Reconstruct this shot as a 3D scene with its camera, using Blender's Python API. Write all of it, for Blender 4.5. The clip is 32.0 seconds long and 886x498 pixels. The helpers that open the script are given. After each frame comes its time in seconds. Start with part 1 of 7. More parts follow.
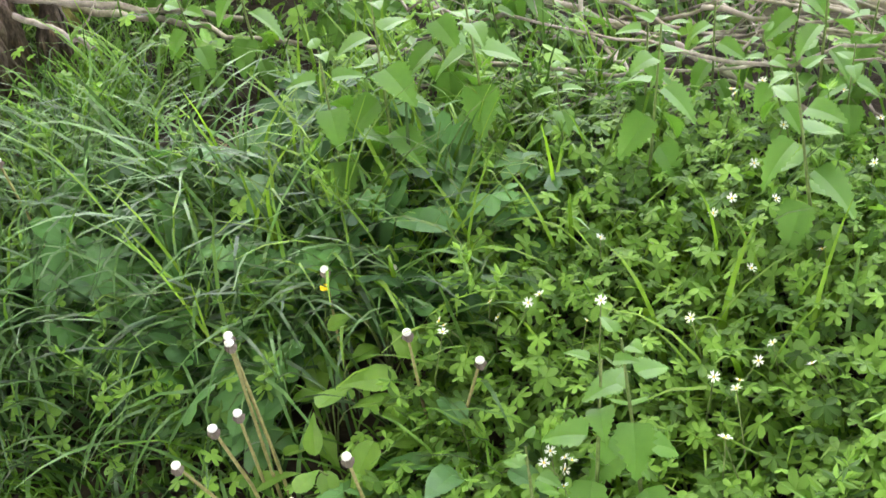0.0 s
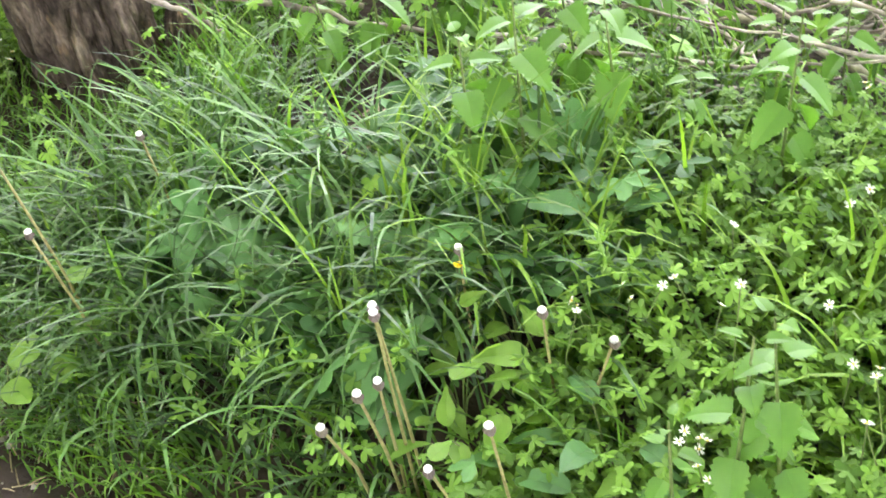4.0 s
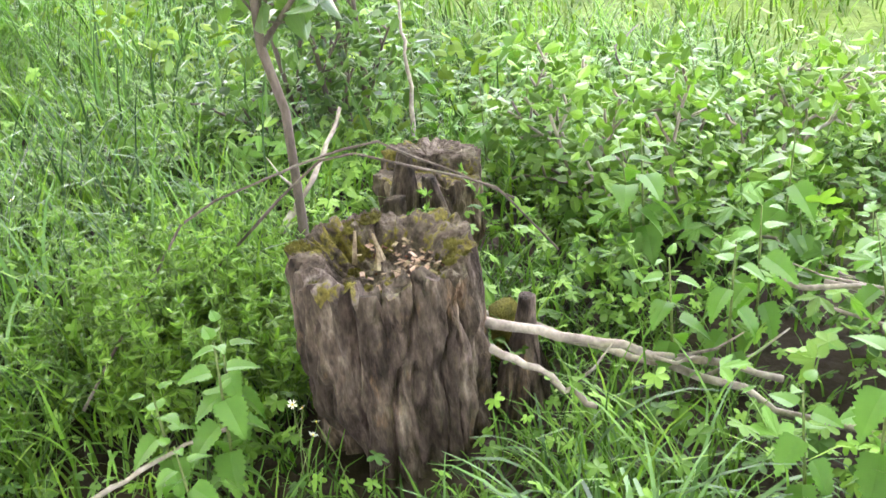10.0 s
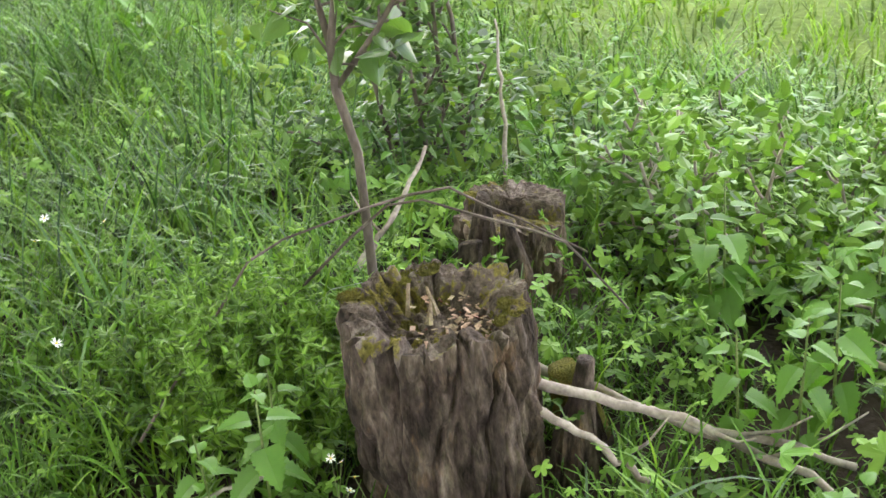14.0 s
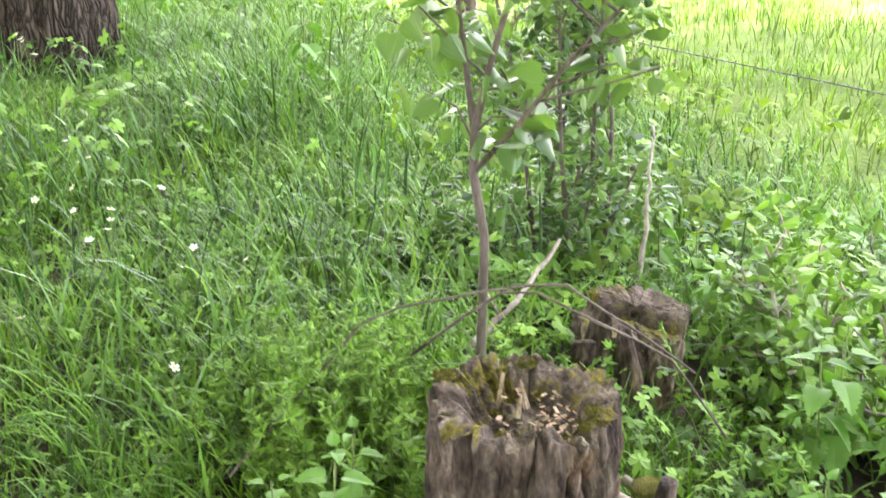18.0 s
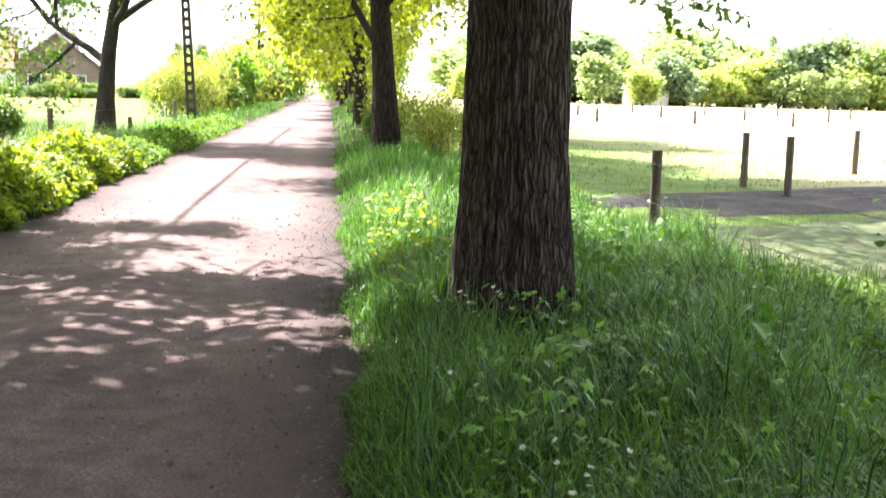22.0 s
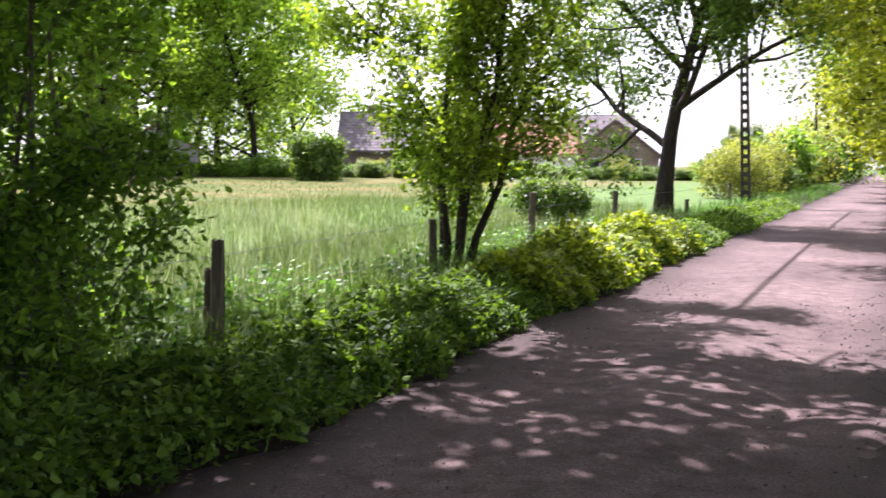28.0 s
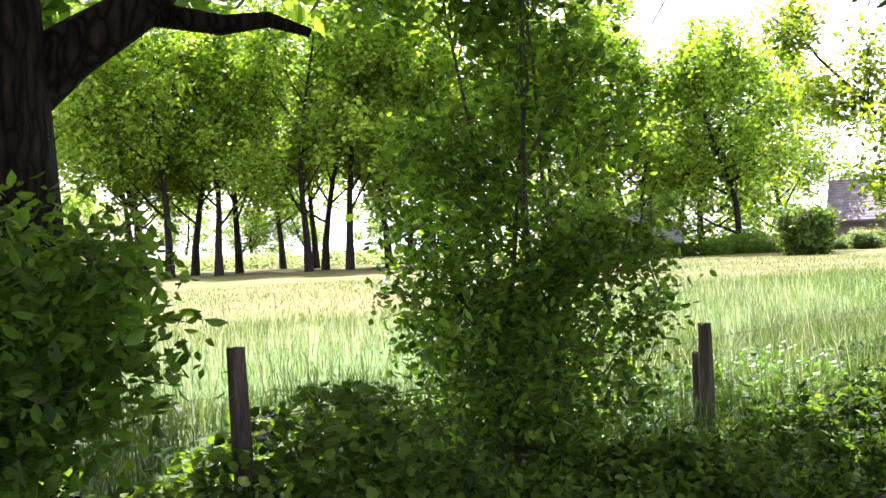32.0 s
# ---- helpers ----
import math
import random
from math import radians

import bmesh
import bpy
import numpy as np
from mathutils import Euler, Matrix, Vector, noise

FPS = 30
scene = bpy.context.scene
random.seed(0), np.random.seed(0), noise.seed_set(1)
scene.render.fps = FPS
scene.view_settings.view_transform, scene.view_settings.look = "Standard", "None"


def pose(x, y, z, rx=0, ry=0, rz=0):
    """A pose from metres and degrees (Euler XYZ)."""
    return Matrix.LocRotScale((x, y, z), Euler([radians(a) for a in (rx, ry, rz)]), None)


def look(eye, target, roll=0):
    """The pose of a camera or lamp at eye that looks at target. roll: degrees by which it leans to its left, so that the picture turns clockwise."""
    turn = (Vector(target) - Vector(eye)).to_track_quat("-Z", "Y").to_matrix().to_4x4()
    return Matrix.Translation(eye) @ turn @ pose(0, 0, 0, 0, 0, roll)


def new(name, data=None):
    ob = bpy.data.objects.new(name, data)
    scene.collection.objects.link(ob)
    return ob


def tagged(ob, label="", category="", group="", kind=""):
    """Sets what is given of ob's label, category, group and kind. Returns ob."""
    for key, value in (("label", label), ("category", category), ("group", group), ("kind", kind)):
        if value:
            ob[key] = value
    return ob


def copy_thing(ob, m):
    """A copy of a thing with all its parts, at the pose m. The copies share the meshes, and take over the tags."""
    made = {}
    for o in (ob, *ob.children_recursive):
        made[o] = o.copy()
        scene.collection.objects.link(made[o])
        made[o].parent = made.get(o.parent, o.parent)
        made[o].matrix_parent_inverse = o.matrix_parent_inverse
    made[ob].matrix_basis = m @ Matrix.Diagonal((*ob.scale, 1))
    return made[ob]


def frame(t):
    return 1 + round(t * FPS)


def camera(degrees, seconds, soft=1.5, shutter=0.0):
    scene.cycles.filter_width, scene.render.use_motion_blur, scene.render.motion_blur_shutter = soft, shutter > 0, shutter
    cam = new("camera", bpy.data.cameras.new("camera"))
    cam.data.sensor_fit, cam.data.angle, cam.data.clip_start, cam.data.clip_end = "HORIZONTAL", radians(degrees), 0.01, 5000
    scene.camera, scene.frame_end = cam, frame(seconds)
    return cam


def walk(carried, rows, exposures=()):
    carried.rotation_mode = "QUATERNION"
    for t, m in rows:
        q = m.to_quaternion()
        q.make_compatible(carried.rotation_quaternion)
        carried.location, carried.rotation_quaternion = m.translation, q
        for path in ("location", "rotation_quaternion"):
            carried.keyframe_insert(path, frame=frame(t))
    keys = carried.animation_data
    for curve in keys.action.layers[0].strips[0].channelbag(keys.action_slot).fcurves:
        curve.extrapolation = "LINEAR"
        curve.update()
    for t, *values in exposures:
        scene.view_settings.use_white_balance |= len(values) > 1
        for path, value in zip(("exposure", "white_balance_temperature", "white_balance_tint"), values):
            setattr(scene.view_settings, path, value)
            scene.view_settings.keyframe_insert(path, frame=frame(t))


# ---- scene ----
cam = camera(44.0, 32.0, 1.5, 0.3)
PATH = [
    (0, (0.036, 0.689, 1.194), (1.235, 1.759, 0.005), -10.9),
    (0.5, (0.026, 0.7, 1.18), (1.193, 1.747, -0.062), -12.0),
    (1, (0.011, 0.704, 1.169), (1.156, 1.74, -0.101), -13.0),
    (1.5, (-0.008, 0.717, 1.164), (1.132, 1.75, -0.114), -13.3),
    (2, (-0.019, 0.718, 1.161), (1.09, 1.775, -0.126), -13.8),
    (2.5, (-0.024, 0.714, 1.16), (1.083, 1.763, -0.135), -14.1),
    (4.5, (-0.058, 0.763, 1.218), (1.053, 2.014, 0.122), -9.3),
    (5, (-0.059, 0.803, 1.225), (1.011, 2.142, 0.195), -6.8),
    (5.5, (-0.077, 0.849, 1.235), (0.889, 2.278, 0.224), -5.5),
    (6, (-0.068, 0.925, 1.235), (0.765, 2.458, 0.256), -3.4),
    (6.5, (-0.038, 1.078, 1.219), (0.775, 2.64, 0.269), -2.7),
    (7, (0.0, 1.219, 1.249), (0.889, 2.752, 0.322), -3.2),
    (7.5, (0.035, 1.309, 1.257), (0.991, 2.827, 0.372), -2.9),
    (8, (0.078, 1.378, 1.257), (1.037, 2.895, 0.374), -3.2),
    (8.5, (0.106, 1.502, 1.249), (1.136, 2.977, 0.376), -2.5),
    (9, (0.118, 1.658, 1.261), (1.215, 3.069, 0.363), -4.8),
    (9.5, (0.119, 1.717, 1.262), (1.259, 3.079, 0.341), -5.6),
    (10, (0.141, 1.742, 1.269), (1.355, 3.054, 0.373), -7.1),
    (10.5, (0.146, 1.752, 1.292), (1.356, 3.151, 0.53), -8.2),
    (11, (0.142, 1.77, 1.303), (1.34, 3.25, 0.691), -8.7),
    (11.5, (0.137, 1.774, 1.308), (1.343, 3.273, 0.76), -8.2),
    (12, (0.137, 1.77, 1.307), (1.351, 3.271, 0.786), -8.1),
    (12.5, (0.139, 1.774, 1.306), (1.382, 3.256, 0.796), -7.6),
    (13, (0.143, 1.775, 1.298), (1.363, 3.216, 0.64), -8.3),
    (13.5, (0.184, 1.769, 1.282), (1.397, 3.157, 0.506), -8.2),
    (14, (0.276, 1.712, 1.292), (1.324, 3.191, 0.447), -7.1),
    (14.5, (0.32, 1.67, 1.276), (1.304, 3.191, 0.428), -4.8),
    (16.5, (0.409, 1.621, 1.263), (1.338, 3.165, 0.394), -2.7),
    (17, (0.404, 1.619, 1.259), (1.289, 3.198, 0.409), -1.3),
    (17.5, (0.38, 1.627, 1.264), (1.191, 3.248, 0.42), -0.1),
    (18, (0.331, 1.649, 1.322), (1.17, 3.323, 0.618), -0.7),
    (18.5, (0.227, 1.643, 1.357), (0.939, 3.395, 0.706), -1.2),
    (19, (0.157, 1.599, 1.38), (0.758, 3.429, 0.843), -0.1),
    (19.5, (0.122, 1.555, 1.409), (0.635, 3.427, 0.925), 0.9),
    (20, (0.091, 1.517, 1.425), (0.544, 3.416, 0.991), 0.9),
    (20.5, (0.058, 1.48, 1.447), (0.455, 3.393, 1.018), 1.3),
    (21, (0.041, 1.472, 1.446), (0.409, 3.39, 1.017), 1.2),
    (21.5, (0.014, 1.448, 1.462), (0.298, 3.386, 1.056), 1.2),
    (22, (0.003, 1.446, 1.504), (0.211, 3.414, 1.218), 1.3),
    (22.5, (0.034, 1.525, 1.533), (0.284, 3.506, 1.416), 2.2),
    (23, (0.061, 1.595, 1.559), (0.352, 3.573, 1.568), 2.4),
    (23.5, (0.041, 1.586, 1.55), (0.278, 3.572, 1.584), 1.9),
    (24, (0.005, 1.501, 1.552), (0.095, 3.499, 1.55), 1.2),
    (24.5, (-0.048, 1.404, 1.558), (-0.043, 3.404, 1.509), 1.2),
    (25, (-0.077, 1.379, 1.557), (-0.18, 3.374, 1.461), 0.9),
    (25.5, (-0.093, 1.42, 1.551), (-0.282, 3.409, 1.456), 0.5),
    (27.5, (-0.159, 1.273, 1.538), (-0.74, 3.183, 1.421), 0.5),
    (28, (-0.239, 1.385, 1.522), (-0.987, 3.234, 1.365), 0.8),
    (28.5, (-0.249, 1.405, 1.521), (-1.124, 3.194, 1.346), 0.6),
    (29, (-0.242, 1.447, 1.551), (-1.177, 3.214, 1.488), 0.2),
    (29.5, (-0.258, 1.493, 1.563), (-1.235, 3.239, 1.567), -0.1),
    (30, (-0.235, 1.439, 1.562), (-1.336, 3.108, 1.608), -0.8),
    (30.5, (-0.17, 1.318, 1.57), (-1.401, 2.894, 1.608), -1.1),
    (31, (-0.195, 1.334, 1.563), (-1.548, 2.807, 1.593), -1.5),
    (31.5, (-0.209, 1.345, 1.563), (-1.643, 2.738, 1.565), -2.0),
    (32, (-0.205, 1.345, 1.563), (-1.666, 2.71, 1.562), -2.4),
]
EXPOSURES = [(0.0, 4.26, 6850, 20), (2.0, 4.6, 6850, 20), (5.0, 4.75, 6750, 20), (9.0, 4.75, 6550, 24), (11.0, 4.6, 6750, 20), (12.0, 3.96, 6950, 16), (13.0, 4.01, 6950, 16), (14.0, 4.15, 6750, 20), (17.0, 4.6, 6650, 24), (18.5, 4.65, 6650, 23), (20.0, 3.65, 6650, 16), (21.0, 3.3, 6350, 14), (22.0, 2.65, 6250, 17), (22.5, 1.8, 6150, 26), (23.0, 1.3, 6050, 28), (24.0, 0.85, 5950, 30), (25.5, 1.3, 5950, 30), (27.5, 1.5, 5950, 30), (28.0, 1.6, 5950, 30), (29.0, 1.98, 5950, 31), (31.0, 1.75, 5960, 31), (32.0, 2.15, 5950, 32)]
walk(cam, [(t, look(e, g, r)) for t, e, g, r in PATH], EXPOSURES)

# ---------------------------------------------------------------- world, sun
SUN_AZ, SUN_EL = 43.0, 54.0          # degrees left of the lane's direction, above the horizon
world = bpy.data.worlds.new("sky")
scene.world = world
world.use_nodes = True
_wn = world.node_tree.nodes
_sky = _wn.new("ShaderNodeTexSky")
_sky.sky_type = "NISHITA"
_sky.sun_disc = False
_sky.sun_elevation = radians(SUN_EL)
_sky.sun_rotation = radians(-SUN_AZ)
_sky.air_density, _sky.dust_density = 1.2, 2.5
_tc = _wn.new("ShaderNodeTexCoord")
_cl = _wn.new("ShaderNodeTexNoise")
_cl.inputs["Scale"].default_value, _cl.inputs["Detail"].default_value = 2.6, 6.0
_map = _wn.new("ShaderNodeMapping")
_map.inputs["Scale"].default_value = (1.0, 1.0, 2.6)
_ramp = _wn.new("ShaderNodeValToRGB")
_ramp.color_ramp.elements[0].position, _ramp.color_ramp.elements[1].position = 0.36, 0.54
_mix = _wn.new("ShaderNodeMixRGB")
# clouds are brighter round the sun
_a, _e = radians(SUN_AZ), radians(SUN_EL)
SUN_DIR = Vector((-math.sin(_a) * math.cos(_e), math.cos(_a) * math.cos(_e), math.sin(_e)))
_dot = _wn.new("ShaderNodeVectorMath")
_dot.operation = "DOT_PRODUCT"
_dot.inputs[1].default_value = SUN_DIR
_glow = _wn.new("ShaderNodeMapRange")
_glow.inputs["From Min"].default_value, _glow.inputs["From Max"].default_value = -0.3, 0.8
_bright = _wn.new("ShaderNodeMixRGB")
_bright.inputs["Color1"].default_value = (4.2, 4.4, 4.8, 1)
_bright.inputs["Color2"].default_value = (12.5, 12.6, 12.8, 1)
_wl = world.node_tree.links
_wl.new(_tc.outputs["Generated"], _dot.inputs[0])
_wl.new(_dot.outputs["Value"], _glow.inputs["Value"])
_wl.new(_glow.outputs["Result"], _bright.inputs["Fac"])
_wl.new(_bright.outputs["Color"], _mix.inputs["Color2"])
_wl.new(_tc.outputs["Generated"], _map.inputs["Vector"])
_wl.new(_map.outputs["Vector"], _cl.inputs["Vector"])
_wl.new(_cl.outputs["Fac"], _ramp.inputs["Fac"])
_wl.new(_ramp.outputs["Color"], _mix.inputs["Fac"])
_wl.new(_sky.outputs["Color"], _mix.inputs["Color1"])
_wl.new(_mix.outputs["Color"], _wn["Background"].inputs["Color"])
_wn["Background"].inputs["Strength"].default_value = 0.075
sun = new("sun", bpy.data.lights.new("sun", "SUN"))
sun.data.energy, sun.data.angle, sun.data.color = 5.6, radians(0.55), (1.0, 0.95, 0.87)
sun.matrix_world = look(SUN_DIR * 60, (0, 0, 0))


# ---------------------------------------------------------------- materials
def base_mat(name):
    m = bpy.data.materials.new(name)
    m.use_nodes = True
    return m, m.node_tree.nodes, m.node_tree.links, m.node_tree.nodes["Principled BSDF"]


def noise_node(n, l, scale, detail=4.0, stretch=(1, 1, 1), coord="Object", rough=0.55):
    tc = n.new("ShaderNodeTexCoord")
    mp = n.new("ShaderNodeMapping")
    mp.inputs["Scale"].default_value = stretch
    no = n.new("ShaderNodeTexNoise")
    no.inputs["Scale"].default_value, no.inputs["Detail"].default_value = scale, detail
    no.inputs["Roughness"].default_value = rough
    l.new(tc.outputs[coord], mp.inputs["Vector"])
    l.new(mp.outputs["Vector"], no.inputs["Vector"])
    return no


def ramp_node(n, l, source, stops):
    r = n.new("ShaderNodeValToRGB")
    while len(r.color_ramp.elements) < len(stops):
        r.color_ramp.elements.new(0.5)
    for el, (p, c) in zip(r.color_ramp.elements, stops):
        el.position, el.color = p, (*c, 1)
    l.new(source, r.inputs["Fac"])
    return r


def mix_node(n, l, fac, a, b, blend="MIX"):
    x = n.new("ShaderNodeMixRGB")
    x.blend_type = blend
    for sock, v in (("Fac", fac), ("Color1", a), ("Color2", b)):
        if isinstance(v, (int, float)):
            x.inputs[sock].default_value = v
        elif isinstance(v, tuple):
            x.inputs[sock].default_value = (*v, 1)
        else:
            l.new(v, x.inputs[sock])
    return x


def bump_node(n, l, height, bsdf, strength=0.5, dist=0.01):
    b = n.new("ShaderNodeBump")
    b.inputs["Strength"].default_value, b.inputs["Distance"].default_value = strength, dist
    l.new(height, b.inputs["Height"])
    l.new(b.outputs["Normal"], bsdf.inputs["Normal"])
    return b


def surface(name, stops, scale, rough=0.85, bump=0.5, dist=0.01, stretch=(1, 1, 1), fine=8.0, detail=6.0, spread=0.35):
    """A mottled surface: two sizes of noise through a colour ramp, with relief."""
    m, n, l, b = base_mat(name)
    big = noise_node(n, l, scale, detail, stretch)
    small = noise_node(n, l, scale * fine, 4.0, stretch)
    c1 = ramp_node(n, l, big.outputs["Fac"], stops)
    g = ramp_node(n, l, small.outputs["Fac"], [(0.3, (1 - spread,) * 3), (0.7, (1 + spread * 0.4,) * 3)])
    x = mix_node(n, l, 1.0, c1.outputs["Color"], g.outputs["Color"], "MULTIPLY")
    l.new(x.outputs["Color"], b.inputs["Base Color"])
    b.inputs["Roughness"].default_value = rough
    b.inputs["Specular IOR Level"].default_value = 0.25
    add = mix_node(n, l, 0.5, big.outputs["Fac"], small.outputs["Fac"])
    bump_node(n, l, add.outputs["Color"], b, bump, dist)
    return m


def leaf_mat(name, dark, light, through_light, gloss=0.45, spread_object=0.0, veins=True):
    """Thin leaf: reflects and lets light through; every leaf a shade of its own."""
    m, n, l, b = base_mat(name)
    dark, light = (tuple(v * k for v, k in zip(q, (1.0, 1.0, 1.05))) for q in (dark, light))
    dark, light = tuple(0.45 * v for v in dark), tuple(1.0 * v for v in light)
    geo = n.new("ShaderNodeNewGeometry")
    mid = tuple((p + q) / 2 for p, q in zip(dark, light))
    r = ramp_node(n, l, geo.outputs["Random Per Island"], [(0.0, dark), (0.5, mid), (1.0, light)])
    no = noise_node(n, l, 1.3, 3.0)
    patch = ramp_node(n, l, no.outputs["Fac"], [(0.3, (0.72, 0.76, 0.7)), (0.7, (1.12, 1.08, 1.0))])
    c = mix_node(n, l, 1.0, r.outputs["Color"], patch.outputs["Color"], "MULTIPLY")
    l.new(c.outputs["Color"], b.inputs["Base Color"])
    b.inputs["Roughness"].default_value = gloss
    b.inputs["Specular IOR Level"].default_value = 0.17
    t = n.new("ShaderNodeBsdfTranslucent")
    tint = mix_node(n, l, 1.0, c.outputs["Color"], through_light, "MULTIPLY")
    l.new(tint.outputs["Color"], t.inputs["Color"])
    add = n.new("ShaderNodeAddShader")
    l.new(b.outputs["BSDF"], add.inputs[0])
    l.new(t.outputs["BSDF"], add.inputs[1])
    l.new(add.outputs["Shader"], n["Material Output"].inputs["Surface"])
    return m


GRASS = leaf_mat("grass_blade", (0.03, 0.085, 0.014), (0.115, 0.235, 0.04), (0.50, 0.6, 0.18), 0.46)
GRASS_LIME = leaf_mat("grass_lime", (0.06, 0.135, 0.015), (0.14, 0.25, 0.03), (0.6, 0.7, 0.22), 0.42)
GRASS_BLUE = leaf_mat("grass_bluish", (0.034, 0.095, 0.03), (0.105, 0.205, 0.07), (0.35, 0.42, 0.2), 0.3)
MEADOW = leaf_mat("meadow_grass", (0.065, 0.115, 0.028), (0.135, 0.19, 0.06), (0.5, 0.55, 0.22), 0.6)
SEED = leaf_mat("seed_grass", (0.24, 0.28, 0.17), (0.30, 0.33, 0.23), (0.9, 0.9, 0.6), 0.6)
NETTLE = leaf_mat("nettle_leaf", (0.06, 0.15, 0.03), (0.12, 0.25, 0.05), (0.45, 0.55, 0.18), 0.45)
HERB = leaf_mat("herb_leaf", (0.065, 0.165, 0.03), (0.165, 0.30, 0.055), (0.45, 0.55, 0.2), 0.5)
LOBED = leaf_mat("lobed_leaf", (0.045, 0.13, 0.045), (0.10, 0.22, 0.08), (0.4, 0.5, 0.2), 0.4)
BROAD = leaf_mat("broad_leaf", (0.09, 0.19, 0.03), (0.16, 0.29, 0.05), (0.45, 0.52, 0.18), 0.4)
OAK = leaf_mat("oak_leaf", (0.035, 0.075, 0.018), (0.09, 0.145, 0.03), (1.4, 1.45, 0.35), 0.5)
MAPLE = leaf_mat("maple_leaf", (0.085, 0.12, 0.012), (0.20, 0.235, 0.02), (1.6, 1.55, 0.15), 0.5)
LIME_LEAF = leaf_mat("lime_leaf", (0.09, 0.14, 0.018), (0.19, 0.235, 0.03), (1.4, 1.4, 0.22), 0.55)
YOUNG_LEAF = leaf_mat("young_tree_leaf", (0.06, 0.11, 0.016), (0.16, 0.22, 0.03), (1.6, 1.6, 0.25), 0.6)
ROW_LEAF = leaf_mat("row_tree_leaf", (0.085, 0.155, 0.02), (0.20, 0.28, 0.04), (1.6, 1.7, 0.4), 0.6)
SHRUB = leaf_mat("shrub_leaf", (0.055, 0.12, 0.017), (0.135, 0.235, 0.035), (1.55, 1.55, 0.35), 0.55)
BRAMBLE = leaf_mat("bramble_leaf", (0.038, 0.085, 0.013), (0.115, 0.19, 0.027), (0.95, 1.0, 0.25), 0.75)
SAPLING = leaf_mat("sapling_leaf", (0.04, 0.095, 0.028), (0.10, 0.18, 0.06), (0.88, 0.92, 0.32), 0.32)
# far leaves: distance haze is put into the colour as a paler base
FAR_LEAF = leaf_mat("hazed_far_leaf", (0.18, 0.24, 0.11), (0.30, 0.37, 0.17), (1.0, 1.05, 0.6), 0.7)
FAR_LIGHT = leaf_mat("hazed_light_leaf", (0.22, 0.29, 0.08), (0.38, 0.44, 0.14), (1.0, 1.0, 0.5), 0.7)
FAR_DARK = leaf_mat("hazed_dark_leaf", (0.13, 0.18, 0.11), (0.22, 0.28, 0.16), (0.9, 1.0, 0.7), 0.7)
YELLOW_LEAF = leaf_mat("yellow_leaf", (0.12, 0.155, 0.03), (0.22, 0.25, 0.055), (1.2, 1.15, 0.35), 0.6)
PETAL_WHITE = leaf_mat("white_petal", (0.72, 0.73, 0.70), (0.86, 0.87, 0.85), (0.5, 0.5, 0.5), 0.5)
PETAL_YELLOW = leaf_mat("yellow_petal", (0.75, 0.50, 0.01), (0.85, 0.62, 0.02), (0.5, 0.4, 0.05), 0.3)
PUFF = surface("seed_head", [(0.3, (0.62, 0.61, 0.58)), (0.7, (0.85, 0.85, 0.83))], 60, 0.9, 0.4, 0.002)
PITH = surface("stalk", [(0.3, (0.22, 0.22, 0.08)), (0.7, (0.26, 0.24, 0.10))], 20, 0.6, 0.2, 0.002)
STEM = surface("green_stem", [(0.3, (0.10, 0.17, 0.04)), (0.7, (0.16, 0.20, 0.07))], 20, 0.6, 0.2, 0.002)


def bark_mat(name, crack, ridge, pale, scale, along):
    """Furrowed bark: long plates parted by dark, deep cracks."""
    m, n, l, b = base_mat(name)
    tc = n.new("ShaderNodeTexCoord")
    mp = n.new("ShaderNodeMapping")
    mp.inputs["Scale"].default_value = (1, 1, along)
    warp = noise_node(n, l, 5.0, 3.0)
    add = n.new("ShaderNodeMixRGB")
    add.blend_type = "ADD"
    add.inputs["Fac"].default_value = 0.085
    l.new(tc.outputs["Object"], add.inputs["Color1"])
    l.new(warp.outputs["Color"], add.inputs["Color2"])
    l.new(add.outputs["Color"], mp.inputs["Vector"])
    vo = n.new("ShaderNodeTexVoronoi")
    vo.feature = "DISTANCE_TO_EDGE"
    vo.inputs["Scale"].default_value = scale
    l.new(mp.outputs["Vector"], vo.inputs["Vector"])
    fine = noise_node(n, l, 30.0, 5.0, (1, 1, 0.3))
    c = ramp_node(n, l, vo.outputs["Distance"], [(0.0, crack), (0.06, tuple((p + q) / 2 for p, q in zip(crack, ridge))), (0.2, ridge), (0.6, pale)])
    g = ramp_node(n, l, fine.outputs["Fac"], [(0.3, (0.6, 0.6, 0.6)), (0.7, (1.25, 1.22, 1.2))])
    x = mix_node(n, l, 1.0, c.outputs["Color"], g.outputs["Color"], "MULTIPLY")
    l.new(x.outputs["Color"], b.inputs["Base Color"])
    b.inputs["Roughness"].default_value = 0.93
    b.inputs["Specular IOR Level"].default_value = 0.15
    hgt = ramp_node(n, l, vo.outputs["Distance"], [(0.0, (0, 0, 0)), (0.25, (0.8, 0.8, 0.8)), (0.6, (1, 1, 1))])
    both = mix_node(n, l, 0.3, hgt.outputs["Color"], fine.outputs["Fac"])
    bump_node(n, l, both.outputs["Color"], b, 1.0, 0.03)
    return m


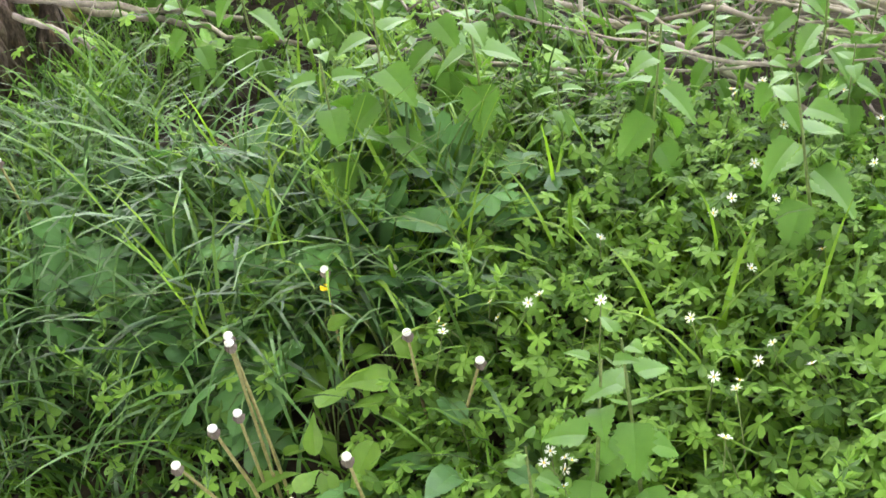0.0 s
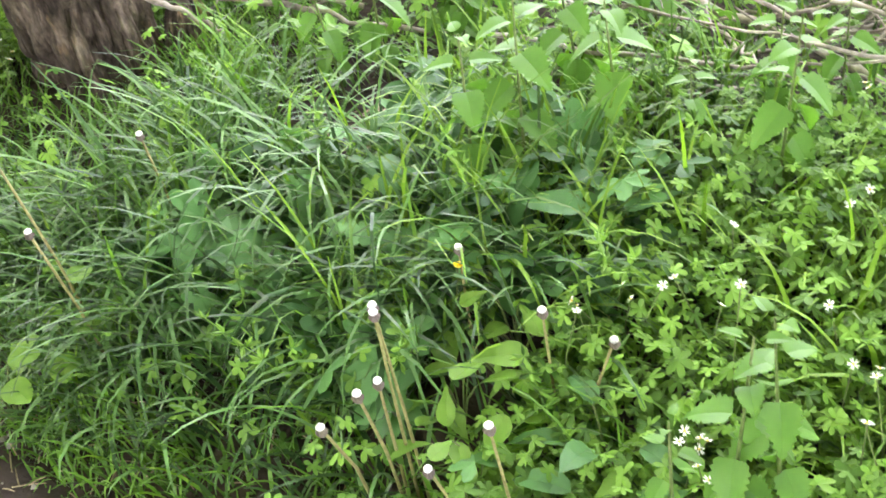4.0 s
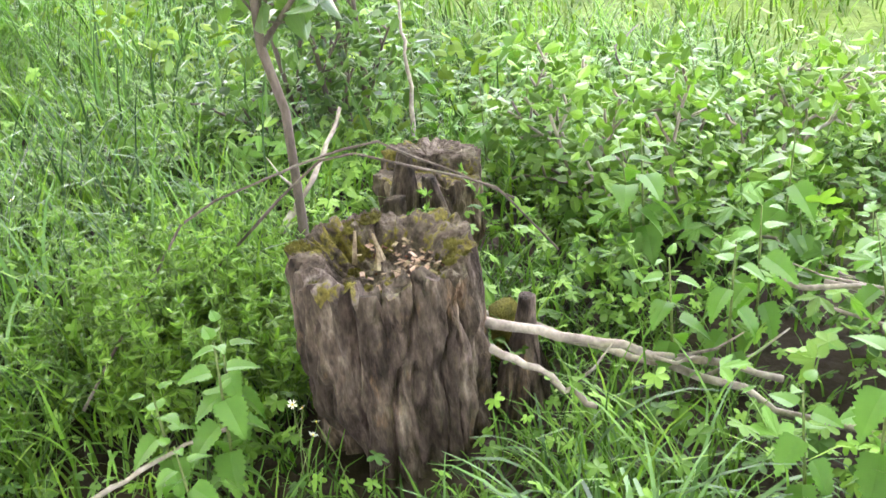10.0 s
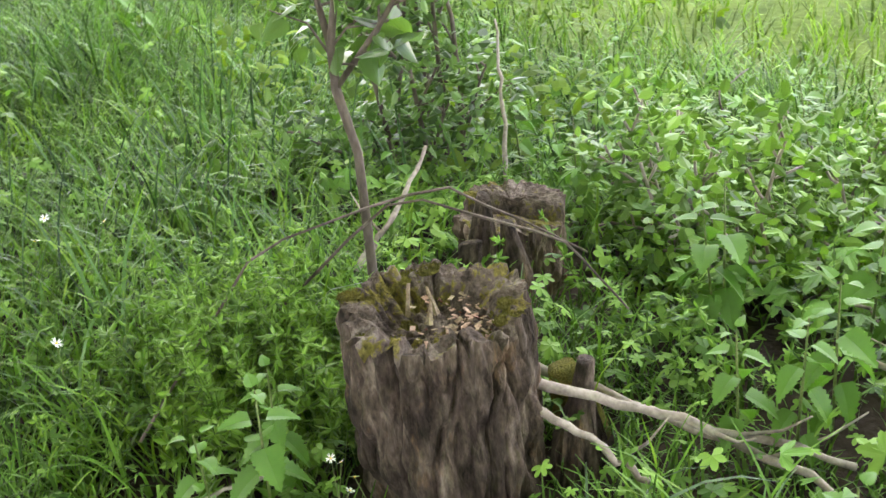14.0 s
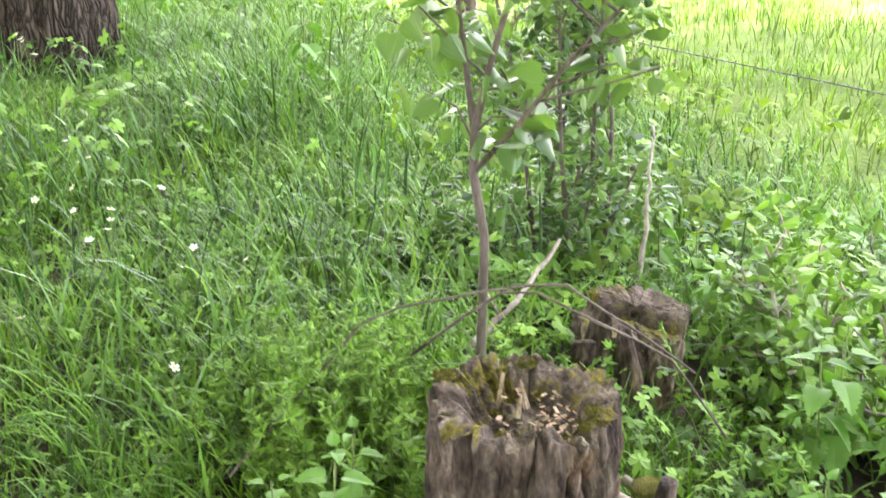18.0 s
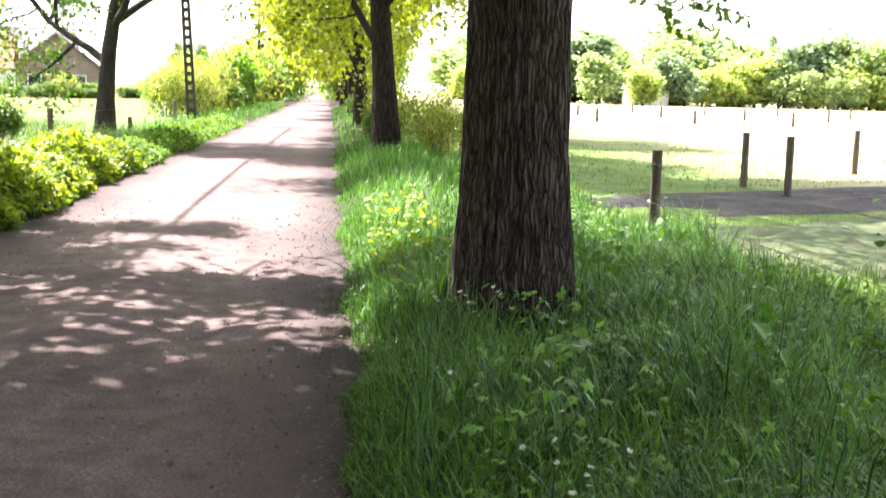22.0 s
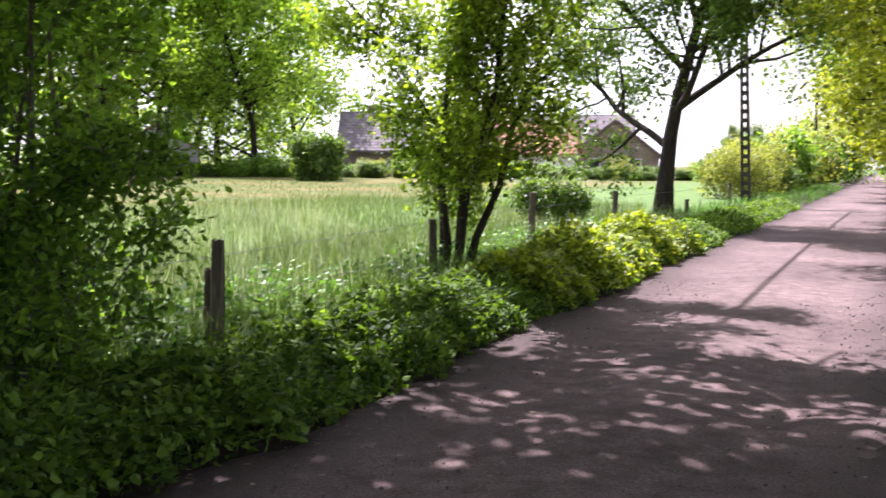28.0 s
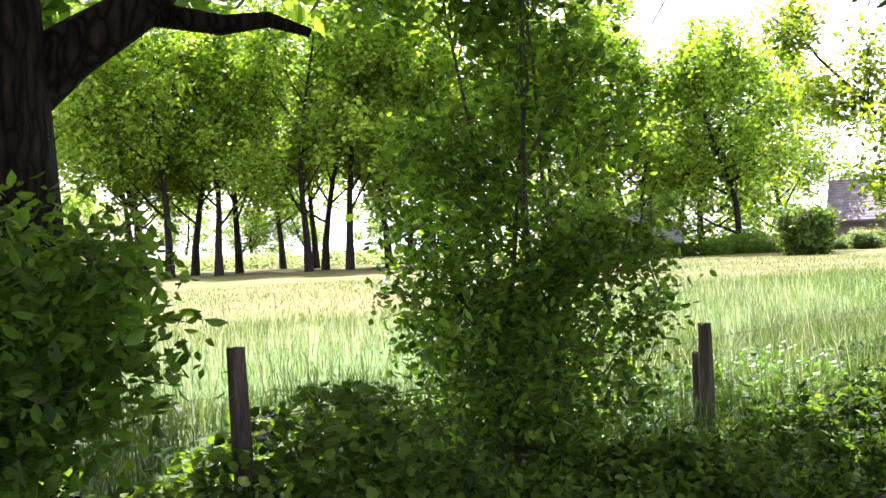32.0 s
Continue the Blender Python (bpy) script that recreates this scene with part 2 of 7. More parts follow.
BARK = bark_mat("furrowed_bark", (0.016, 0.012, 0.010), (0.080, 0.064, 0.053), (0.165, 0.135, 0.112), 38.0, 0.09)
# both dark barks carry the backlit trunks' shade in their colour
BARK_SHADED = bark_mat("shaded_furrowed_bark", (0.006, 0.005, 0.004), (0.026, 0.020, 0.015), (0.05, 0.039, 0.03), 20.0, 0.12)
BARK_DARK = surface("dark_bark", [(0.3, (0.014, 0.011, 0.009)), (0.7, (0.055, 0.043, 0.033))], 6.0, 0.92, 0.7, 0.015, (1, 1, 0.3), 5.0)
TWIG = surface("twig_bark", [(0.3, (0.075, 0.06, 0.05)), (0.7, (0.19, 0.16, 0.135))], 14.0, 0.85, 0.4, 0.004, (1, 1, 0.3))
def stump_mat(name, pale_gain):
    """Old stump wood: long grey-brown fibres, dark splits, tan and rusty patches where the bark is gone, pale specks."""
    m, n, l, b = base_mat(name)
    fibre = noise_node(n, l, 22.0, 8.0, (1.5, 1.5, 0.5), rough=0.72)
    blot = noise_node(n, l, 9.0, 5.0, (1.0, 1.0, 0.55))
    rust = noise_node(n, l, 13.0, 6.0, (1.0, 1.0, 0.4), rough=0.65)
    fine = noise_node(n, l, 95.0, 4.0, (1.0, 1.0, 0.35))
    base = ramp_node(n, l, fibre.outputs["Fac"], [(0.33, (0.010, 0.008, 0.007)), (0.45, (0.052, 0.040, 0.033)), (0.56, (0.10, 0.080, 0.066)), (0.72, (0.23, 0.195, 0.165))])
    pale = ramp_node(n, l, blot.outputs["Fac"], [(0.42, (0.62 * pale_gain, 0.60 * pale_gain, 0.60 * pale_gain)), (0.62, (1.3 * pale_gain, 1.27 * pale_gain, 1.22 * pale_gain))])
    c = mix_node(n, l, 1.0, base.outputs["Color"], pale.outputs["Color"], "MULTIPLY")
    tan_fac = ramp_node(n, l, rust.outputs["Fac"], [(0.58, (0, 0, 0)), (0.68, (0.7, 0.7, 0.7))])
    tan = ramp_node(n, l, fine.outputs["Fac"], [(0.35, (0.11, 0.058, 0.025)), (0.7, (0.33, 0.215, 0.115))])
    c = mix_node(n, l, tan_fac.outputs["Color"], c.outputs["Color"], tan.outputs["Color"])
    speck = ramp_node(n, l, fine.outputs["Fac"], [(0.3, (0.6, 0.6, 0.6)), (0.72, (1.35, 1.33, 1.3))])
    c = mix_node(n, l, 1.0, c.outputs["Color"], speck.outputs["Color"], "MULTIPLY")
    l.new(c.outputs["Color"], b.inputs["Base Color"])
    b.inputs["Roughness"].default_value = 0.9
    b.inputs["Specular IOR Level"].default_value = 0.2
    add = mix_node(n, l, 0.45, fibre.outputs["Fac"], fine.outputs["Fac"])
    bump_node(n, l, add.outputs["Color"], b, 1.0, 0.014)
    return m


STUMP_SIDE = stump_mat("weathered_stump_wood", 1.25)
# same wood lightened, sunlight on the rear stump put into its colour
STUMP_SUNLIT = stump_mat("sunlit_stump_wood", 2.6)
def stump_top_mat():
    """Crumbling end grain, overgrown by ragged moss."""
    m, n, l, b = base_mat("weathered_end_grain")
    wood = noise_node(n, l, 30.0, 7.0, rough=0.7)
    fine = noise_node(n, l, 120.0, 4.0)
    spread = noise_node(n, l, 15.0, 7.0, rough=0.68)
    c = ramp_node(n, l, wood.outputs["Fac"], [(0.30, (0.018, 0.014, 0.011)), (0.5, (0.12, 0.094, 0.078)), (0.72, (0.34, 0.29, 0.25))])
    green = ramp_node(n, l, fine.outputs["Fac"], [(0.3, (0.035, 0.034, 0.006)), (0.7, (0.21, 0.18, 0.03))])
    fac = ramp_node(n, l, spread.outputs["Fac"], [(0.53, (0, 0, 0)), (0.57, (0.9, 0.9, 0.9))])
    c = mix_node(n, l, fac.outputs["Color"], c.outputs["Color"], green.outputs["Color"])
    l.new(c.outputs["Color"], b.inputs["Base Color"])
    b.inputs["Roughness"].default_value = 0.95
    b.inputs["Specular IOR Level"].default_value = 0.15
    both = mix_node(n, l, 0.4, wood.outputs["Fac"], fine.outputs["Fac"])
    bump_node(n, l, both.outputs["Color"], b, 1.0, 0.014)
    return m


STUMP_TOP = stump_top_mat()
MOSS = surface("moss", [(0.3, (0.06, 0.062, 0.012)), (0.7, (0.20, 0.18, 0.035))], 40.0, 0.95, 0.9, 0.01)
ROT = surface("rotten_wood", [(0.3, (0.025, 0.013, 0.009)), (0.7, (0.15, 0.06, 0.03))], 30.0, 0.95, 0.9, 0.01)
CHIP = surface("pale_wood_chip", [(0.3, (0.22, 0.12, 0.08)), (0.7, (0.52, 0.38, 0.30))], 40.0, 0.9, 0.4, 0.003)
DEAD = surface("bleached_branch", [(0.3, (0.19, 0.155, 0.13)), (0.7, (0.46, 0.41, 0.36))], 10.0, 0.85, 0.5, 0.004, (1, 1, 1))
POSTWOOD = surface("fence_post_wood", [(0.25, (0.035, 0.028, 0.022)), (0.5, (0.11, 0.085, 0.068)), (0.8, (0.24, 0.195, 0.16))], 12.0, 0.9, 0.7, 0.008, (1.5, 1.5, 0.15))
WIRE = surface("galvanised_wire", [(0.3, (0.05, 0.05, 0.05)), (0.7, (0.11, 0.11, 0.11))], 30.0, 0.45, 0.1, 0.001)
# concrete coloured dark to stand for its unlit, backlit side
CONCRETE = surface("backlit_pole_concrete", [(0.3, (0.022, 0.02, 0.018)), (0.7, (0.055, 0.05, 0.045))], 3.0, 0.9, 0.4, 0.006)
STONE = surface("pebble", [(0.3, (0.08, 0.07, 0.066)), (0.7, (0.22, 0.20, 0.19))], 9.0, 0.85, 0.3, 0.004)
LITTER = surface("leaf_litter", [(0.3, (0.16, 0.11, 0.07)), (0.7, (0.44, 0.36, 0.25))], 30.0, 0.9, 0.3, 0.003)
ROOF = surface("roof_tile", [(0.3, (0.15, 0.125, 0.135)), (0.7, (0.24, 0.205, 0.215))], 1.2, 0.8, 0.3, 0.02)
ROOF_RED = surface("red_roof_tile", [(0.3, (0.34, 0.14, 0.09)), (0.7, (0.48, 0.24, 0.17))], 1.2, 0.8, 0.3, 0.02)
BRICK = surface("house_wall", [(0.3, (0.19, 0.145, 0.12)), (0.7, (0.29, 0.235, 0.20))], 1.0, 0.85, 0.2, 0.01)
WHITEWALL = surface("white_render", [(0.3, (0.70, 0.69, 0.66)), (0.7, (0.82, 0.81, 0.79))], 1.0, 0.85, 0.2, 0.01)
FRAMEWOOD = surface("window_frame_paint", [(0.3, (0.55, 0.53, 0.5)), (0.7, (0.7, 0.68, 0.65))], 3.0, 0.5, 0.1, 0.003)


def glass_mat():
    m, n, l, b = base_mat("window_glass")
    b.inputs["Base Color"].default_value = (0.03, 0.035, 0.04, 1)
    b.inputs["Roughness"].default_value = 0.05
    return m


GLASS = glass_mat()


def lane_mat():
    """Compacted earth lane: greyish brown, paler worn wheel tracks, edges darkened for humus and verge shade, grit."""
    m, n, l, b = base_mat("earth_lane")
    big = noise_node(n, l, 0.45, 5.0)
    mid = noise_node(n, l, 5.0, 6.0)
    fine = noise_node(n, l, 70.0, 3.0)
    c = ramp_node(n, l, big.outputs["Fac"], [(0.3, (0.092, 0.066, 0.064)), (0.7, (0.175, 0.128, 0.123))])
    g = ramp_node(n, l, mid.outputs["Fac"], [(0.3, (0.62, 0.61, 0.61)), (0.7, (1.2, 1.19, 1.18))])
    h = ramp_node(n, l, fine.outputs["Fac"], [(0.35, (0.62, 0.62, 0.62)), (0.68, (1.45, 1.44, 1.42))])
    x = mix_node(n, l, 1.0, c.outputs["Color"], g.outputs["Color"], "MULTIPLY")
    y = mix_node(n, l, 1.0, x.outputs["Color"], h.outputs["Color"], "MULTIPLY")
    # humus and painted-in shade, dark from both edges in ragged tongues
    tc = n.new("ShaderNodeTexCoord")
    sep = n.new("ShaderNodeSeparateXYZ")
    l.new(tc.outputs["Object"], sep.inputs["Vector"])
    off = n.new("ShaderNodeMath")
    off.operation = "ADD"
    off.inputs[1].default_value = 1.58
    l.new(sep.outputs["X"], off.inputs[0])
    mag = n.new("ShaderNodeMath")
    mag.operation = "ABSOLUTE"
    l.new(off.outputs[0], mag.inputs[0])
    rag = n.new("ShaderNodeMath")
    rag.operation = "MULTIPLY_ADD"
    rag.inputs[1].default_value = 1.3
    l.new(mid.outputs["Fac"], rag.inputs[0])
    l.new(mag.outputs[0], rag.inputs[2])
    edge = ramp_node(n, l, rag.outputs[0], [(0.0, (0, 0, 0)), (1.0, (0.9, 0.9, 0.9))])
    span = n.new("ShaderNodeMapRange")
    span.inputs["From Min"].default_value, span.inputs["From Max"].default_value = 1.65, 2.35
    l.new(rag.outputs[0], span.inputs["Value"])
    l.new(span.outputs["Result"], edge.inputs["Fac"])
    y = mix_node(n, l, edge.outputs["Color"], y.outputs["Color"], (0.044, 0.033, 0.033))
    l.new(y.outputs["Color"], b.inputs["Base Color"])
    b.inputs["Roughness"].default_value = 0.93
    b.inputs["Specular IOR Level"].default_value = 0.15
    add = mix_node(n, l, 0.5, mid.outputs["Fac"], fine.outputs["Fac"])
    bump_node(n, l, add.outputs["Color"], b, 0.6, 0.012)
    return m


def ground_mat():
    """Soil and short turf: brown litter by the lane, green turf, a hay-pale meadow further out."""
    m, n, l, b = base_mat("ground_turf")
    tc = n.new("ShaderNodeTexCoord")
    sep = n.new("ShaderNodeSeparateXYZ")
    l.new(tc.outputs["Object"], sep.inputs["Vector"])
    big = noise_node(n, l, 0.16, 5.0)
    mid = noise_node(n, l, 2.2, 6.0)
    fine = noise_node(n, l, 32.0, 4.0)
    soil = ramp_node(n, l, mid.outputs["Fac"], [(0.3, (0.018, 0.014, 0.011)), (0.7, (0.06, 0.046, 0.036))])
    turf = ramp_node(n, l, mid.outputs["Fac"], [(0.3, (0.06, 0.10, 0.022)), (0.7, (0.13, 0.185, 0.045))])
    hay = ramp_node(n, l, big.outputs["Fac"], [(0.35, (0.13, 0.165, 0.06)), (0.48, (0.24, 0.22, 0.115)), (0.64, (0.34, 0.275, 0.19))])

    def math_node(op, p, q, clamp=False):
        k = n.new("ShaderNodeMath")
        k.operation, k.use_clamp = op, clamp
        for i, v in enumerate((p, q)):
            if isinstance(v, (int, float)):
                k.inputs[i].default_value = v
            else:
                l.new(v, k.inputs[i])
        return k.outputs[0]

    # distance from the lane's middle line, roughened
    away = math_node("ABSOLUTE", math_node("ADD", sep.outputs["X"], 1.6), 0.0)
    away = math_node("ADD", away, math_node("MULTIPLY", mid.outputs["Fac"], 1.2))
    near = math_node("DIVIDE", math_node("SUBTRACT", away, 4.2), 1.4, True)
    far = math_node("DIVIDE", math_node("SUBTRACT", away, 8.5), 5.0, True)
    s1 = mix_node(n, l, near, soil.outputs["Color"], turf.outputs["Color"])
    s2 = mix_node(n, l, far, s1.outputs["Color"], hay.outputs["Color"])
    lush = ramp_node(n, l, mid.outputs["Fac"], [(0.3, (0.06, 0.11, 0.028)), (0.7, (0.12, 0.19, 0.055))])
    dry = ramp_node(n, l, big.outputs["Fac"], [(0.36, (0.07, 0.10, 0.026)), (0.48, (0.10, 0.108, 0.03)), (0.62, (0.155, 0.12, 0.048))])
    out = math_node("DIVIDE", math_node("SUBTRACT", -13.0, math_node("ADD", sep.outputs["X"], math_node("MULTIPLY", mid.outputs["Fac"], 4.0))), 6.0, True)
    field = mix_node(n, l, out, lush.outputs["Color"], dry.outputs["Color"])
    west = math_node("DIVIDE", math_node("SUBTRACT", -4.2, sep.outputs["X"]), 1.5, True)
    s2 = mix_node(n, l, west, s2.outputs["Color"], field.outputs["Color"])
    f = ramp_node(n, l, fine.outputs["Fac"], [(0.3, (0.7, 0.7, 0.7)), (0.7, (1.2, 1.2, 1.2))])
    x = mix_node(n, l, 1.0, s2.outputs["Color"], f.outputs["Color"], "MULTIPLY")
    l.new(x.outputs["Color"], b.inputs["Base Color"])
    b.inputs["Roughness"].default_value = 0.95
    b.inputs["Specular IOR Level"].default_value = 0.1
    add = mix_node(n, l, 0.5, mid.outputs["Fac"], fine.outputs["Fac"])
    bump_node(n, l, add.outputs["Color"], b, 0.8, 0.03)
    return m


LANE = lane_mat()
GROUND = ground_mat()
MUD = surface("trodden_mud", [(0.3, (0.016, 0.013, 0.011)), (0.55, (0.04, 0.033, 0.028)), (0.8, (0.10, 0.083, 0.07))], 1.6, 0.9, 0.9, 0.05)
FIELD_EDGE = surface("sandy_grazed_turf", [(0.3, (0.04, 0.07, 0.02)), (0.5, (0.07, 0.09, 0.032)), (0.75, (0.115, 0.105, 0.06))], 1.8, 0.95, 0.6, 0.02)


# ---------------------------------------------------------------- mesh helpers
def mesh_of(name, verts, faces, mat, smooth=False):
    me = bpy.data.meshes.new(name)
    me.from_pydata(verts if isinstance(verts, list) else verts.tolist(), [], faces if isinstance(faces, list) else faces.tolist())
    me.materials.append(mat)
    if smooth:
        me.polygons.foreach_set("use_smooth", np.ones(len(me.polygons), dtype=bool))
    me.update()
    return me


def raw(name, verts, faces, mat, parent=None, label="", smooth=False):
    ob = new(name, mesh_of(name, verts, faces, mat, smooth))
    if parent is not None:
        ob.parent = parent
    if label:
        tagged(ob, label)
    return ob


def part(name, bm, mat, parent=None, label="", smooth=False):
    me = bpy.data.meshes.new(name)
    bm.to_mesh(me)
    bm.free()
    me.materials.append(mat)
    if smooth:
        me.polygons.foreach_set("use_smooth", np.ones(len(me.polygons), dtype=bool))
    ob = new(name, me)
    if parent is not None:
        ob.parent = parent
    if label:
        tagged(ob, label)
    return ob


def thing(name, m, label, category, group=""):
    ob = new(name)
    ob.empty_display_size = 0.1
    ob.matrix_world = m
    return tagged(ob, label, category, group)


class Soup:
    """Collects vertices and faces of many small pieces."""

    def __init__(self):
        self.v, self.f, self.n = [], [], 0

    def add(self, verts, faces):
        self.v.append(np.asarray(verts, float))
        self.f.append(np.asarray(faces, int) + self.n)
        self.n += len(verts)

    def extend(self, other):
        for v, f in zip(other.v, other.f):
            self.v.append(v)
        for f in other.f:
            self.f.append(f + self.n)
        self.n += other.n

    def lists(self):
        return np.concatenate(self.v).tolist(), [tuple(r) for a in self.f for r in a.tolist()]


def soup_ob(name, soup, mat, parent=None, label="", smooth=False):
    v, f = soup.lists()
    return raw(name, v, f, mat, parent, label, smooth)


def tube(points, radii, sides=6, cap=True):
    """A tapered tube along points: verts, faces (quads)."""
    P = np.asarray(points, float)
    k = len(P)
    T = np.gradient(P, axis=0)
    T /= np.linalg.norm(T, axis=1)[:, None] + 1e-9
    up = np.array([0.31, 0.23, 0.92]) if abs(T[0][2]) < 0.8 else np.array([0.95, 0.2, 0.1])
    A = np.cross(T, up)
    A /= np.linalg.norm(A, axis=1)[:, None] + 1e-9
    B = np.cross(T, A)
    th = np.linspace(0, 2 * np.pi, sides, endpoint=False)
    R = np.asarray(radii, float)[:, None, None]
    V = P[:, None, :] + R * (np.cos(th)[None, :, None] * A[:, None, :] + np.sin(th)[None, :, None] * B[:, None, :])
    V = V.reshape(-1, 3)
    F = []
    for i in range(k - 1):
        for j in range(sides):
            F.append((i * sides + j, i * sides + (j + 1) % sides, (i + 1) * sides + (j + 1) % sides, (i + 1) * sides + j))
    return V, F


def tube_ob(name, points, radii, mat, parent=None, label="", sides=8):
    V, F = tube(points, radii, sides)
    n = len(V)
    F = list(F) + [tuple(range(sides))[::-1], tuple(range(n - sides, n))]
    return raw(name, V, F, mat, parent, label, True)


def smoothstep(a, b, x):
    t = np.clip((np.asarray(x, float) - a) / (b - a), 0, 1)
    return t * t * (3 - 2 * t)




# ---------------------------------------------------------------- terrain
def edge_right(y):
    """The lane's ragged right edge."""
    y = np.asarray(y, float)
    return 0.15 + 0.32 * np.exp(-((y - 1.4) / 1.6) ** 2) + 0.05 * np.sin(1.9 * y) + 0.03 * np.sin(5.3 * y + 1) + 0.022 * np.sin(11.3 * y) * np.sin(2.7 * y + 2)


def edge_left(y):
    y = np.asarray(y, float)
    return -3.3 + 0.08 * np.sin(0.9 * y + 1.0) + 0.05 * np.sin(3.1 * y) + 0.05 * np.sin(7.1 * y) * np.sin(1.3 * y) + 0.03 * np.sin(12.7 * y + 1)


def ground_z(x, y):
    x, y = np.asarray(x, float), np.asarray(y, float)
    er, el = edge_right(y), edge_left(y)
    bank = 0.17 * smoothstep(er - 0.05, er + 0.75, x) * (1 - 0.75 * smoothstep(1.5, 2.6, x))
    left = 0.08 * smoothstep(el + 0.05, el - 0.7, x)
    lane = (x < er) & (x > el)
    bumps = 0.02 * np.sin(3.1 * x + 1.3 * y) * np.cos(2.3 * y - 0.8 * x)
    off = np.minimum(np.abs(x - er), np.abs(x - el))
    z = bank + left + np.where(lane, -0.03, bumps * np.clip(off, 0, 1))
    far = np.clip(np.abs(x + 1.6) - 40, 0, None)
    return z - 0.004 * np.clip(x - 8, 0, 60) + 0.0 * far


def build_ground():
    xs = np.unique(np.concatenate([np.linspace(-9, 9, 121), np.linspace(-60, 60, 81), np.array([-2500, -1200, -600, -300, -160, -100, 100, 160, 300, 600, 1200, 2500.0])]))
    ys = np.unique(np.concatenate([np.linspace(-6, 30, 145), np.linspace(-40, 140, 91), np.array([-2500, -1200, -500, -200, -90, 180, 260, 400, 700, 1300, 2500.0])]))
    X, Y = np.meshgrid(xs, ys)
    Z = ground_z(X, Y)
    V = np.stack([X, Y, Z], -1).reshape(-1, 3)
    nx = len(xs)
    i, j = np.meshgrid(np.arange(len(ys) - 1), np.arange(nx - 1), indexing="ij")
    a = (i * nx + j).ravel()
    F = np.stack([a, a + 1, a + nx + 1, a + nx], 1)
    ob = raw("ground", V, F, GROUND, smooth=True)
    tagged(ob, "grassy verge and hay-pale meadow ground beside a lane", "ground", kind="structure")


def build_lane():
    ys = np.concatenate([np.linspace(-14, 40, 361), np.linspace(41, 420, 120)])
    u = np.linspace(0, 1, 33)
    er, el = edge_right(ys) + 0.06, edge_left(ys) - 0.06
    X = el[:, None] + (er - el)[:, None] * u[None, :]
    Y = np.repeat(ys[:, None], len(u), 1)
    rut = -0.018 * (np.exp(-((X + 0.75) / 0.28) ** 2) + np.exp(-((X + 2.45) / 0.28) ** 2))
    Z = 0.0 + rut + 0.006 * np.sin(7 * X + 2.1 * Y) * np.sin(3.3 * Y) + 0.02 * np.exp(-((X + 1.6) / 0.4) ** 2)
    Z = Z - 0.05 * ((u[None, :] < 0.02) | (u[None, :] > 0.98))
    V = np.stack([X, Y, Z], -1).reshape(-1, 3)
    nx = len(u)
    i, j = np.meshgrid(np.arange(len(ys) - 1), np.arange(nx - 1), indexing="ij")
    a = (i * nx + j).ravel()
    F = np.stack([a, a + 1, a + nx + 1, a + nx], 1)
    tagged(raw("road", V, F, LANE, smooth=True), "unpaved greyish-brown earth lane with worn wheel tracks", "lane", kind="structure")


def patch_sheet(name, cx, cy, lx, ly, turn, mat, lift, label, rough=0.05, seed=0):
    """A ragged ground patch laid just over the ground sheet."""
    r = np.random.default_rng(seed)
    n_u, n_v = 40, 24
    V, keep = [], {}
    c, s = math.cos(radians(turn)), math.sin(radians(turn))
    ph = r.uniform(0, 6.28, 6)
    rows = []
    for i in range(n_v + 1):
        rad = i / n_v
        ring = []
        for k in range(n_u):
            t = 2 * math.pi * k / n_u
            w = 1 + 0.16 * math.sin(3 * t + ph[0]) + 0.10 * math.sin(5 * t + ph[1]) + 0.07 * math.sin(9 * t + ph[2])
            px, py = lx * rad * w * math.cos(t), ly * rad * w * math.sin(t)
            x, y = cx + c * px - s * py, cy + s * px + c * py
            z = float(ground_z(x, y)) + lift * (1 - rad ** 6) - 0.02 * rad ** 8 + rough * (r.random() - 0.5) * (1 - rad)
            ring.append(len(V))
            V.append((x, y, z))
        rows.append(ring)
    F = []
    for i in range(n_v):
        for k in range(n_u):
            F.append((rows[i][k], rows[i + 1][k], rows[i + 1][(k + 1) % n_u], rows[i][(k + 1) % n_u]))
    ob = raw(name, V, F, mat, smooth=True)
    return tagged(ob, label, "ground", kind="structure")


build_ground()
build_lane()
patch_sheet("mud_track", 9.0, 17.6, 6.5, 1.7, 25, MUD, 0.05, "bare trodden dark mud strip between the paddock fences", 0.06, 3)
patch_sheet("worn_turf", 6.6, 11.8, 3.2, 3.0, 20, FIELD_EDGE, 0.035, "thin sandy grazed turf beside the mud", 0.02, 4)


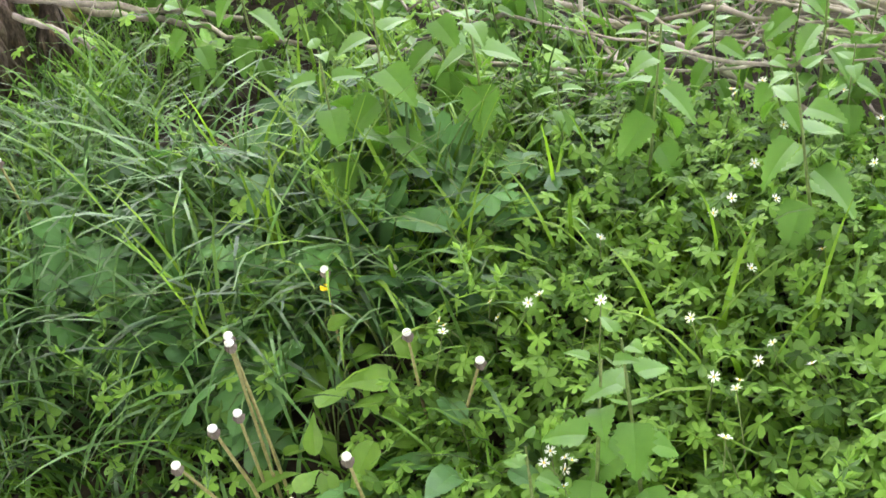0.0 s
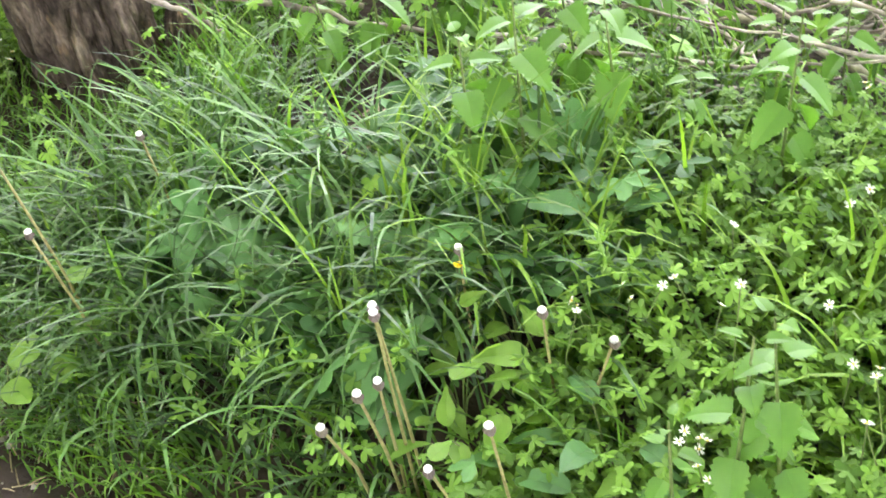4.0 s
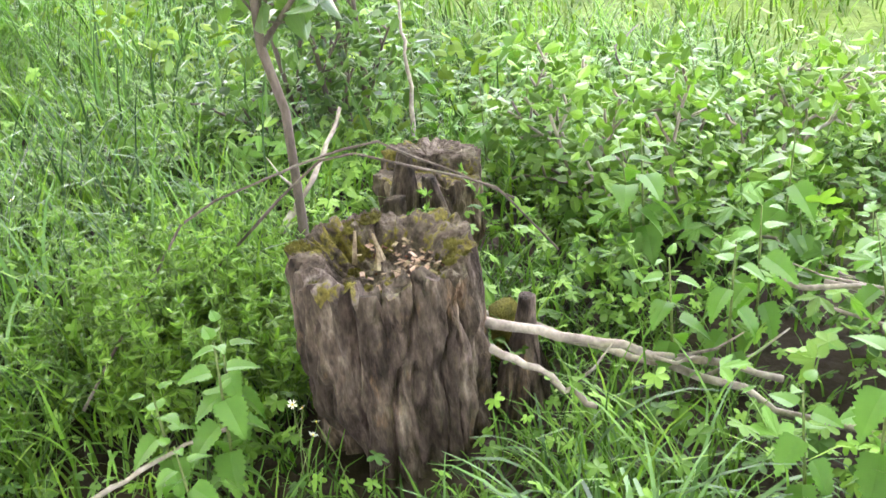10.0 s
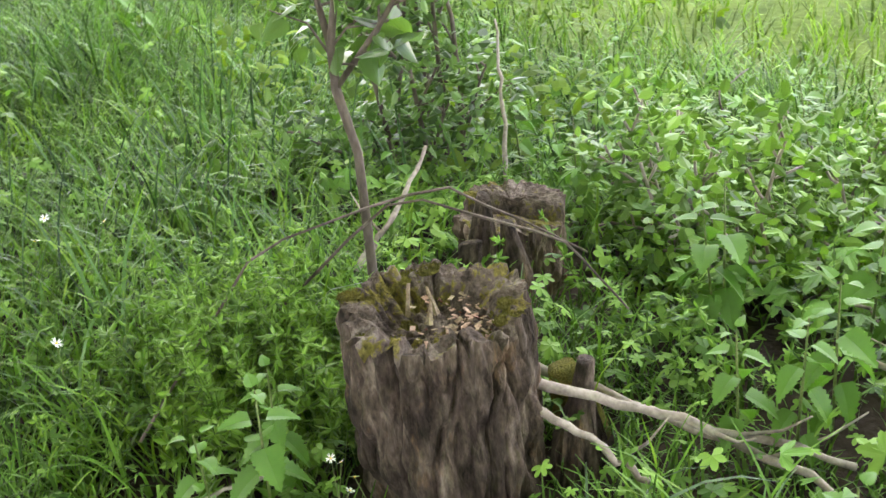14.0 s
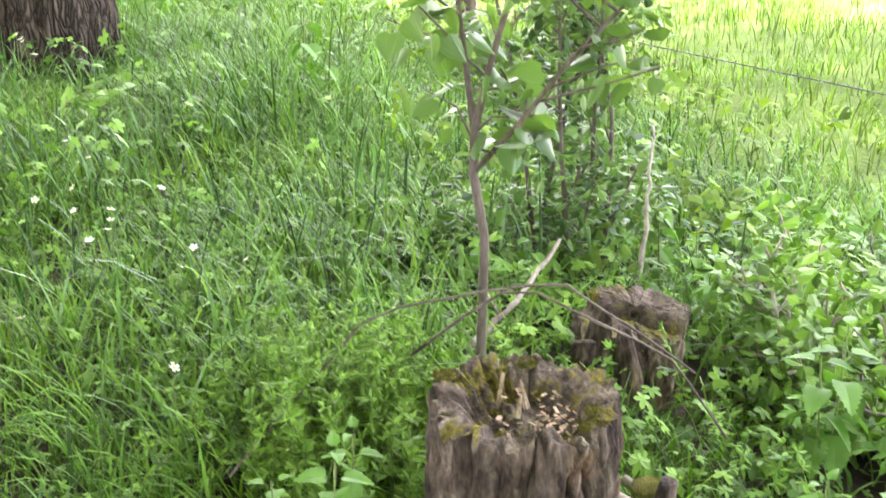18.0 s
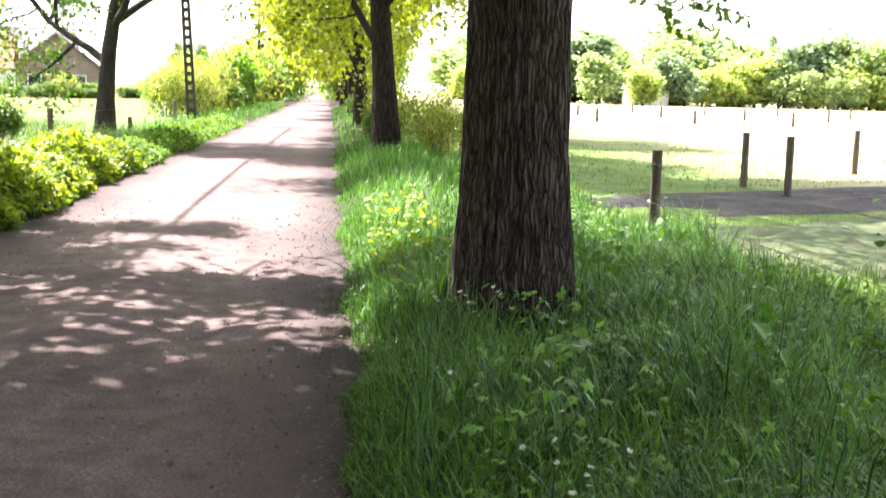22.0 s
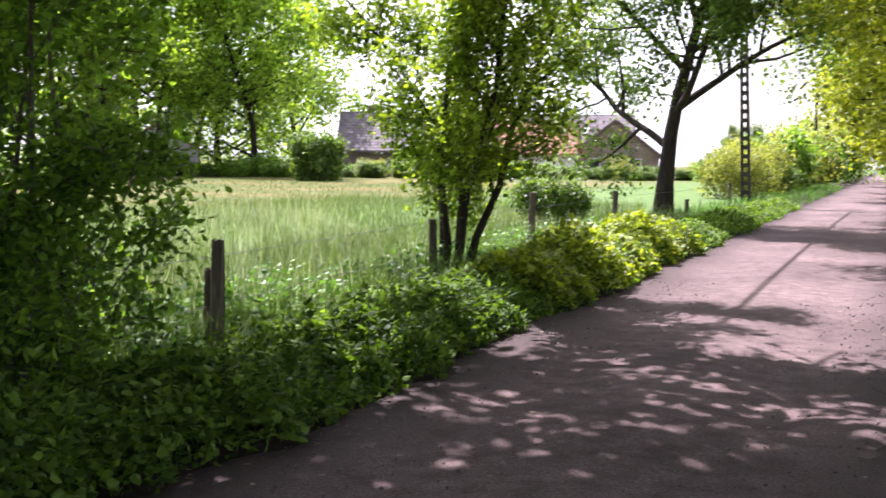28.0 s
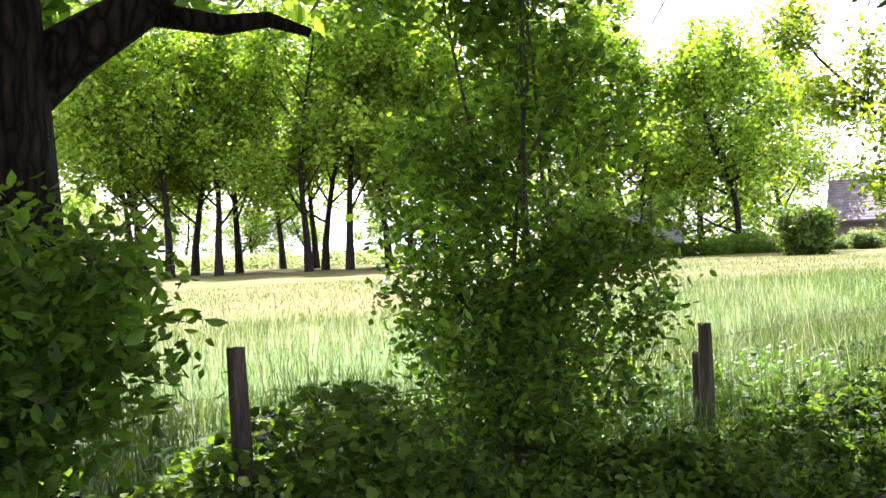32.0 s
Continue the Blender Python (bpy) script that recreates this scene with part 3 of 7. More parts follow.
# ---------------------------------------------------------------- grass
def blades(xy, length, width, lean, curl, rng, segs=4, z0=None):
    """Arched, tapering blades as strips: arrays of verts and quads. lean: mean tilt; curl: how far the tip droops."""
    n = len(xy)
    L = length * rng.uniform(0.55, 1.25, n)
    L = L * np.where(xy[:, 0] > -1.0, np.clip(0.3 + (xy[:, 0] - edge_right(xy[:, 1])) / 0.4, 0.3, 1.0), 1.0)
    L = L * (0.85 + 0.3 * np.sin(2.7 * xy[:, 0] + 1.1 * xy[:, 1]) * np.sin(2.1 * xy[:, 1] - 0.9 * xy[:, 0] + 1.0))
    W = width * rng.uniform(0.6, 1.35, n)
    az = rng.uniform(0, 2 * np.pi, n)
    d = np.stack([np.cos(az), np.sin(az)], 1)
    side = np.stack([-np.sin(az), np.cos(az)], 1)
    th0 = np.abs(rng.normal(lean, 0.16, n))
    cu = curl * rng.uniform(0.3, 1.5, n)
    z = ground_z(xy[:, 0], xy[:, 1]) if z0 is None else z0
    pos = np.concatenate([xy, z[:, None] - 0.01], 1)
    V = np.zeros((n, (segs + 1) * 2, 3))
    p = pos.copy()
    for s in range(segs + 1):
        t = s / segs
        w = W * (1 - t ** 2.2) * 0.5 * (0.75 + 0.5 * min(t * 3, 1) * 0.5) + 0.0006
        V[:, 2 * s, :2] = p[:, :2] - side * w[:, None]
        V[:, 2 * s + 1, :2] = p[:, :2] + side * w[:, None]
        V[:, 2 * s, 2] = V[:, 2 * s + 1, 2] = p[:, 2]
        th = th0 + cu * t ** 1.6
        step = (L / segs)[:, None]
        p = p + step * np.concatenate([d * np.sin(th)[:, None], np.cos(th)[:, None]], 1)
    base = (np.arange(n) * (segs + 1) * 2)[:, None]
    F = []
    for s in range(segs):
        F.append(base + np.array([2 * s, 2 * s + 1, 2 * s + 3, 2 * s + 2]))
    F = np.stack(F, 1).reshape(-1, 4)
    return V.reshape(-1, 3), F


def scatter(n, x0, x1, y0, y1, rng, keep=None):
    xy = np.stack([rng.uniform(x0, x1, n), rng.uniform(y0, y1, n)], 1)
    if keep is not None:
        xy = xy[keep(xy[:, 0], xy[:, 1])]
    return xy


def clumped(n, x0, x1, y0, y1, rng, size, spread, keep=None):
    """Positions gathered in tufts."""
    k = max(1, n // size)
    c = scatter(k, x0, x1, y0, y1, rng)
    xy = np.repeat(c, size, 0) + rng.normal(0, spread, (k * size, 2))
    if keep is not None:
        xy = xy[keep(xy[:, 0], xy[:, 1])]
    return xy


def grass_ob(name, label, mat, sets, rng):
    soup = Soup()
    for xy, length, width, lean, curl, segs in sets:
        if len(xy):
            V, F = blades(xy, length, width, lean, curl, rng, segs)
            soup.add(V, F)
    ob = soup_ob(name, soup, mat)
    return tagged(ob, label, "grass", kind="stuff")


def on_verge(x, y):
    e = edge_right(y)
    return x > e + 0.10 * np.sin(9 * y) * 0.3 - 0.02


# spots where broad plants or bare soil leave no room for grass
CLEARINGS = [(0.79, 3.01, 0.15), (0.70, 1.15, 0.10), (1.50, 2.58, 0.16), (1.10, 1.74, 0.09), (0.75, 1.53, 0.13), (0.63, 1.33, 0.07), (1.15, 2.18, 0.16), (0.46, 2.95, 0.07), (1.30, 2.75, 0.12)]


def off_stumps(x, y):
    front = (np.abs((x - 1.1) * 0.79 - (y - 2.93) * 0.61) < 0.19) & (((x - 1.1) * 0.61 + (y - 2.93) * 0.79) > -0.52) & (((x - 1.1) * 0.61 + (y - 2.93) * 0.79) < 0)
    for cx, cy, cr in CLEARINGS:
        front = front | (((x - cx) ** 2 + (y - cy) ** 2) < cr * cr)
    return on_verge(x, y) & ~front & (((x - 1.1) ** 2 + (y - 2.93) ** 2) > 0.17 ** 2) & (((x - 1.68) ** 2 + (y - 3.45) ** 2) > 0.2 ** 2) & (((x - 1.09) ** 2 + (y - 7.8) ** 2) > 0.38 ** 2)


def thin_in_herbs(x, y):
    """Grass grows sparser among the herbs round the stumps."""
    herb = ((x > 1.3) & (y < 4.2) & (x < 2.7) & (y > 1.7)) | ((x > 0.62) & (y < 1.55))
    return off_stumps(x, y) & (~herb | (np.sin(97.0 * x + 41.0 * y) > 0.55))


def left_verge(x, y):
    return x < edge_left(y) + 0.02


# ---------------------------------------------------------------- leaves and trees
LEAF_SHAPES = {
    "oval": np.array([(0, 0, 0), (0.24, 0.28, 0.05), (0.27, 0.6, 0.03), (0, 1, -0.08), (-0.27, 0.6, 0.03), (-0.24, 0.28, 0.05)]),
    "broad": np.array([(0, 0, 0), (0.40, 0.22, 0.05), (0.34, 0.62, 0.02), (0, 1, -0.10), (-0.34, 0.62, 0.02), (-0.40, 0.22, 0.05)]),
    "heart": np.array([(0, 0.06, 0), (0.22, 0, 0.03), (0.42, 0.12, 0.07), (0.46, 0.32, 0.06), (0.34, 0.58, 0.03), (0.14, 0.84, -0.05), (0, 1, -0.12), (-0.14, 0.84, -0.05), (-0.34, 0.58, 0.03), (-0.46, 0.32, 0.06), (-0.42, 0.12, 0.07), (-0.22, 0, 0.03)]),
    "oak": np.array([(0, 0, 0), (0.17, 0.2, 0.03), (0.09, 0.34, 0.02), (0.28, 0.55, 0.05), (0.14, 0.68, 0.0), (0.2, 0.86, -0.03), (0, 1, -0.1), (-0.2, 0.86, -0.03), (-0.14, 0.68, 0.0), (-0.28, 0.55, 0.05), (-0.09, 0.34, 0.02), (-0.17, 0.2, 0.03)]),
    "narrow": np.array([(0, 0, 0), (0.16, 0.3, 0.03), (0.15, 0.62, 0.01), (0, 1, -0.10), (-0.15, 0.62, 0.01), (-0.16, 0.3, 0.03)]),
}


def leaf_cloud(centres, size, rng, shape="oval", droop=0.3, vary=0.4):
    """One small folded leaf at each centre, turned every way, mostly hanging outward."""
    S = LEAF_SHAPES[shape]
    n = len(centres)
    sc = size * rng.uniform(1 - vary, 1 + vary, n)
    az = rng.uniform(0, 2 * np.pi, n)
    el = rng.normal(-droop, 0.55, n)
    roll = rng.normal(0, 0.6, n)
    d = np.stack([np.cos(az) * np.cos(el), np.sin(az) * np.cos(el), np.sin(el)], 1)
    h = np.stack([-np.sin(az), np.cos(az), np.zeros(n)], 1)
    u = np.cross(h, d)
    h2 = h * np.cos(roll)[:, None] + u * np.sin(roll)[:, None]
    u2 = np.cross(h2, d)
    V = centres[:, None, :] + sc[:, None, None] * (S[None, :, 0:1] * h2[:, None, :] + S[None, :, 1:2] * d[:, None, :] + S[None, :, 2:3] * u2[:, None, :])
    m = len(S)
    h = m // 2
    base = (np.arange(n) * m)[:, None, None]
    F = (base + np.array([list(range(h + 1)), [0] + list(range(h, m))])[None]).reshape(-1, h + 1)
    return V.reshape(-1, 3), F


def grow(rng, start, way, length, radius, depth, segs, tips, limbs, spec):
    """Grows one limb and its branches; limbs collects (points, radii), tips the twig points."""
    pts, rad = [np.array(start, float)], [radius]
    d = np.array(way, float)
    d /= np.linalg.norm(d)
    for s in range(segs):
        d = d + rng.normal(0, spec["wander"], 3) + np.array([0, 0, spec["lift"]])
        d /= np.linalg.norm(d)
        pts.append(pts[-1] + d * length / segs)
        rad.append(max(radius * (1 - (s + 1) / segs * spec["taper"]), 0.004))
    limbs.append((np.array(pts), np.array(rad), depth))
    if depth == 0:
        for p in pts[1:]:
            tips.append(p)
        return
    k = spec["split"][depth - 1]
    for b in range(k):
        t = spec["low"][depth - 1] + (1 - spec["low"][depth - 1]) * (b + rng.random()) / k
        i = min(int(t * segs), segs - 1)
        f = t * segs - i
        p = pts[i] * (1 - f) + pts[i + 1] * f
        az = 2 * np.pi * (b * 0.382 + rng.random() * 0.25)
        axis = np.array(pts[i + 1]) - np.array(pts[i])
        axis /= np.linalg.norm(axis)
        q = np.cross(axis, [math.cos(az), math.sin(az), 0.31])
        q /= np.linalg.norm(q) + 1e-9
        a = spec["angle"] * rng.uniform(0.75, 1.25)
        w = axis * math.cos(a) + q * math.sin(a)
        grow(rng, p, w, length * spec["ratio"] * rng.uniform(0.7, 1.2) * (1.15 - 0.5 * t), rad[i] * spec["thin"], depth - 1, max(3, segs - 1), tips, limbs, spec)


def leaf_points(tips, per, spread, rng):
    T = np.array(tips)
    P = np.repeat(T, per, 0)
    return P + rng.normal(0, spread, P.shape)


def make_tree(name, m, spec, label, seed, group="trees", category="tree"):
    """A tree with trunk, limbs and a crown of single leaves."""
    rng = np.random.default_rng(seed)
    ob = thing(name, m, label, category, group)
    tips, limbs = [], []
    for k in range(spec.get("stems", 1)):
        az = 2 * np.pi * (k + 0.3 * rng.random()) / max(1, spec.get("stems", 1))
        lean = spec.get("stem_lean", 0.0)
        off = spec.get("stem_gap", 0.0)
        way = (math.cos(az) * lean, math.sin(az) * lean, 1)
        grow(rng, (off * math.cos(az), off * math.sin(az), -0.15), way, spec["height"] * rng.uniform(0.85, 1.0), spec["radius"], spec["levels"], spec["segs"], tips, limbs, spec)
    hung = []
    for start, way, length, radius, lift, per, spread in spec.get("extra", ()):
        own = []
        grow(rng, start, way, length, radius, 2, 6, own, limbs, dict(spec, lift=lift, split=(7, 9), low=(0.12, 0.2), ratio=0.42, wander=0.07))
        hung.append(leaf_points(own, per, spread, rng))
    trunk, boughs = Soup(), Soup()
    for pts, rad, depth in limbs:
        if depth == spec["levels"]:
            rad = rad * (1 + spec.get("flare", 0.5) * np.exp(-np.arange(len(rad)) * spec.get("flare_fall", 1.6)))
            if spec.get("fine_trunk"):
                continue
            V, F = tube(pts, rad, 12)
            trunk.add(V, F)
        elif pts[-1][2] < spec.get("limb_floor", -9.0):
            continue
        else:
            sides = {0: 3, 1: 4, 2: 6}.get(depth, 7)
            if depth == 0 and spec.get("skip_twigs"):
                continue
            V, F = tube(pts, rad, sides)
            boughs.add(V, F)
    if trunk.n:
        soup_ob("trunk", trunk, spec["bark"], ob, "", True)
    if boughs.n:
        soup_ob("branchwork", boughs, spec["bark"], ob, "", True)
    keep = spec.get("keep")
    sprays = [("crown", leaf_points(tips, spec["per"], spec["spread"], rng), spec["leaf"], spec.get("shape", "oval"))]
    if hung:
        sprays.append(("leafy_spray", np.concatenate(hung), spec.get("hung_leaf", spec["leaf"]), spec.get("hung_shape", spec.get("shape", "oval"))))
    for part_name, P, size, shape in sprays:
        if keep is not None and (part_name == "crown" or not spec.get("free_spray")):
            P = P[keep(P)]
        V, F = leaf_cloud(P, size, rng, shape)
        raw(part_name, V, F, spec["leaf_mat"], ob)
    return ob


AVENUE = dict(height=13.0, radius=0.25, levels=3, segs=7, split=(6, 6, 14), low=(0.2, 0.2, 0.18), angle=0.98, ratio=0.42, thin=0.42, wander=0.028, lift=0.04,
              taper=0.75, bark=BARK_SHADED, leaf_mat=MAPLE, leaf=0.125, per=38, spread=0.42, shape="broad", flare=0.4, skip_twigs=True)
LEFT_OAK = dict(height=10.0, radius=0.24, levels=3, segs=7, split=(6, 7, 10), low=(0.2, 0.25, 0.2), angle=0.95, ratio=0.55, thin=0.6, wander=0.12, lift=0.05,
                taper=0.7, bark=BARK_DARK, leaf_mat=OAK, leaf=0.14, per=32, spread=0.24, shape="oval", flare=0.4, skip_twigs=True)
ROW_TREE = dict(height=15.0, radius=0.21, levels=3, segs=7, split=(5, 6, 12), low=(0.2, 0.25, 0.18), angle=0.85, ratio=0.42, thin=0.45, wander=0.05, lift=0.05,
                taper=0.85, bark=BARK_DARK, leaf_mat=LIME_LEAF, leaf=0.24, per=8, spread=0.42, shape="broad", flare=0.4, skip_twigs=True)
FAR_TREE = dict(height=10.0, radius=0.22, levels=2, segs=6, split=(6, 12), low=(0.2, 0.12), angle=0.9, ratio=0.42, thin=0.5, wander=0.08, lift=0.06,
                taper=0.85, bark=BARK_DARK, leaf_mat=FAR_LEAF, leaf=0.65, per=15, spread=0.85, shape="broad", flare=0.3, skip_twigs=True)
THICKET = dict(height=4.2, radius=0.02, levels=2, segs=6, split=(5, 10), low=(0.2, 0.05), angle=0.85, ratio=0.215, thin=0.5, wander=0.09, lift=0.03,
               taper=0.85, bark=TWIG, leaf_mat=SHRUB, leaf=0.062, per=15, spread=0.10, shape="oval", flare=0.2, stems=5, stem_lean=0.06, stem_gap=0.11)
MULTI = dict(height=5.8, radius=0.04, levels=2, segs=8, split=(6, 11), low=(0.2, 0.17), angle=0.8, ratio=0.24, thin=0.5, wander=0.14, lift=0.04,
             taper=0.8, bark=BARK_DARK, leaf_mat=LIME_LEAF, leaf=0.078, per=19, spread=0.13, shape="oval", flare=0.3, stems=5, stem_lean=0.15, stem_gap=0.16)
BUSH = dict(height=1.7, radius=0.03, levels=2, segs=5, split=(6, 7), low=(0.1, 0.08), angle=0.95, ratio=0.45, thin=0.5, wander=0.1, lift=0.02,
            taper=0.85, bark=TWIG, leaf_mat=HERB, leaf=0.13, per=8, spread=0.16, shape="oval", flare=0.1, stems=6, stem_lean=0.5, stem_gap=0.2, skip_twigs=True)


def furrowed_trunk(name, parent, base_r, top_r, height, mat, seed, lean=(0, 0)):
    """A thick trunk with deep vertical bark furrows and a flared, ridged foot."""
    rng = np.random.default_rng(seed)
    nu, nv = 132, 150
    th = np.linspace(0, 2 * np.pi, nu, endpoint=False)
    hz = np.linspace(0, 1, nv) ** 1.15 * height
    V = np.zeros((nv, nu, 3))
    ph = rng.uniform(0, 6.28, 8)
    for i, z in enumerate(hz):
        r = top_r + (base_r - top_r) * math.exp(-z / 0.55) + 0.02 * (1 - z / height)
        foot = 0.16 * math.exp(-z / 0.22) * (0.5 * np.cos(5 * th + ph[0]) + 0.4 * np.cos(3 * th + ph[1]))
        drift = 1.3 * math.sin(z * 1.7 + ph[2]) + 0.5 * math.sin(z * 4.1 + ph[3])
        ridge = np.array([noise.noise((math.cos(t) * 6.4 + 3, math.sin(t) * 6.4, z * 0.9 + 0.2 * math.sin(t * 3))) for t in th])
        ridge2 = np.array([noise.noise((math.cos(t) * 11, math.sin(t) * 11 + 7, z * 2.6)) for t in th])
        rr = r * (1 + foot) + 0.030 * np.clip(np.abs(ridge) * 3.4 - 0.5, -0.5, 0.45) + 0.014 * ridge2
        V[i, :, 0] = rr * np.cos(th) + lean[0] * z
        V[i, :, 1] = rr * np.sin(th) + lean[1] * z
        V[i, :, 2] = z - 0.12
    F = []
    for i in range(nv - 1):
        for j in range(nu):
            F.append((i * nu + j, i * nu + (j + 1) % nu, (i + 1) * nu + (j + 1) % nu, (i + 1) * nu + j))
    return raw(name, V.reshape(-1, 3), F, mat, parent, "furrowed grey-brown bark", True)


def field(x, y, k=1.22):
    """From the left field's own grid to the lane's: turned a little and scaled about the lane."""
    a = radians(1.2)
    dx, dy = x + 1.284, y - 2.686
    return -0.16 + k * (dx * math.cos(a) - dy * math.sin(a)), 1.27 + k * (dx * math.sin(a) + dy * math.cos(a))


def at_field(x, y, k, turn=0, z=0.0):
    return pose(*field(x, y, k), z, 0, 0, turn) @ Matrix.Diagonal((k, k, k, 1))


def gz(x, y):
    return float(ground_z(x, y))


# the great tree by the lane, close to the stumps
HANG = ((0.2, 0.1, 2.9), (0.2, 0.2, 3.1), (0.2, 0.1, 3.3), (0.2, 0.0, 3.6), (0.15, 0.2, 3.9), (0.2, -0.1, 4.2))
HANG_WAY = ((0.85, 0.50, -0.02), (0.75, 0.6, 0.12), (0.95, 0.25, 0.05), (0.8, 0.45, 0.2), (0.6, 0.8, 0.1), (0.95, -0.1, 0.15))
HANG_LONG = (2.1, 2.3, 2.7, 3.0, 3.0, 3.2)
# limbs starting above 5 m are out of view, added to shade verge and paddock
big = dict(AVENUE, height=12.5, radius=0.29, split=(6, 7, 14), low=(0.2, 0.25, 0.34), leaf_mat=OAK, leaf=0.14, per=34, spread=0.3, shape="oval", hung_shape="oak", hung_leaf=0.092, free_spray=True, keep=lambda P: P[:, 2] > 4.0, fine_trunk=True, ratio=0.70, angle=1.15, wander=0.06, lift=0.0,
           extra=tuple((p, w, q, 0.032, -0.10, 2, 0.05) for p, w, q in zip(HANG, HANG_WAY, HANG_LONG))
           + tuple((p, w, q, 0.07, 0.0, 7, 0.2) for p, w, q in (((-0.2, 0.1, 5.2), (-0.7, 0.6, 0.45), 5.0), ((0.2, -0.2, 5.6), (0.5, -0.8, 0.5), 4.6)))
           + tuple((p, w, q, 0.07, 0.0, 14, 0.4) for p, w, q in (((0.1, 0.2, 5.4), (0.05, 0.97, 0.3), 9.0), ((0.2, 0.2, 5.8), (0.2, 0.95, 0.3), 9.5), ((0.1, 0.2, 6.5), (-0.1, 0.97, 0.35), 10.0), ((0.2, 0.2, 5.2), (0.45, 0.9, 0.3), 8.0), ((0.2, 0.2, 6.2), (0.1, 0.95, 0.25), 8.0))))
t1 = make_tree("oak_tree", pose(1.09, 7.8, gz(1.09, 7.8)), big, "big roadside oak with deeply furrowed bark and green crown", 11, "avenue trees")
furrowed_trunk("trunk", t1, 0.42, 0.262, 10.5, BARK, 5)

# unseen oaks continuing the avenue behind, added to shade lane and verge
copy_thing(t1, pose(1.25, -5.2, gz(1.25, -4.6), 0, 0, 200))
copy_thing(t1, pose(1.2, -17.0, gz(1.2, -17.0), 0, 0, 90))

# the avenue on the same side
# its extra limbs are out of view, added to shade the paddock
avenue = make_tree("maple_tree", pose(1.2, 24.3, gz(1.2, 24.3)), dict(AVENUE, extra=tuple((p, w, 7.0, 0.07, 0.0, 12, 0.4) for p, w in (((0.1, -0.2, 6.0), (0.05, -0.95, 0.3)), ((0.2, -0.2, 6.6), (0.3, -0.9, 0.3)), ((0.2, -0.1, 6.3), (0.7, -0.7, 0.25))))), "roadside maple with yellow-green leaves and shade-darkened trunk", 21, "avenue trees")
avenue2 = make_tree("maple_tree", pose(1.2, 55.0, 0.1), dict(AVENUE, per=20, leaf=0.16), "roadside maple with yellow-green leaves and shade-darkened trunk", 22, "avenue trees")
for i, y in enumerate((40.0, 66.0, 78.0, 90.0, 104.0, 118.0, 134.0)):
    copy_thing((avenue, avenue2)[i % 2], pose(1.15 + 0.2 * math.sin(i * 2.1), y, 0.05, 0, 0, 67 * i))

# left side of the lane
left1 = make_tree("roadside_tree", pose(-6.15, 32.6, 0.05), LEFT_OAK, "roadside tree with forked dark limbs and open green crown", 31, "lane-side trees")
for i, (x, y) in enumerate(((-9.5, 72.0), (-9.0, 94.0), (-9.0, 118.0))):
    copy_thing(left1, pose(x, y, 0.05, 0, 0, 100 * i + 40) @ Matrix.Diagonal((0.38, 0.38, 0.38, 1)))
make_tree("young_tree", pose(-5.35, 14.3, 0.05), dict(MULTI, radius=0.055, low=(0.2, 0.16), leaf_mat=YOUNG_LEAF, per=19, leaf=0.08, spread=0.15, ratio=0.21, stem_lean=0.17), "many-stemmed young tree at the field fence", 41, "lane-side trees")
make_tree("leafy_shrub", pose(-4.95, 6.35, 0.05), dict(THICKET, height=1.9, stems=7, radius=0.012, ratio=0.36, split=(5, 7), per=10, stem_lean=0.28), "low leafy shrub round the foot of a taller one", 53, "lane-side shrubs", "shrub")
thicket = make_tree("tall_shrub", pose(-5.0, 6.5, 0.05) @ Matrix.Diagonal((1.12, 1.12, 1.15, 1)), THICKET, "dense leafy tall shrub growing through the field fence", 51, "lane-side shrubs", "shrub")

# row of tall trees across the left field
row_a = make_tree("tall_tree", at_field(-40.9, 54.0, 1.5), dict(ROW_TREE, leaf_mat=ROW_LEAF, per=9), "tall slender tree in a row across the field", 61, "field-edge trees")
row_b = make_tree("tall_tree", at_field(-47.0, 46.5, 1.5), dict(ROW_TREE, leaf_mat=ROW_LEAF, per=8), "tall slender tree in a row across the field", 62, "field-edge trees")
row_c = make_tree("round_tree", at_field(-36.0, 57.5, 1.5), dict(ROW_TREE, height=11.5, split=(5, 6, 12), low=(0.15, 0.2, 0.1), angle=1.05, ratio=0.48, per=7, spread=0.36, wander=0.1, leaf_mat=ROW_LEAF, leaf=0.24), "full round green tree at the field's far edge", 63, "field-edge trees")
row_spots = [(-57.3, 33.8), (-54.9, 34.0), (-57.6, 37.2), (-53.5, 36.2), (-57.9, 40.5), (-50.7, 40.3), (-53.3, 43.5), (-50.0, 42.7), (-66.1, 49.7), (-49.3, 45.1), (-49.2, 48.2), (-43.0, 59.0), (-62, 36), (-66, 31), (-60, 29), (-46, 50), (-44, 53), (-70, 40), (-60, 48), (-55, 52)]
for i, (x, y) in enumerate(row_spots):
    o = copy_thing(row_c if x > -44.5 else (row_a, row_b, row_a)[i % 3], pose(*field(x, y, 1.5), 0, 0, 0, 83 * i))
    o.scale = (1.5, 1.5, 1.5 * (0.85 + 0.3 * ((i * 37) % 10) / 10))

for i, (x, y) in enumerate(((-58.3, 80.4), (-52.1, 84.5), (-63.0, 92.0), (-54.5, 97.0))):
    o = copy_thing(row_c, pose(x, y, 0, 0, 0, 131 * i + 40))
    o.scale = (1.4, 1.4, 1.45)
make_tree("dark_bush", pose(-38.6, 71.9, 0) @ Matrix.Diagonal((1.7, 1.7, 2.0, 1)), dict(BUSH, leaf_mat=OAK, leaf=0.16, per=16), "dark rounded bush at the field's far edge", 64, "", "bush")

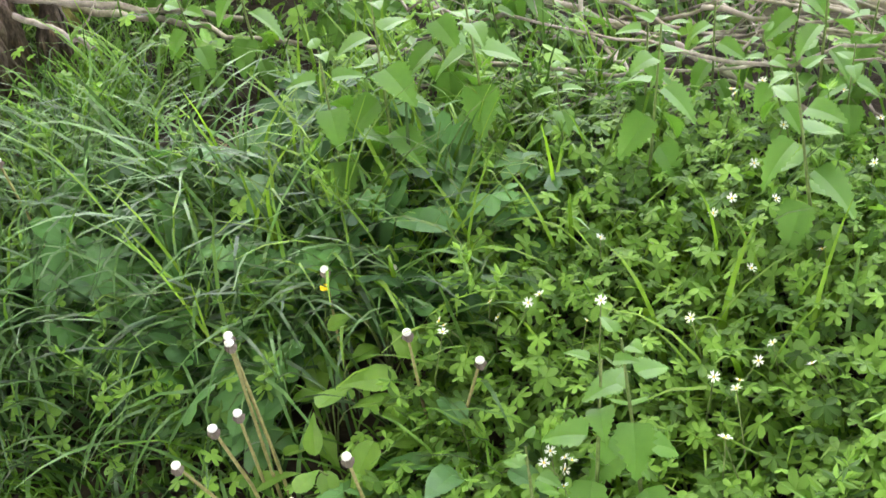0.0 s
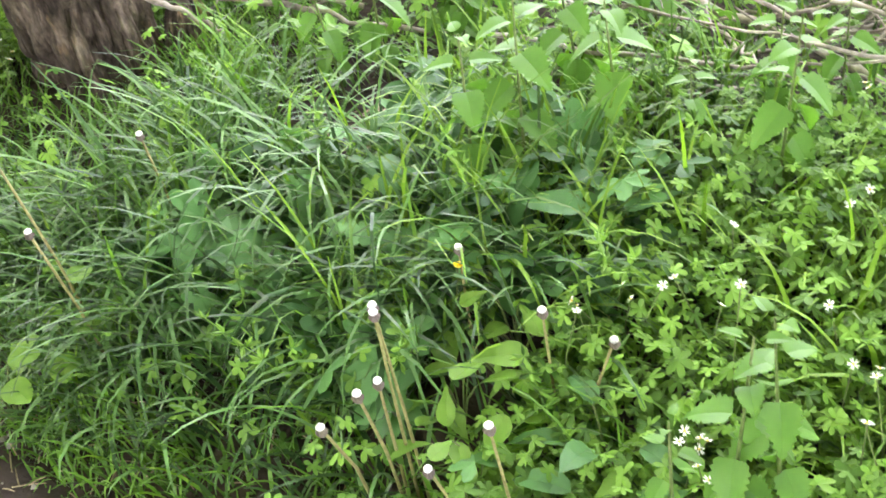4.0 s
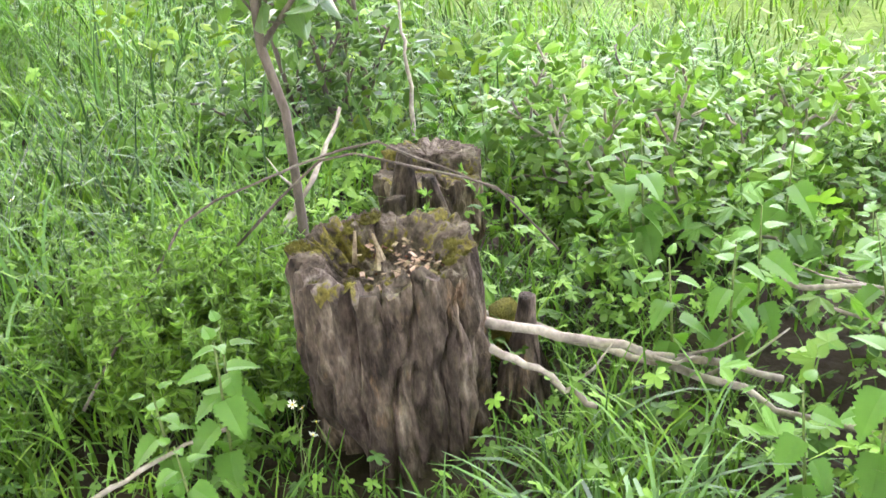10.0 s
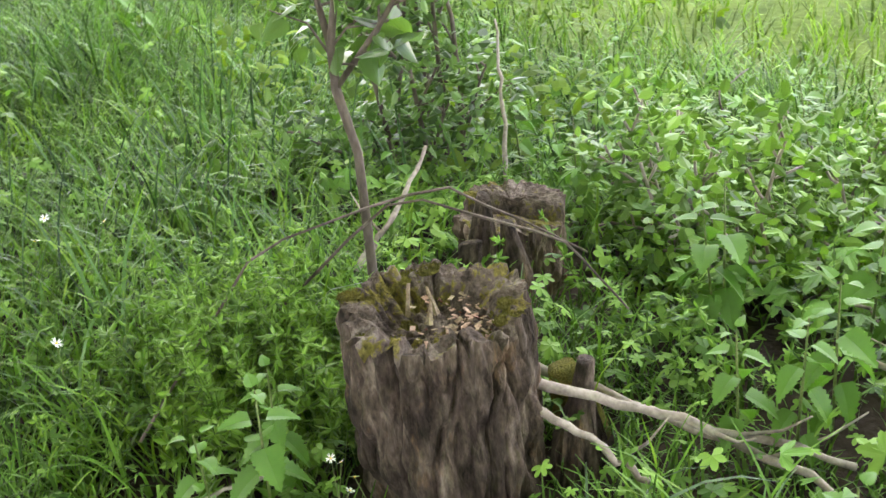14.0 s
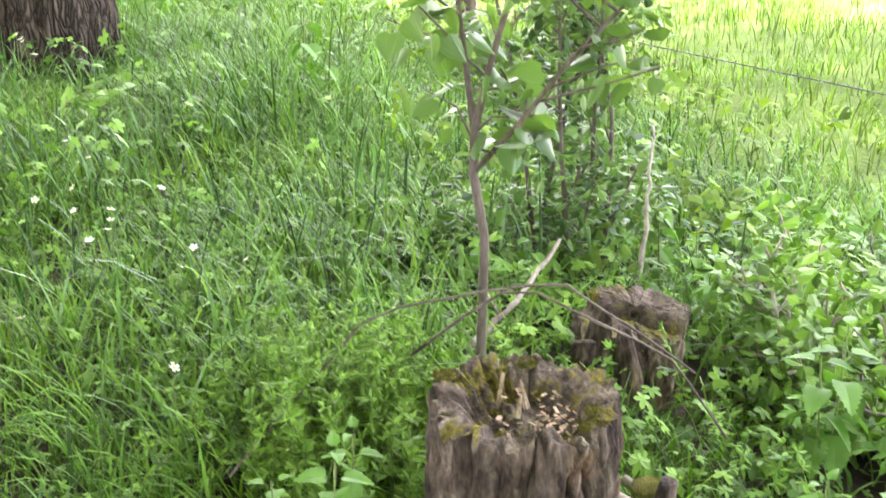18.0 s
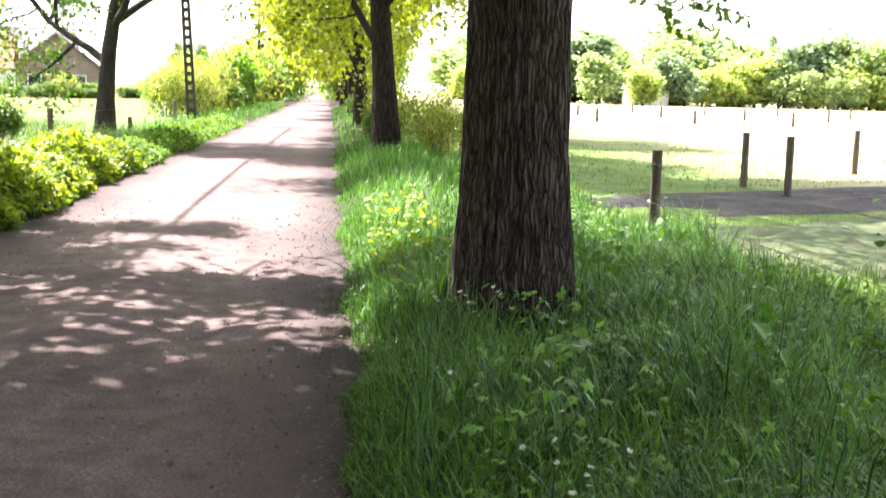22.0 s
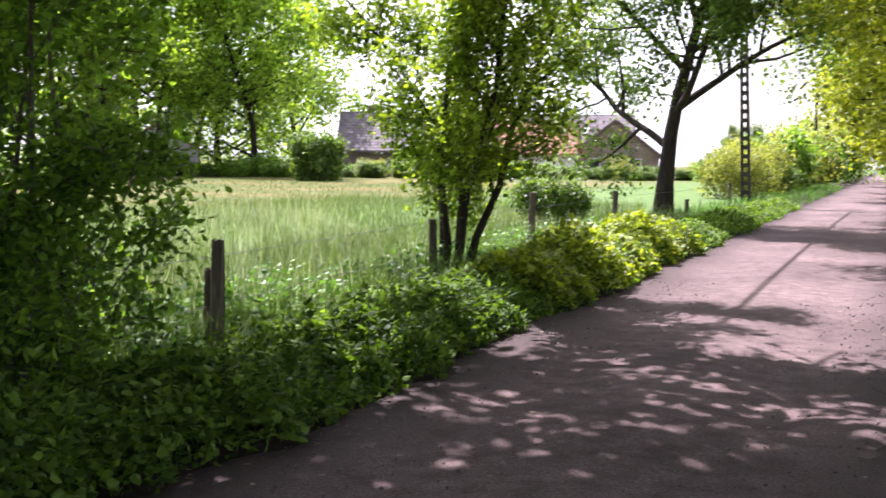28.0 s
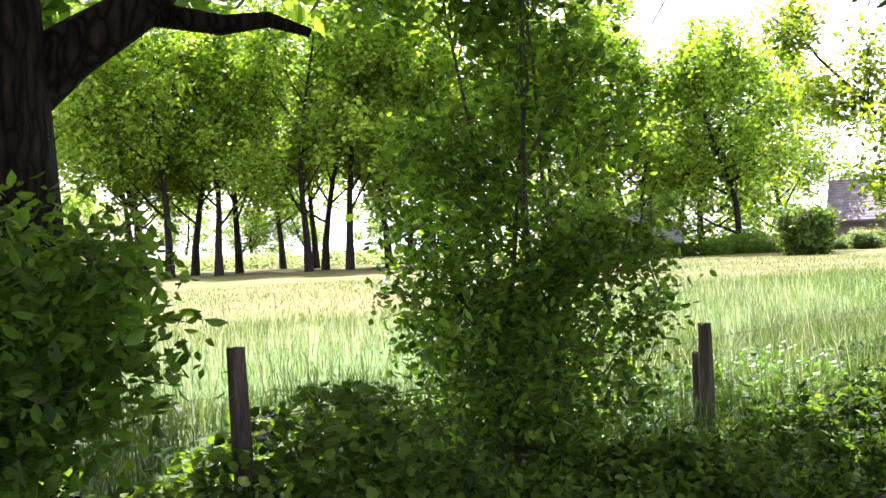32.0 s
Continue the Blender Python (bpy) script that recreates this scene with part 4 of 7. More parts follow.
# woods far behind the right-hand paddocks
# the haze over the wood is only in its leaf colours
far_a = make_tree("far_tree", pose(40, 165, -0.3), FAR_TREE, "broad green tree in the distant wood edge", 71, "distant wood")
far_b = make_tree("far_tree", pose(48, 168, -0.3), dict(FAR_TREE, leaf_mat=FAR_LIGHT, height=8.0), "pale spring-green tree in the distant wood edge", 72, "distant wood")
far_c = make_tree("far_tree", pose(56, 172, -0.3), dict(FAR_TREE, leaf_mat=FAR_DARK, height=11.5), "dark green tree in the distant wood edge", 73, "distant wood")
r = random.Random(5)
for i in range(230):
    k = (i + r.random()) / 230
    x = 22 + 190 * k + r.uniform(-2, 2)
    y = 190 - 60 * k + r.uniform(-4, 26)
    src = (far_a, far_b, far_a, far_c, far_b, far_a)[r.randrange(6)]
    o = copy_thing(src, pose(x, y, -0.3, 0, 0, r.uniform(0, 360)))
    s = r.uniform(0.42, 0.95) * (1.0 + 0.014 * (y - 190 + 60 * k))
    w = r.uniform(1.1, 1.7)
    o.scale = (s * w, s * w, s)
o = copy_thing(far_c, pose(103.5, 250.0, -0.5))
o.scale = (0.42, 0.42, 1.35)
for o in (far_a, far_b, far_c):
    o.scale = (0.9, 0.9, 0.65)


# ---------------------------------------------------------------- fences
def fence_post(x, y, top, r0, label, lean=(0, 0), group="paddock fence posts", seed=0):
    rng = np.random.default_rng(seed)
    z0 = gz(x, y)
    ob = thing("fence_post", pose(x, y, z0), label, "fence post", group)
    h = top - z0
    nu, nv = 14, 16
    V, F = [], []
    for i in range(nv):
        t = i / (nv - 1)
        z = -0.25 + (h + 0.25) * t
        r = r0 * (1 + 0.05 * math.sin(6 * t + seed)) * (1 - 0.10 * t)
        for j in range(nu):
            a = 2 * math.pi * j / nu
            q = r * (1 + 0.10 * noise.noise((math.cos(a) * 2 + seed, math.sin(a) * 2, z * 0.7)))
            dz = 0.02 * noise.noise((math.cos(a) * 3, math.sin(a) * 3, seed)) if i == nv - 1 else 0
            V.append((q * math.cos(a) + lean[0] * z, q * math.sin(a) + lean[1] * z, z + dz))
    for i in range(nv - 1):
        for j in range(nu):
            F.append((i * nu + j, i * nu + (j + 1) % nu, (i + 1) * nu + (j + 1) % nu, (i + 1) * nu + j))
    F.append(tuple((nv - 1) * nu + j for j in range(nu)))
    raw("post", V, F, POSTWOOD, ob)
    return ob


def insulator(post, z, r, ang, mat):
    bm = bmesh.new()
    bmesh.ops.create_cone(bm, cap_ends=True, segments=10, radius1=0.02, radius2=0.012, depth=0.05,
                          matrix=pose(r * math.cos(ang), r * math.sin(ang), z, 0, 80, math.degrees(ang)))
    part("insulator", bm, mat, post, "small wire holder")


RIGHT_POSTS = [(3.18, 7.0, 0.97, 0.053), (3.19, 11.9, 0.97, 0.055), (3.2, 17.2, 0.98, 0.055), (3.2, 22.6, 0.98, 0.055), (3.2, 28.0, 0.98, 0.055), (3.2, 33.5, 0.98, 0.055)]
for i, (x, y, top, rr) in enumerate(RIGHT_POSTS):
    p = fence_post(x, y, top, rr, "weathered round wooden fence post with wire holders", (0.0, 0.0), "verge fence posts", i)
    for z in (0.42, 0.8):
        insulator(p, z, rr, math.pi * 0.75, FRAMEWOOD)
for i, (x, y, top) in enumerate(((6.73, 18.7, 0.94), (6.68, 16.85, 0.95), (15.5, 27.5, 0.9), (10.5, 22.5, 0.9), (22.0, 32.0, 0.88))):
    fence_post(x, y, top, 0.06, "dark wooden paddock fence post", (0, 0), "paddock fence posts", 20 + i)
for row, (y0, dx) in enumerate(((62.0, 5.2), (78.0, 5.6), (96.0, 6.0))):
    for i in range(16):
        x = 4 + i * dx + row * 1.7
        fence_post(x, y0 - 0.14 * x, 0.75, 0.075, "far dark paddock fence post", (0, 0), "far paddock fence posts", 40 + i % 5)
LEFT_POSTS = [(-4.62, 4.15, 1.13, 0.05, (-0.08, 0.02)), (-4.9, 8.38, 0.92, 0.055, (0, 0)), (-5.37, 13.76, 0.83, 0.055, (-0.02, 0)), (-5.63, 18.55, 1.06, 0.06, (0.02, 0)),
              (-5.92, 25.74, 0.94, 0.065, (0, 0)), (-5.7, 33.94, 0.55, 0.065, (0, 0)), (-5.8, 44.0, 0.9, 0.065, (0, 0))]
for i, (x, y, top, rr, ln) in enumerate(LEFT_POSTS):
    fence_post(x, y, top, rr, "old wooden field fence post among tall grass", ln, "field fence posts", 60 + i)
fence_post(-5.03, 8.42, 0.69, 0.03, "thin broken fence stake beside a post", (0.03, 0), "field fence posts", 77)


def fence_wire(name, pts, r, label):
    V, F = tube(pts, [r] * len(pts), 5)
    tagged(raw(name, V, F, WIRE, smooth=True), label, "wire")


for z in (0.42, 0.80):
    pts = []
    for (x0, y0, _, _), (x1, y1, _, _) in zip(RIGHT_POSTS[:-1], RIGHT_POSTS[1:]):
        for k in range(6):
            t = k / 6
            pts.append((x0 + (x1 - x0) * t - 0.05, y0 + (y1 - y0) * t, gz(3.2, y0) + z - 0.10 * t * (1 - t)))
    pts = [(4.4, -6.0, z + 0.1), (3.7, 1.0, z + 0.05)] + pts
    fence_wire("fence_wire", pts, 0.003, "thin paddock fence wire strung between posts")
for z in (0.35, 0.72):
    pts = [(x - 0.03, y, gz(x, y) + z) for x, y, *_ in LEFT_POSTS]
    fence_wire("fence_wire", pts, 0.003, "thin rusty field fence wire")


# ---------------------------------------------------------------- concrete lattice pole and aerial cable
def lattice_pole(x, y, h, lean):
    ob = thing("utility_pole", pose(x, y, 0.0), "tall concrete utility pole with ladder-like openings, coloured dark as if backlit", "utility pole")
    for s in (-1, 1):
        V = []
        for z, w in ((-0.3, 0.145), (h, 0.085)):
            for dx, dy in ((-0.05, -0.09), (0.05, -0.09), (0.05, 0.09), (-0.05, 0.09)):
                V.append((s * w + dx + lean * z, dy, z))
        raw("leg", V, [(0, 1, 5, 4), (1, 2, 6, 5), (2, 3, 7, 6), (3, 0, 4, 7), (4, 5, 6, 7)], CONCRETE, ob)
    n = 24
    for i in range(n):
        z = 0.5 + (h - 1.6) * i / (n - 1)
        w = 0.145 - 0.06 * z / h
        bm = bmesh.new()
        bmesh.ops.create_cube(bm, size=1, matrix=Matrix.Translation((lean * z, 0, z)) @ Matrix.Diagonal((2 * w, 0.15, 0.17, 1)))
        part("rung", bm, CONCRETE, ob)
    bm = bmesh.new()
    bmesh.ops.create_cube(bm, size=1, matrix=Matrix.Translation((lean * h, 0, h - 0.4)) @ Matrix.Diagonal((0.28, 0.16, 1.1, 1)))
    bmesh.ops.bevel(bm, geom=bm.edges[:], offset=0.02, segments=1)
    part("head", bm, CONCRETE, ob)
    return ob


lattice_pole(-5.53, 47.0, 9.9, -0.045)
pole2 = thing("utility_pole", pose(-5.9, 96.0, 0), "distant slim utility pole beside the lane", "utility pole")
tube_ob("shaft", [(0, 0, -0.2), (0, 0, 4), (0, 0, 9.2)], [0.17, 0.14, 0.10], CONCRETE, pole2)
cable = []
for k in range(41):
    y = -45 + 92 * k / 40
    t = (y + 45) / 92
    cable.append((-5.3 - 0.65 * t, y, 9.2 - 1.1 * 4 * t * (1 - t)))
tagged(tube_ob("aerial_cable", cable, [0.035] * 41, BARK_DARK, None, "", 6), "black bundled aerial cable running along the lane", "cable")


# ---------------------------------------------------------------- houses across the left field
def house(x, y, turn, w, d, eave, ridge, roof_mat, wall_mat, label, wins=(), skylights=0):
    """A gabled house: walls with gables, a thick roof of two slopes, windows with frames and panes, a chimney."""
    ob = thing("house", pose(x, y, 0, 0, 0, turn), label, "house", "village houses")
    V = [(-w / 2, -d / 2, -0.2), (w / 2, -d / 2, -0.2), (w / 2, d / 2, -0.2), (-w / 2, d / 2, -0.2),
         (-w / 2, -d / 2, eave), (w / 2, -d / 2, eave), (w / 2, d / 2, eave), (-w / 2, d / 2, eave), (0, -d / 2, ridge), (0, d / 2, ridge)]
    raw("wall", V, [(0, 1, 5, 8, 4), (1, 2, 6, 5), (2, 3, 7, 9, 6), (3, 0, 4, 7)], wall_mat, ob)
    o, th = 0.45, 0.22
    slope = (ridge - eave) / (w / 2)
    for s in (-1, 1):
        xe, ze = s * (w / 2 + o), eave - o * slope
        V = []
        for yy in (-d / 2 - o, d / 2 + o):
            V += [(0, yy, ridge + 0.05), (xe, yy, ze + 0.05), (xe, yy, ze + 0.05 + th), (0, yy, ridge + 0.05 + th)]
        part_ob = raw("roof", V, [(0, 1, 2, 3), (4, 7, 6, 5), (0, 4, 5, 1), (3, 2, 6, 7), (1, 5, 6, 2), (0, 3, 7, 4)], roof_mat, ob)
        rows = 14
        for k in range(rows):
            t0 = k / rows
            xx = xe * t0
            zz = ridge + (ze - ridge) * t0 + th + 0.06
            bm = bmesh.new()
            bmesh.ops.create_cube(bm, size=1, matrix=Matrix.Translation((xx, 0, zz)) @ Matrix.Rotation(math.atan(slope) * s, 4, "Y") @ Matrix.Diagonal((0.10, d + 2 * o, 0.025, 1)))
            part("tile_course", bm, roof_mat, part_ob)
    for wx, wz, ww, wh in wins:
        fr = bmesh.new()
        bmesh.ops.create_cube(fr, size=1, matrix=Matrix.Translation((wx, -d / 2 - 0.03, wz)) @ Matrix.Diagonal((ww, 0.10, wh, 1)))
        f = part("window", fr, FRAMEWOOD, ob)
        pn = bmesh.new()
        bmesh.ops.create_cube(pn, size=1, matrix=Matrix.Translation((wx, -d / 2 - 0.07, wz)) @ Matrix.Diagonal((ww * 0.8, 0.05, wh * 0.84, 1)))
        part("pane", pn, GLASS, f, "dark window pane")
    for k in range(skylights):
        bm = bmesh.new()
        t = 0.45
        bmesh.ops.create_cube(bm, size=1, matrix=Matrix.Translation((-(w / 2) * t, -d / 4 + k * 2.0, ridge - (ridge - eave) * t + th + 0.14)) @ Matrix.Rotation(-math.atan(slope), 4, "Y") @ Matrix.Diagonal((1.0, 0.8, 0.12, 1)))
        part("skylight", bm, WHITEWALL, ob, "pale roof window")
    bm = bmesh.new()
    bmesh.ops.create_cube(bm, size=1, matrix=Matrix.Translation((0.5, d / 5, ridge + 0.3)) @ Matrix.Diagonal((0.6, 0.6, 1.4, 1)))
    part("chimney", bm, BRICK, ob)
    return ob


house(-29.6, 126.0, 14, 9.5, 13, 2.6, 6.3, ROOF, BRICK, "brick house with dark attic window in its gable", ((0.0, 4.0, 1.0, 1.2), (-2.2, 1.6, 1.4, 1.3), (2.2, 1.6, 1.4, 1.3)))
house(-37.5, 124.0, 100, 10.5, 20, 2.6, 6.9, ROOF, BRICK, "long house with grey-violet tiled roof and roof windows", ((-2, 1.6, 1.4, 1.3),), 3)
house(-35.3, 113.0, 100, 6.5, 9, 2.8, 5.6, ROOF_RED, WHITEWALL, "low outbuilding with red tiled roof", ((0, 1.5, 1.0, 1.0),))
house(-41.5, 104.0, 30, 9.0, 11, 2.8, 6.9, ROOF, BRICK, "gabled house behind a tall hedge", ((0.0, 4.2, 0.9, 1.1), (-2.0, 1.6, 1.3, 1.2)), 0)
house(-47.2, 102.0, 112, 9.0, 8.5, 2.7, 6.2, ROOF, BRICK, "house with long grey-violet roof beyond the field", ((0, 1.6, 1.4, 1.3),), 1)
house(-62.0, 84.0, 40, 7.0, 9, 2.3, 4.4, ROOF_RED, WHITEWALL, "white bungalow with red roof half hidden by trees", ((-1.5, 1.4, 1.2, 1.1), (1.5, 1.4, 1.2, 1.1)))
house(51.0, 178.0, -10, 7.0, 9, 2.6, 4.4, WHITEWALL, WHITEWALL, "small white farm building before the distant wood", ((0, 1.5, 1.0, 1.0),))

# garden hedges and bushes in front of the houses, and along the lane
bush = make_tree("garden_bush", pose(-26, 112, 0), dict(BUSH, leaf_mat=OAK, per=11), "rounded green garden bush", 81, "garden bushes", "bush")
bush_y = make_tree("garden_bush", pose(-7.2, 52, 0), dict(BUSH, leaf_mat=YELLOW_LEAF, height=2.4, split=(5, 6), per=6, stem_lean=0.25), "yellow-green bush beside the lane", 82, "garden bushes", "bush")
bush_d = make_tree("garden_bush", pose(-40, 92, 0), dict(BUSH, leaf_mat=SHRUB, height=2.2, leaf=0.2, spread=0.25, per=11), "dark evergreen garden bush", 83, "garden bushes", "bush")
rb = random.Random(9)
for i in range(48):
    k = i / 47
    x, y = -14 - 46 * k + rb.uniform(-1.5, 1.5), 112 - 34 * k + rb.uniform(-3, 3)
    o = copy_thing((bush, bush_d, bush, bush_d, bush_y)[rb.randrange(5)], pose(x, y, 0, 0, 0, rb.uniform(0, 360)))
    s = rb.uniform(0.55, 0.95)
    o.scale = (s * 1.3, s * 1.3, s)
for i, (x, y, s) in enumerate(((-6.0, 52, 0.9), (-6.4, 57, 1.2), (-6.0, 63, 1.0), (-6.8, 70, 1.5), (-6.5, 80, 1.6), (-6.6, 92, 1.9), (-6.4, 103, 2.0), (-6.6, 118, 2.4), (-7, 136, 3), (-7, 160, 3.6), (4.5, 160, 4.0), (4.2, 140, 3.4))):
    o = copy_thing((bush_y, bush_y, bush, bush_d)[i % 4], pose(x, y, 0, 0, 0, 50 * i))
    o.scale = (s, s, s)
for i, (x, y, s) in enumerate(((2.3, 24.2, 0.5), (1.4, 29.0, 0.6), (1.8, 36.5, 0.8), (2.3, 27.0, 0.6), (1.7, 44.0, 0.8))):
    o = copy_thing((bush_y, bush, bush_y)[i % 3], pose(x, y, 0.05, 0, 0, 77 * i))
    o.scale = (s * 0.8, s * 0.8, s)

# clipped hedge line in front of the tall row
soup = Soup()
rh = np.random.default_rng(3)
c = np.stack([rh.uniform(0, 1, 9000), rh.uniform(-0.6, 0.6, 9000), rh.uniform(0, 1.15, 9000)], 1)
hx = np.stack([-120 + 62 * c[:, 0] - 1.8 * c[:, 1], 66 + 34 * c[:, 0] + c[:, 1] * 1.8, 1.7 * c[:, 2]], 1)
V, F = leaf_cloud(hx, 0.3, rh, "broad")
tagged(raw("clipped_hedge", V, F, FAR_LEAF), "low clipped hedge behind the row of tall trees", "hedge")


# ---------------------------------------------------------------- the two stumps
def nz(x, y, z):
    return noise.noise((x, y, z))


def moss_patch(parent, cx, cy, sx, sy, z, hh, seed):
    """A low moss cushion: a lumpy pad with short fuzz standing on it."""
    rng = np.random.default_rng(seed)
    bm = bmesh.new()
    bmesh.ops.create_icosphere(bm, subdivisions=4, radius=1.0)
    V = []
    for v in bm.verts:
        d = 1 + 0.35 * noise.noise(v.co * 2.1 + Vector((seed, cx * 9, cy * 9))) + 0.14 * noise.noise(v.co * 8 + Vector((seed, 0, 0)))
        v.co = Vector((cx + v.co.x * sx * d, cy + v.co.y * sy * d, z + v.co.z * hh * d))
        if v.co.z > z:
            V.append(tuple(v.co))
    F = [tuple(v.index for v in f.verts) for f in bm.faces]
    soup = Soup()
    soup.add([tuple(v.co) for v in bm.verts], F)
    bm.free()
    pick = np.array(V)[rng.integers(0, len(V), 260)]
    for p in pick:
        a, t = rng.uniform(0, 6.28), rng.uniform(0.003, 0.008)
        q = np.array([0.0011 * math.cos(a), 0.0011 * math.sin(a), 0])
        soup.add([p - q, p + q, p + np.array([rng.normal(0, 0.002), rng.normal(0, 0.002), t])], [(0, 1, 2)])
    return soup_ob("moss_cushion", soup, MOSS, parent, "yellow-green moss cushion")


def stump(name, x, y, z0, z1, rx, ry, turn, lean, label, seed, foot, hollow, tilt, step, rough, moss=(), hole=178, wood=STUMP_SIDE):
    """A rotten stump: split fibrous sides, a broken rim, a hollowed or stepped cut on top.
    foot: how wide the base is against the top; tilt: slope of the cut; step: (side, height) of a raised back half."""
    ob = thing(name, pose(x, y, z0, 0, 0, turn), label, "tree stump", "stumps")
    h = z1 - z0
    nu, nv = 240, 84
    V, F = [], []

    def rim(a, k=1.0):
        c, s = math.cos(a), math.sin(a)
        z = rough * (0.9 * nz(c * 1.7 + seed, s * 1.7, 2) + 0.8 * nz(c * 6, s * 6 + seed, 5) + 0.5 * nz(c * 15, s * 15, seed))
        notch = -rough * 2.2 * max(0, 1 - abs(nz(c * 3.1 + seed, s * 3.1, 9)) * 7)
        z = (z + notch) * k + (tilt[0] * c * rx + tilt[1] * s * ry) * k
        if step is not None:
            off = math.cos(a - step[0]) * k
            z += step[1] * float(smoothstep(-0.02, 0.06, off)) - 0.02 * math.exp(-((off + 0.03) / 0.05) ** 2)
        return z

    def rad(a, t):
        c, s = math.cos(a), math.sin(a)
        n1 = nz(c * 1.6 + seed, s * 1.6, t * 0.6)
        n2 = nz(c * 5.0, s * 5.0 + seed, t * 2.4)
        n3 = nz(c * 12, s * 12 + seed, t * 5.5)
        n4 = nz(c * 30, s * 30 + seed, t * 15.0)
        crack = -0.13 * max(0, 1 - abs(nz(c * 2.1 + 9, s * 2.1 + seed, t * 1.1)) * 11)
        crack -= 0.06 * max(0, 1 - abs(nz(c * 6 + 3, s * 6 + seed, t * 3.2)) * 6)
        scab = 0.11 * max(0.0, nz(c * 4.0 + 5, s * 4.0, t * 5 + seed)) * (t < 0.93) + 0.07 * nz(c * 8, s * 8, t * 8 + seed)
        lip = 0.05 * math.exp(-((t - 0.93) / 0.05) ** 2) * max(0, nz(c * 2 + seed, s * 2, 7) + 0.3)
        near_hole = (1 - math.cos(a - radians(hole))) * 2
        pit = -0.55 * math.exp(-near_hole / 0.07 - ((t - 0.30) / 0.13) ** 2)
        return (foot + (1 - foot) * t ** 0.7) * (1 + 0.10 * n1 + 0.06 * n2 + 0.05 * n3 + 0.024 * n4 + crack + scab + lip + pit)

    for i in range(nv):
        t = i / (nv - 1)
        for j in range(nu):
            a = 2 * math.pi * j / nu
            q = rad(a, t)
            z = -0.12 + (h + 0.12 + rim(a)) * t
            V.append((rx * q * math.cos(a) + lean[0] * z, ry * q * math.sin(a) + lean[1] * z, z))
    for i in range(nv - 1):
        for j in range(nu):
            F.append((i * nu + j, i * nu + (j + 1) % nu, (i + 1) * nu + (j + 1) % nu, (i + 1) * nu + j))
    raw("side", V, F, wood, ob, "grey-brown split fibrous wood with rusty patches", True)
    V, F = [], []
    rings = 40

    def top_z(a, k, px, py):
        bowl = -hollow * float(smoothstep(0.86, 0.45, k + 0.16 * nz(math.cos(a) * 1.6 + seed, math.sin(a) * 1.6, 3)))
        fine = (0.020 * nz(px * 26, py * 26, seed) + 0.012 * nz(px * 70, py * 70, seed)) * min(1.0, (1 - k) * 8) * min(1.0, rough * 70)
        cut = -0.018 * max(0, 1 - abs(math.sin(a * 2.5 + seed)) * 9) * k * (1 - k) * 4
        return h + rim(a, k) + bowl + fine + cut

    for i in range(rings + 1):
        k = 1 - i / rings
        for j in range(nu):
            a = 2 * math.pi * j / nu
            q = rad(a, 1.0) * k
            px, py = rx * q * math.cos(a), ry * q * math.sin(a)
            z = top_z(a, k, px, py)
            V.append((px + lean[0] * z, py + lean[1] * z, z))
    for i in range(rings):
        for j in range(nu):
            F.append((i * nu + j, i * nu + (j + 1) % nu, (i + 1) * nu + (j + 1) % nu, (i + 1) * nu + j))
    raw("cut_top", V, F, STUMP_TOP, ob, "crumbling weathered end grain", True)
    for i, (w, k, sx, sy, hh) in enumerate(moss):
        a = radians(w)
        px, py = rx * k * rad(a, 1.0) * math.cos(a), ry * k * rad(a, 1.0) * math.sin(a)
        z = top_z(a, k, px, py) - 0.003
        moss_patch(ob, px + lean[0] * z, py + lean[1] * z, sx, sy, z, hh, seed * 10 + i)
    return ob


S1 = (1.10, 2.92)
# angles of the moss: counted from east, anticlockwise
s1 = stump("tree_stump", S1[0], S1[1], 0.17, 0.525, 0.148, 0.148, 0, (0.0, 0.0), "old rotten tree stump with mossy hollow top and split sides", 4, 0.86, 0.05, (-0.02, 0.03), None, 0.013,
           ((55, 0.84, 0.020, 0.014, 0.005), (72, 0.80, 0.024, 0.016, 0.005), (90, 0.86, 0.022, 0.014, 0.006), (108, 0.82, 0.018, 0.017, 0.005), (128, 0.88, 0.018, 0.014, 0.006), (165, 0.86, 0.013, 0.015, 0.006),
            (195, 0.68, 0.019, 0.015, 0.007), (222, 0.55, 0.014, 0.021, 0.007), (292, 0.62, 0.020, 0.016, 0.007), (298, 0.84, 0.022, 0.014, 0.006), (312, 0.78, 0.015, 0.015, 0.006), (325, 0.72, 0.012, 0.014, 0.006), (110, 0.35, 0.010, 0.022, 0.008)))
s2 = stump("tree_stump", 1.66, 3.415, 0.10, 0.335, 0.125, 0.105, 0, (0.05, -0.02), "smaller sawn stump with a stepped grey top behind the mossy one", 8, 0.9, 0.0, (-0.10, 0.05), (radians(35), 0.035), 0.005, wood=STUMP_SUNLIT)
rs = random.Random(4)
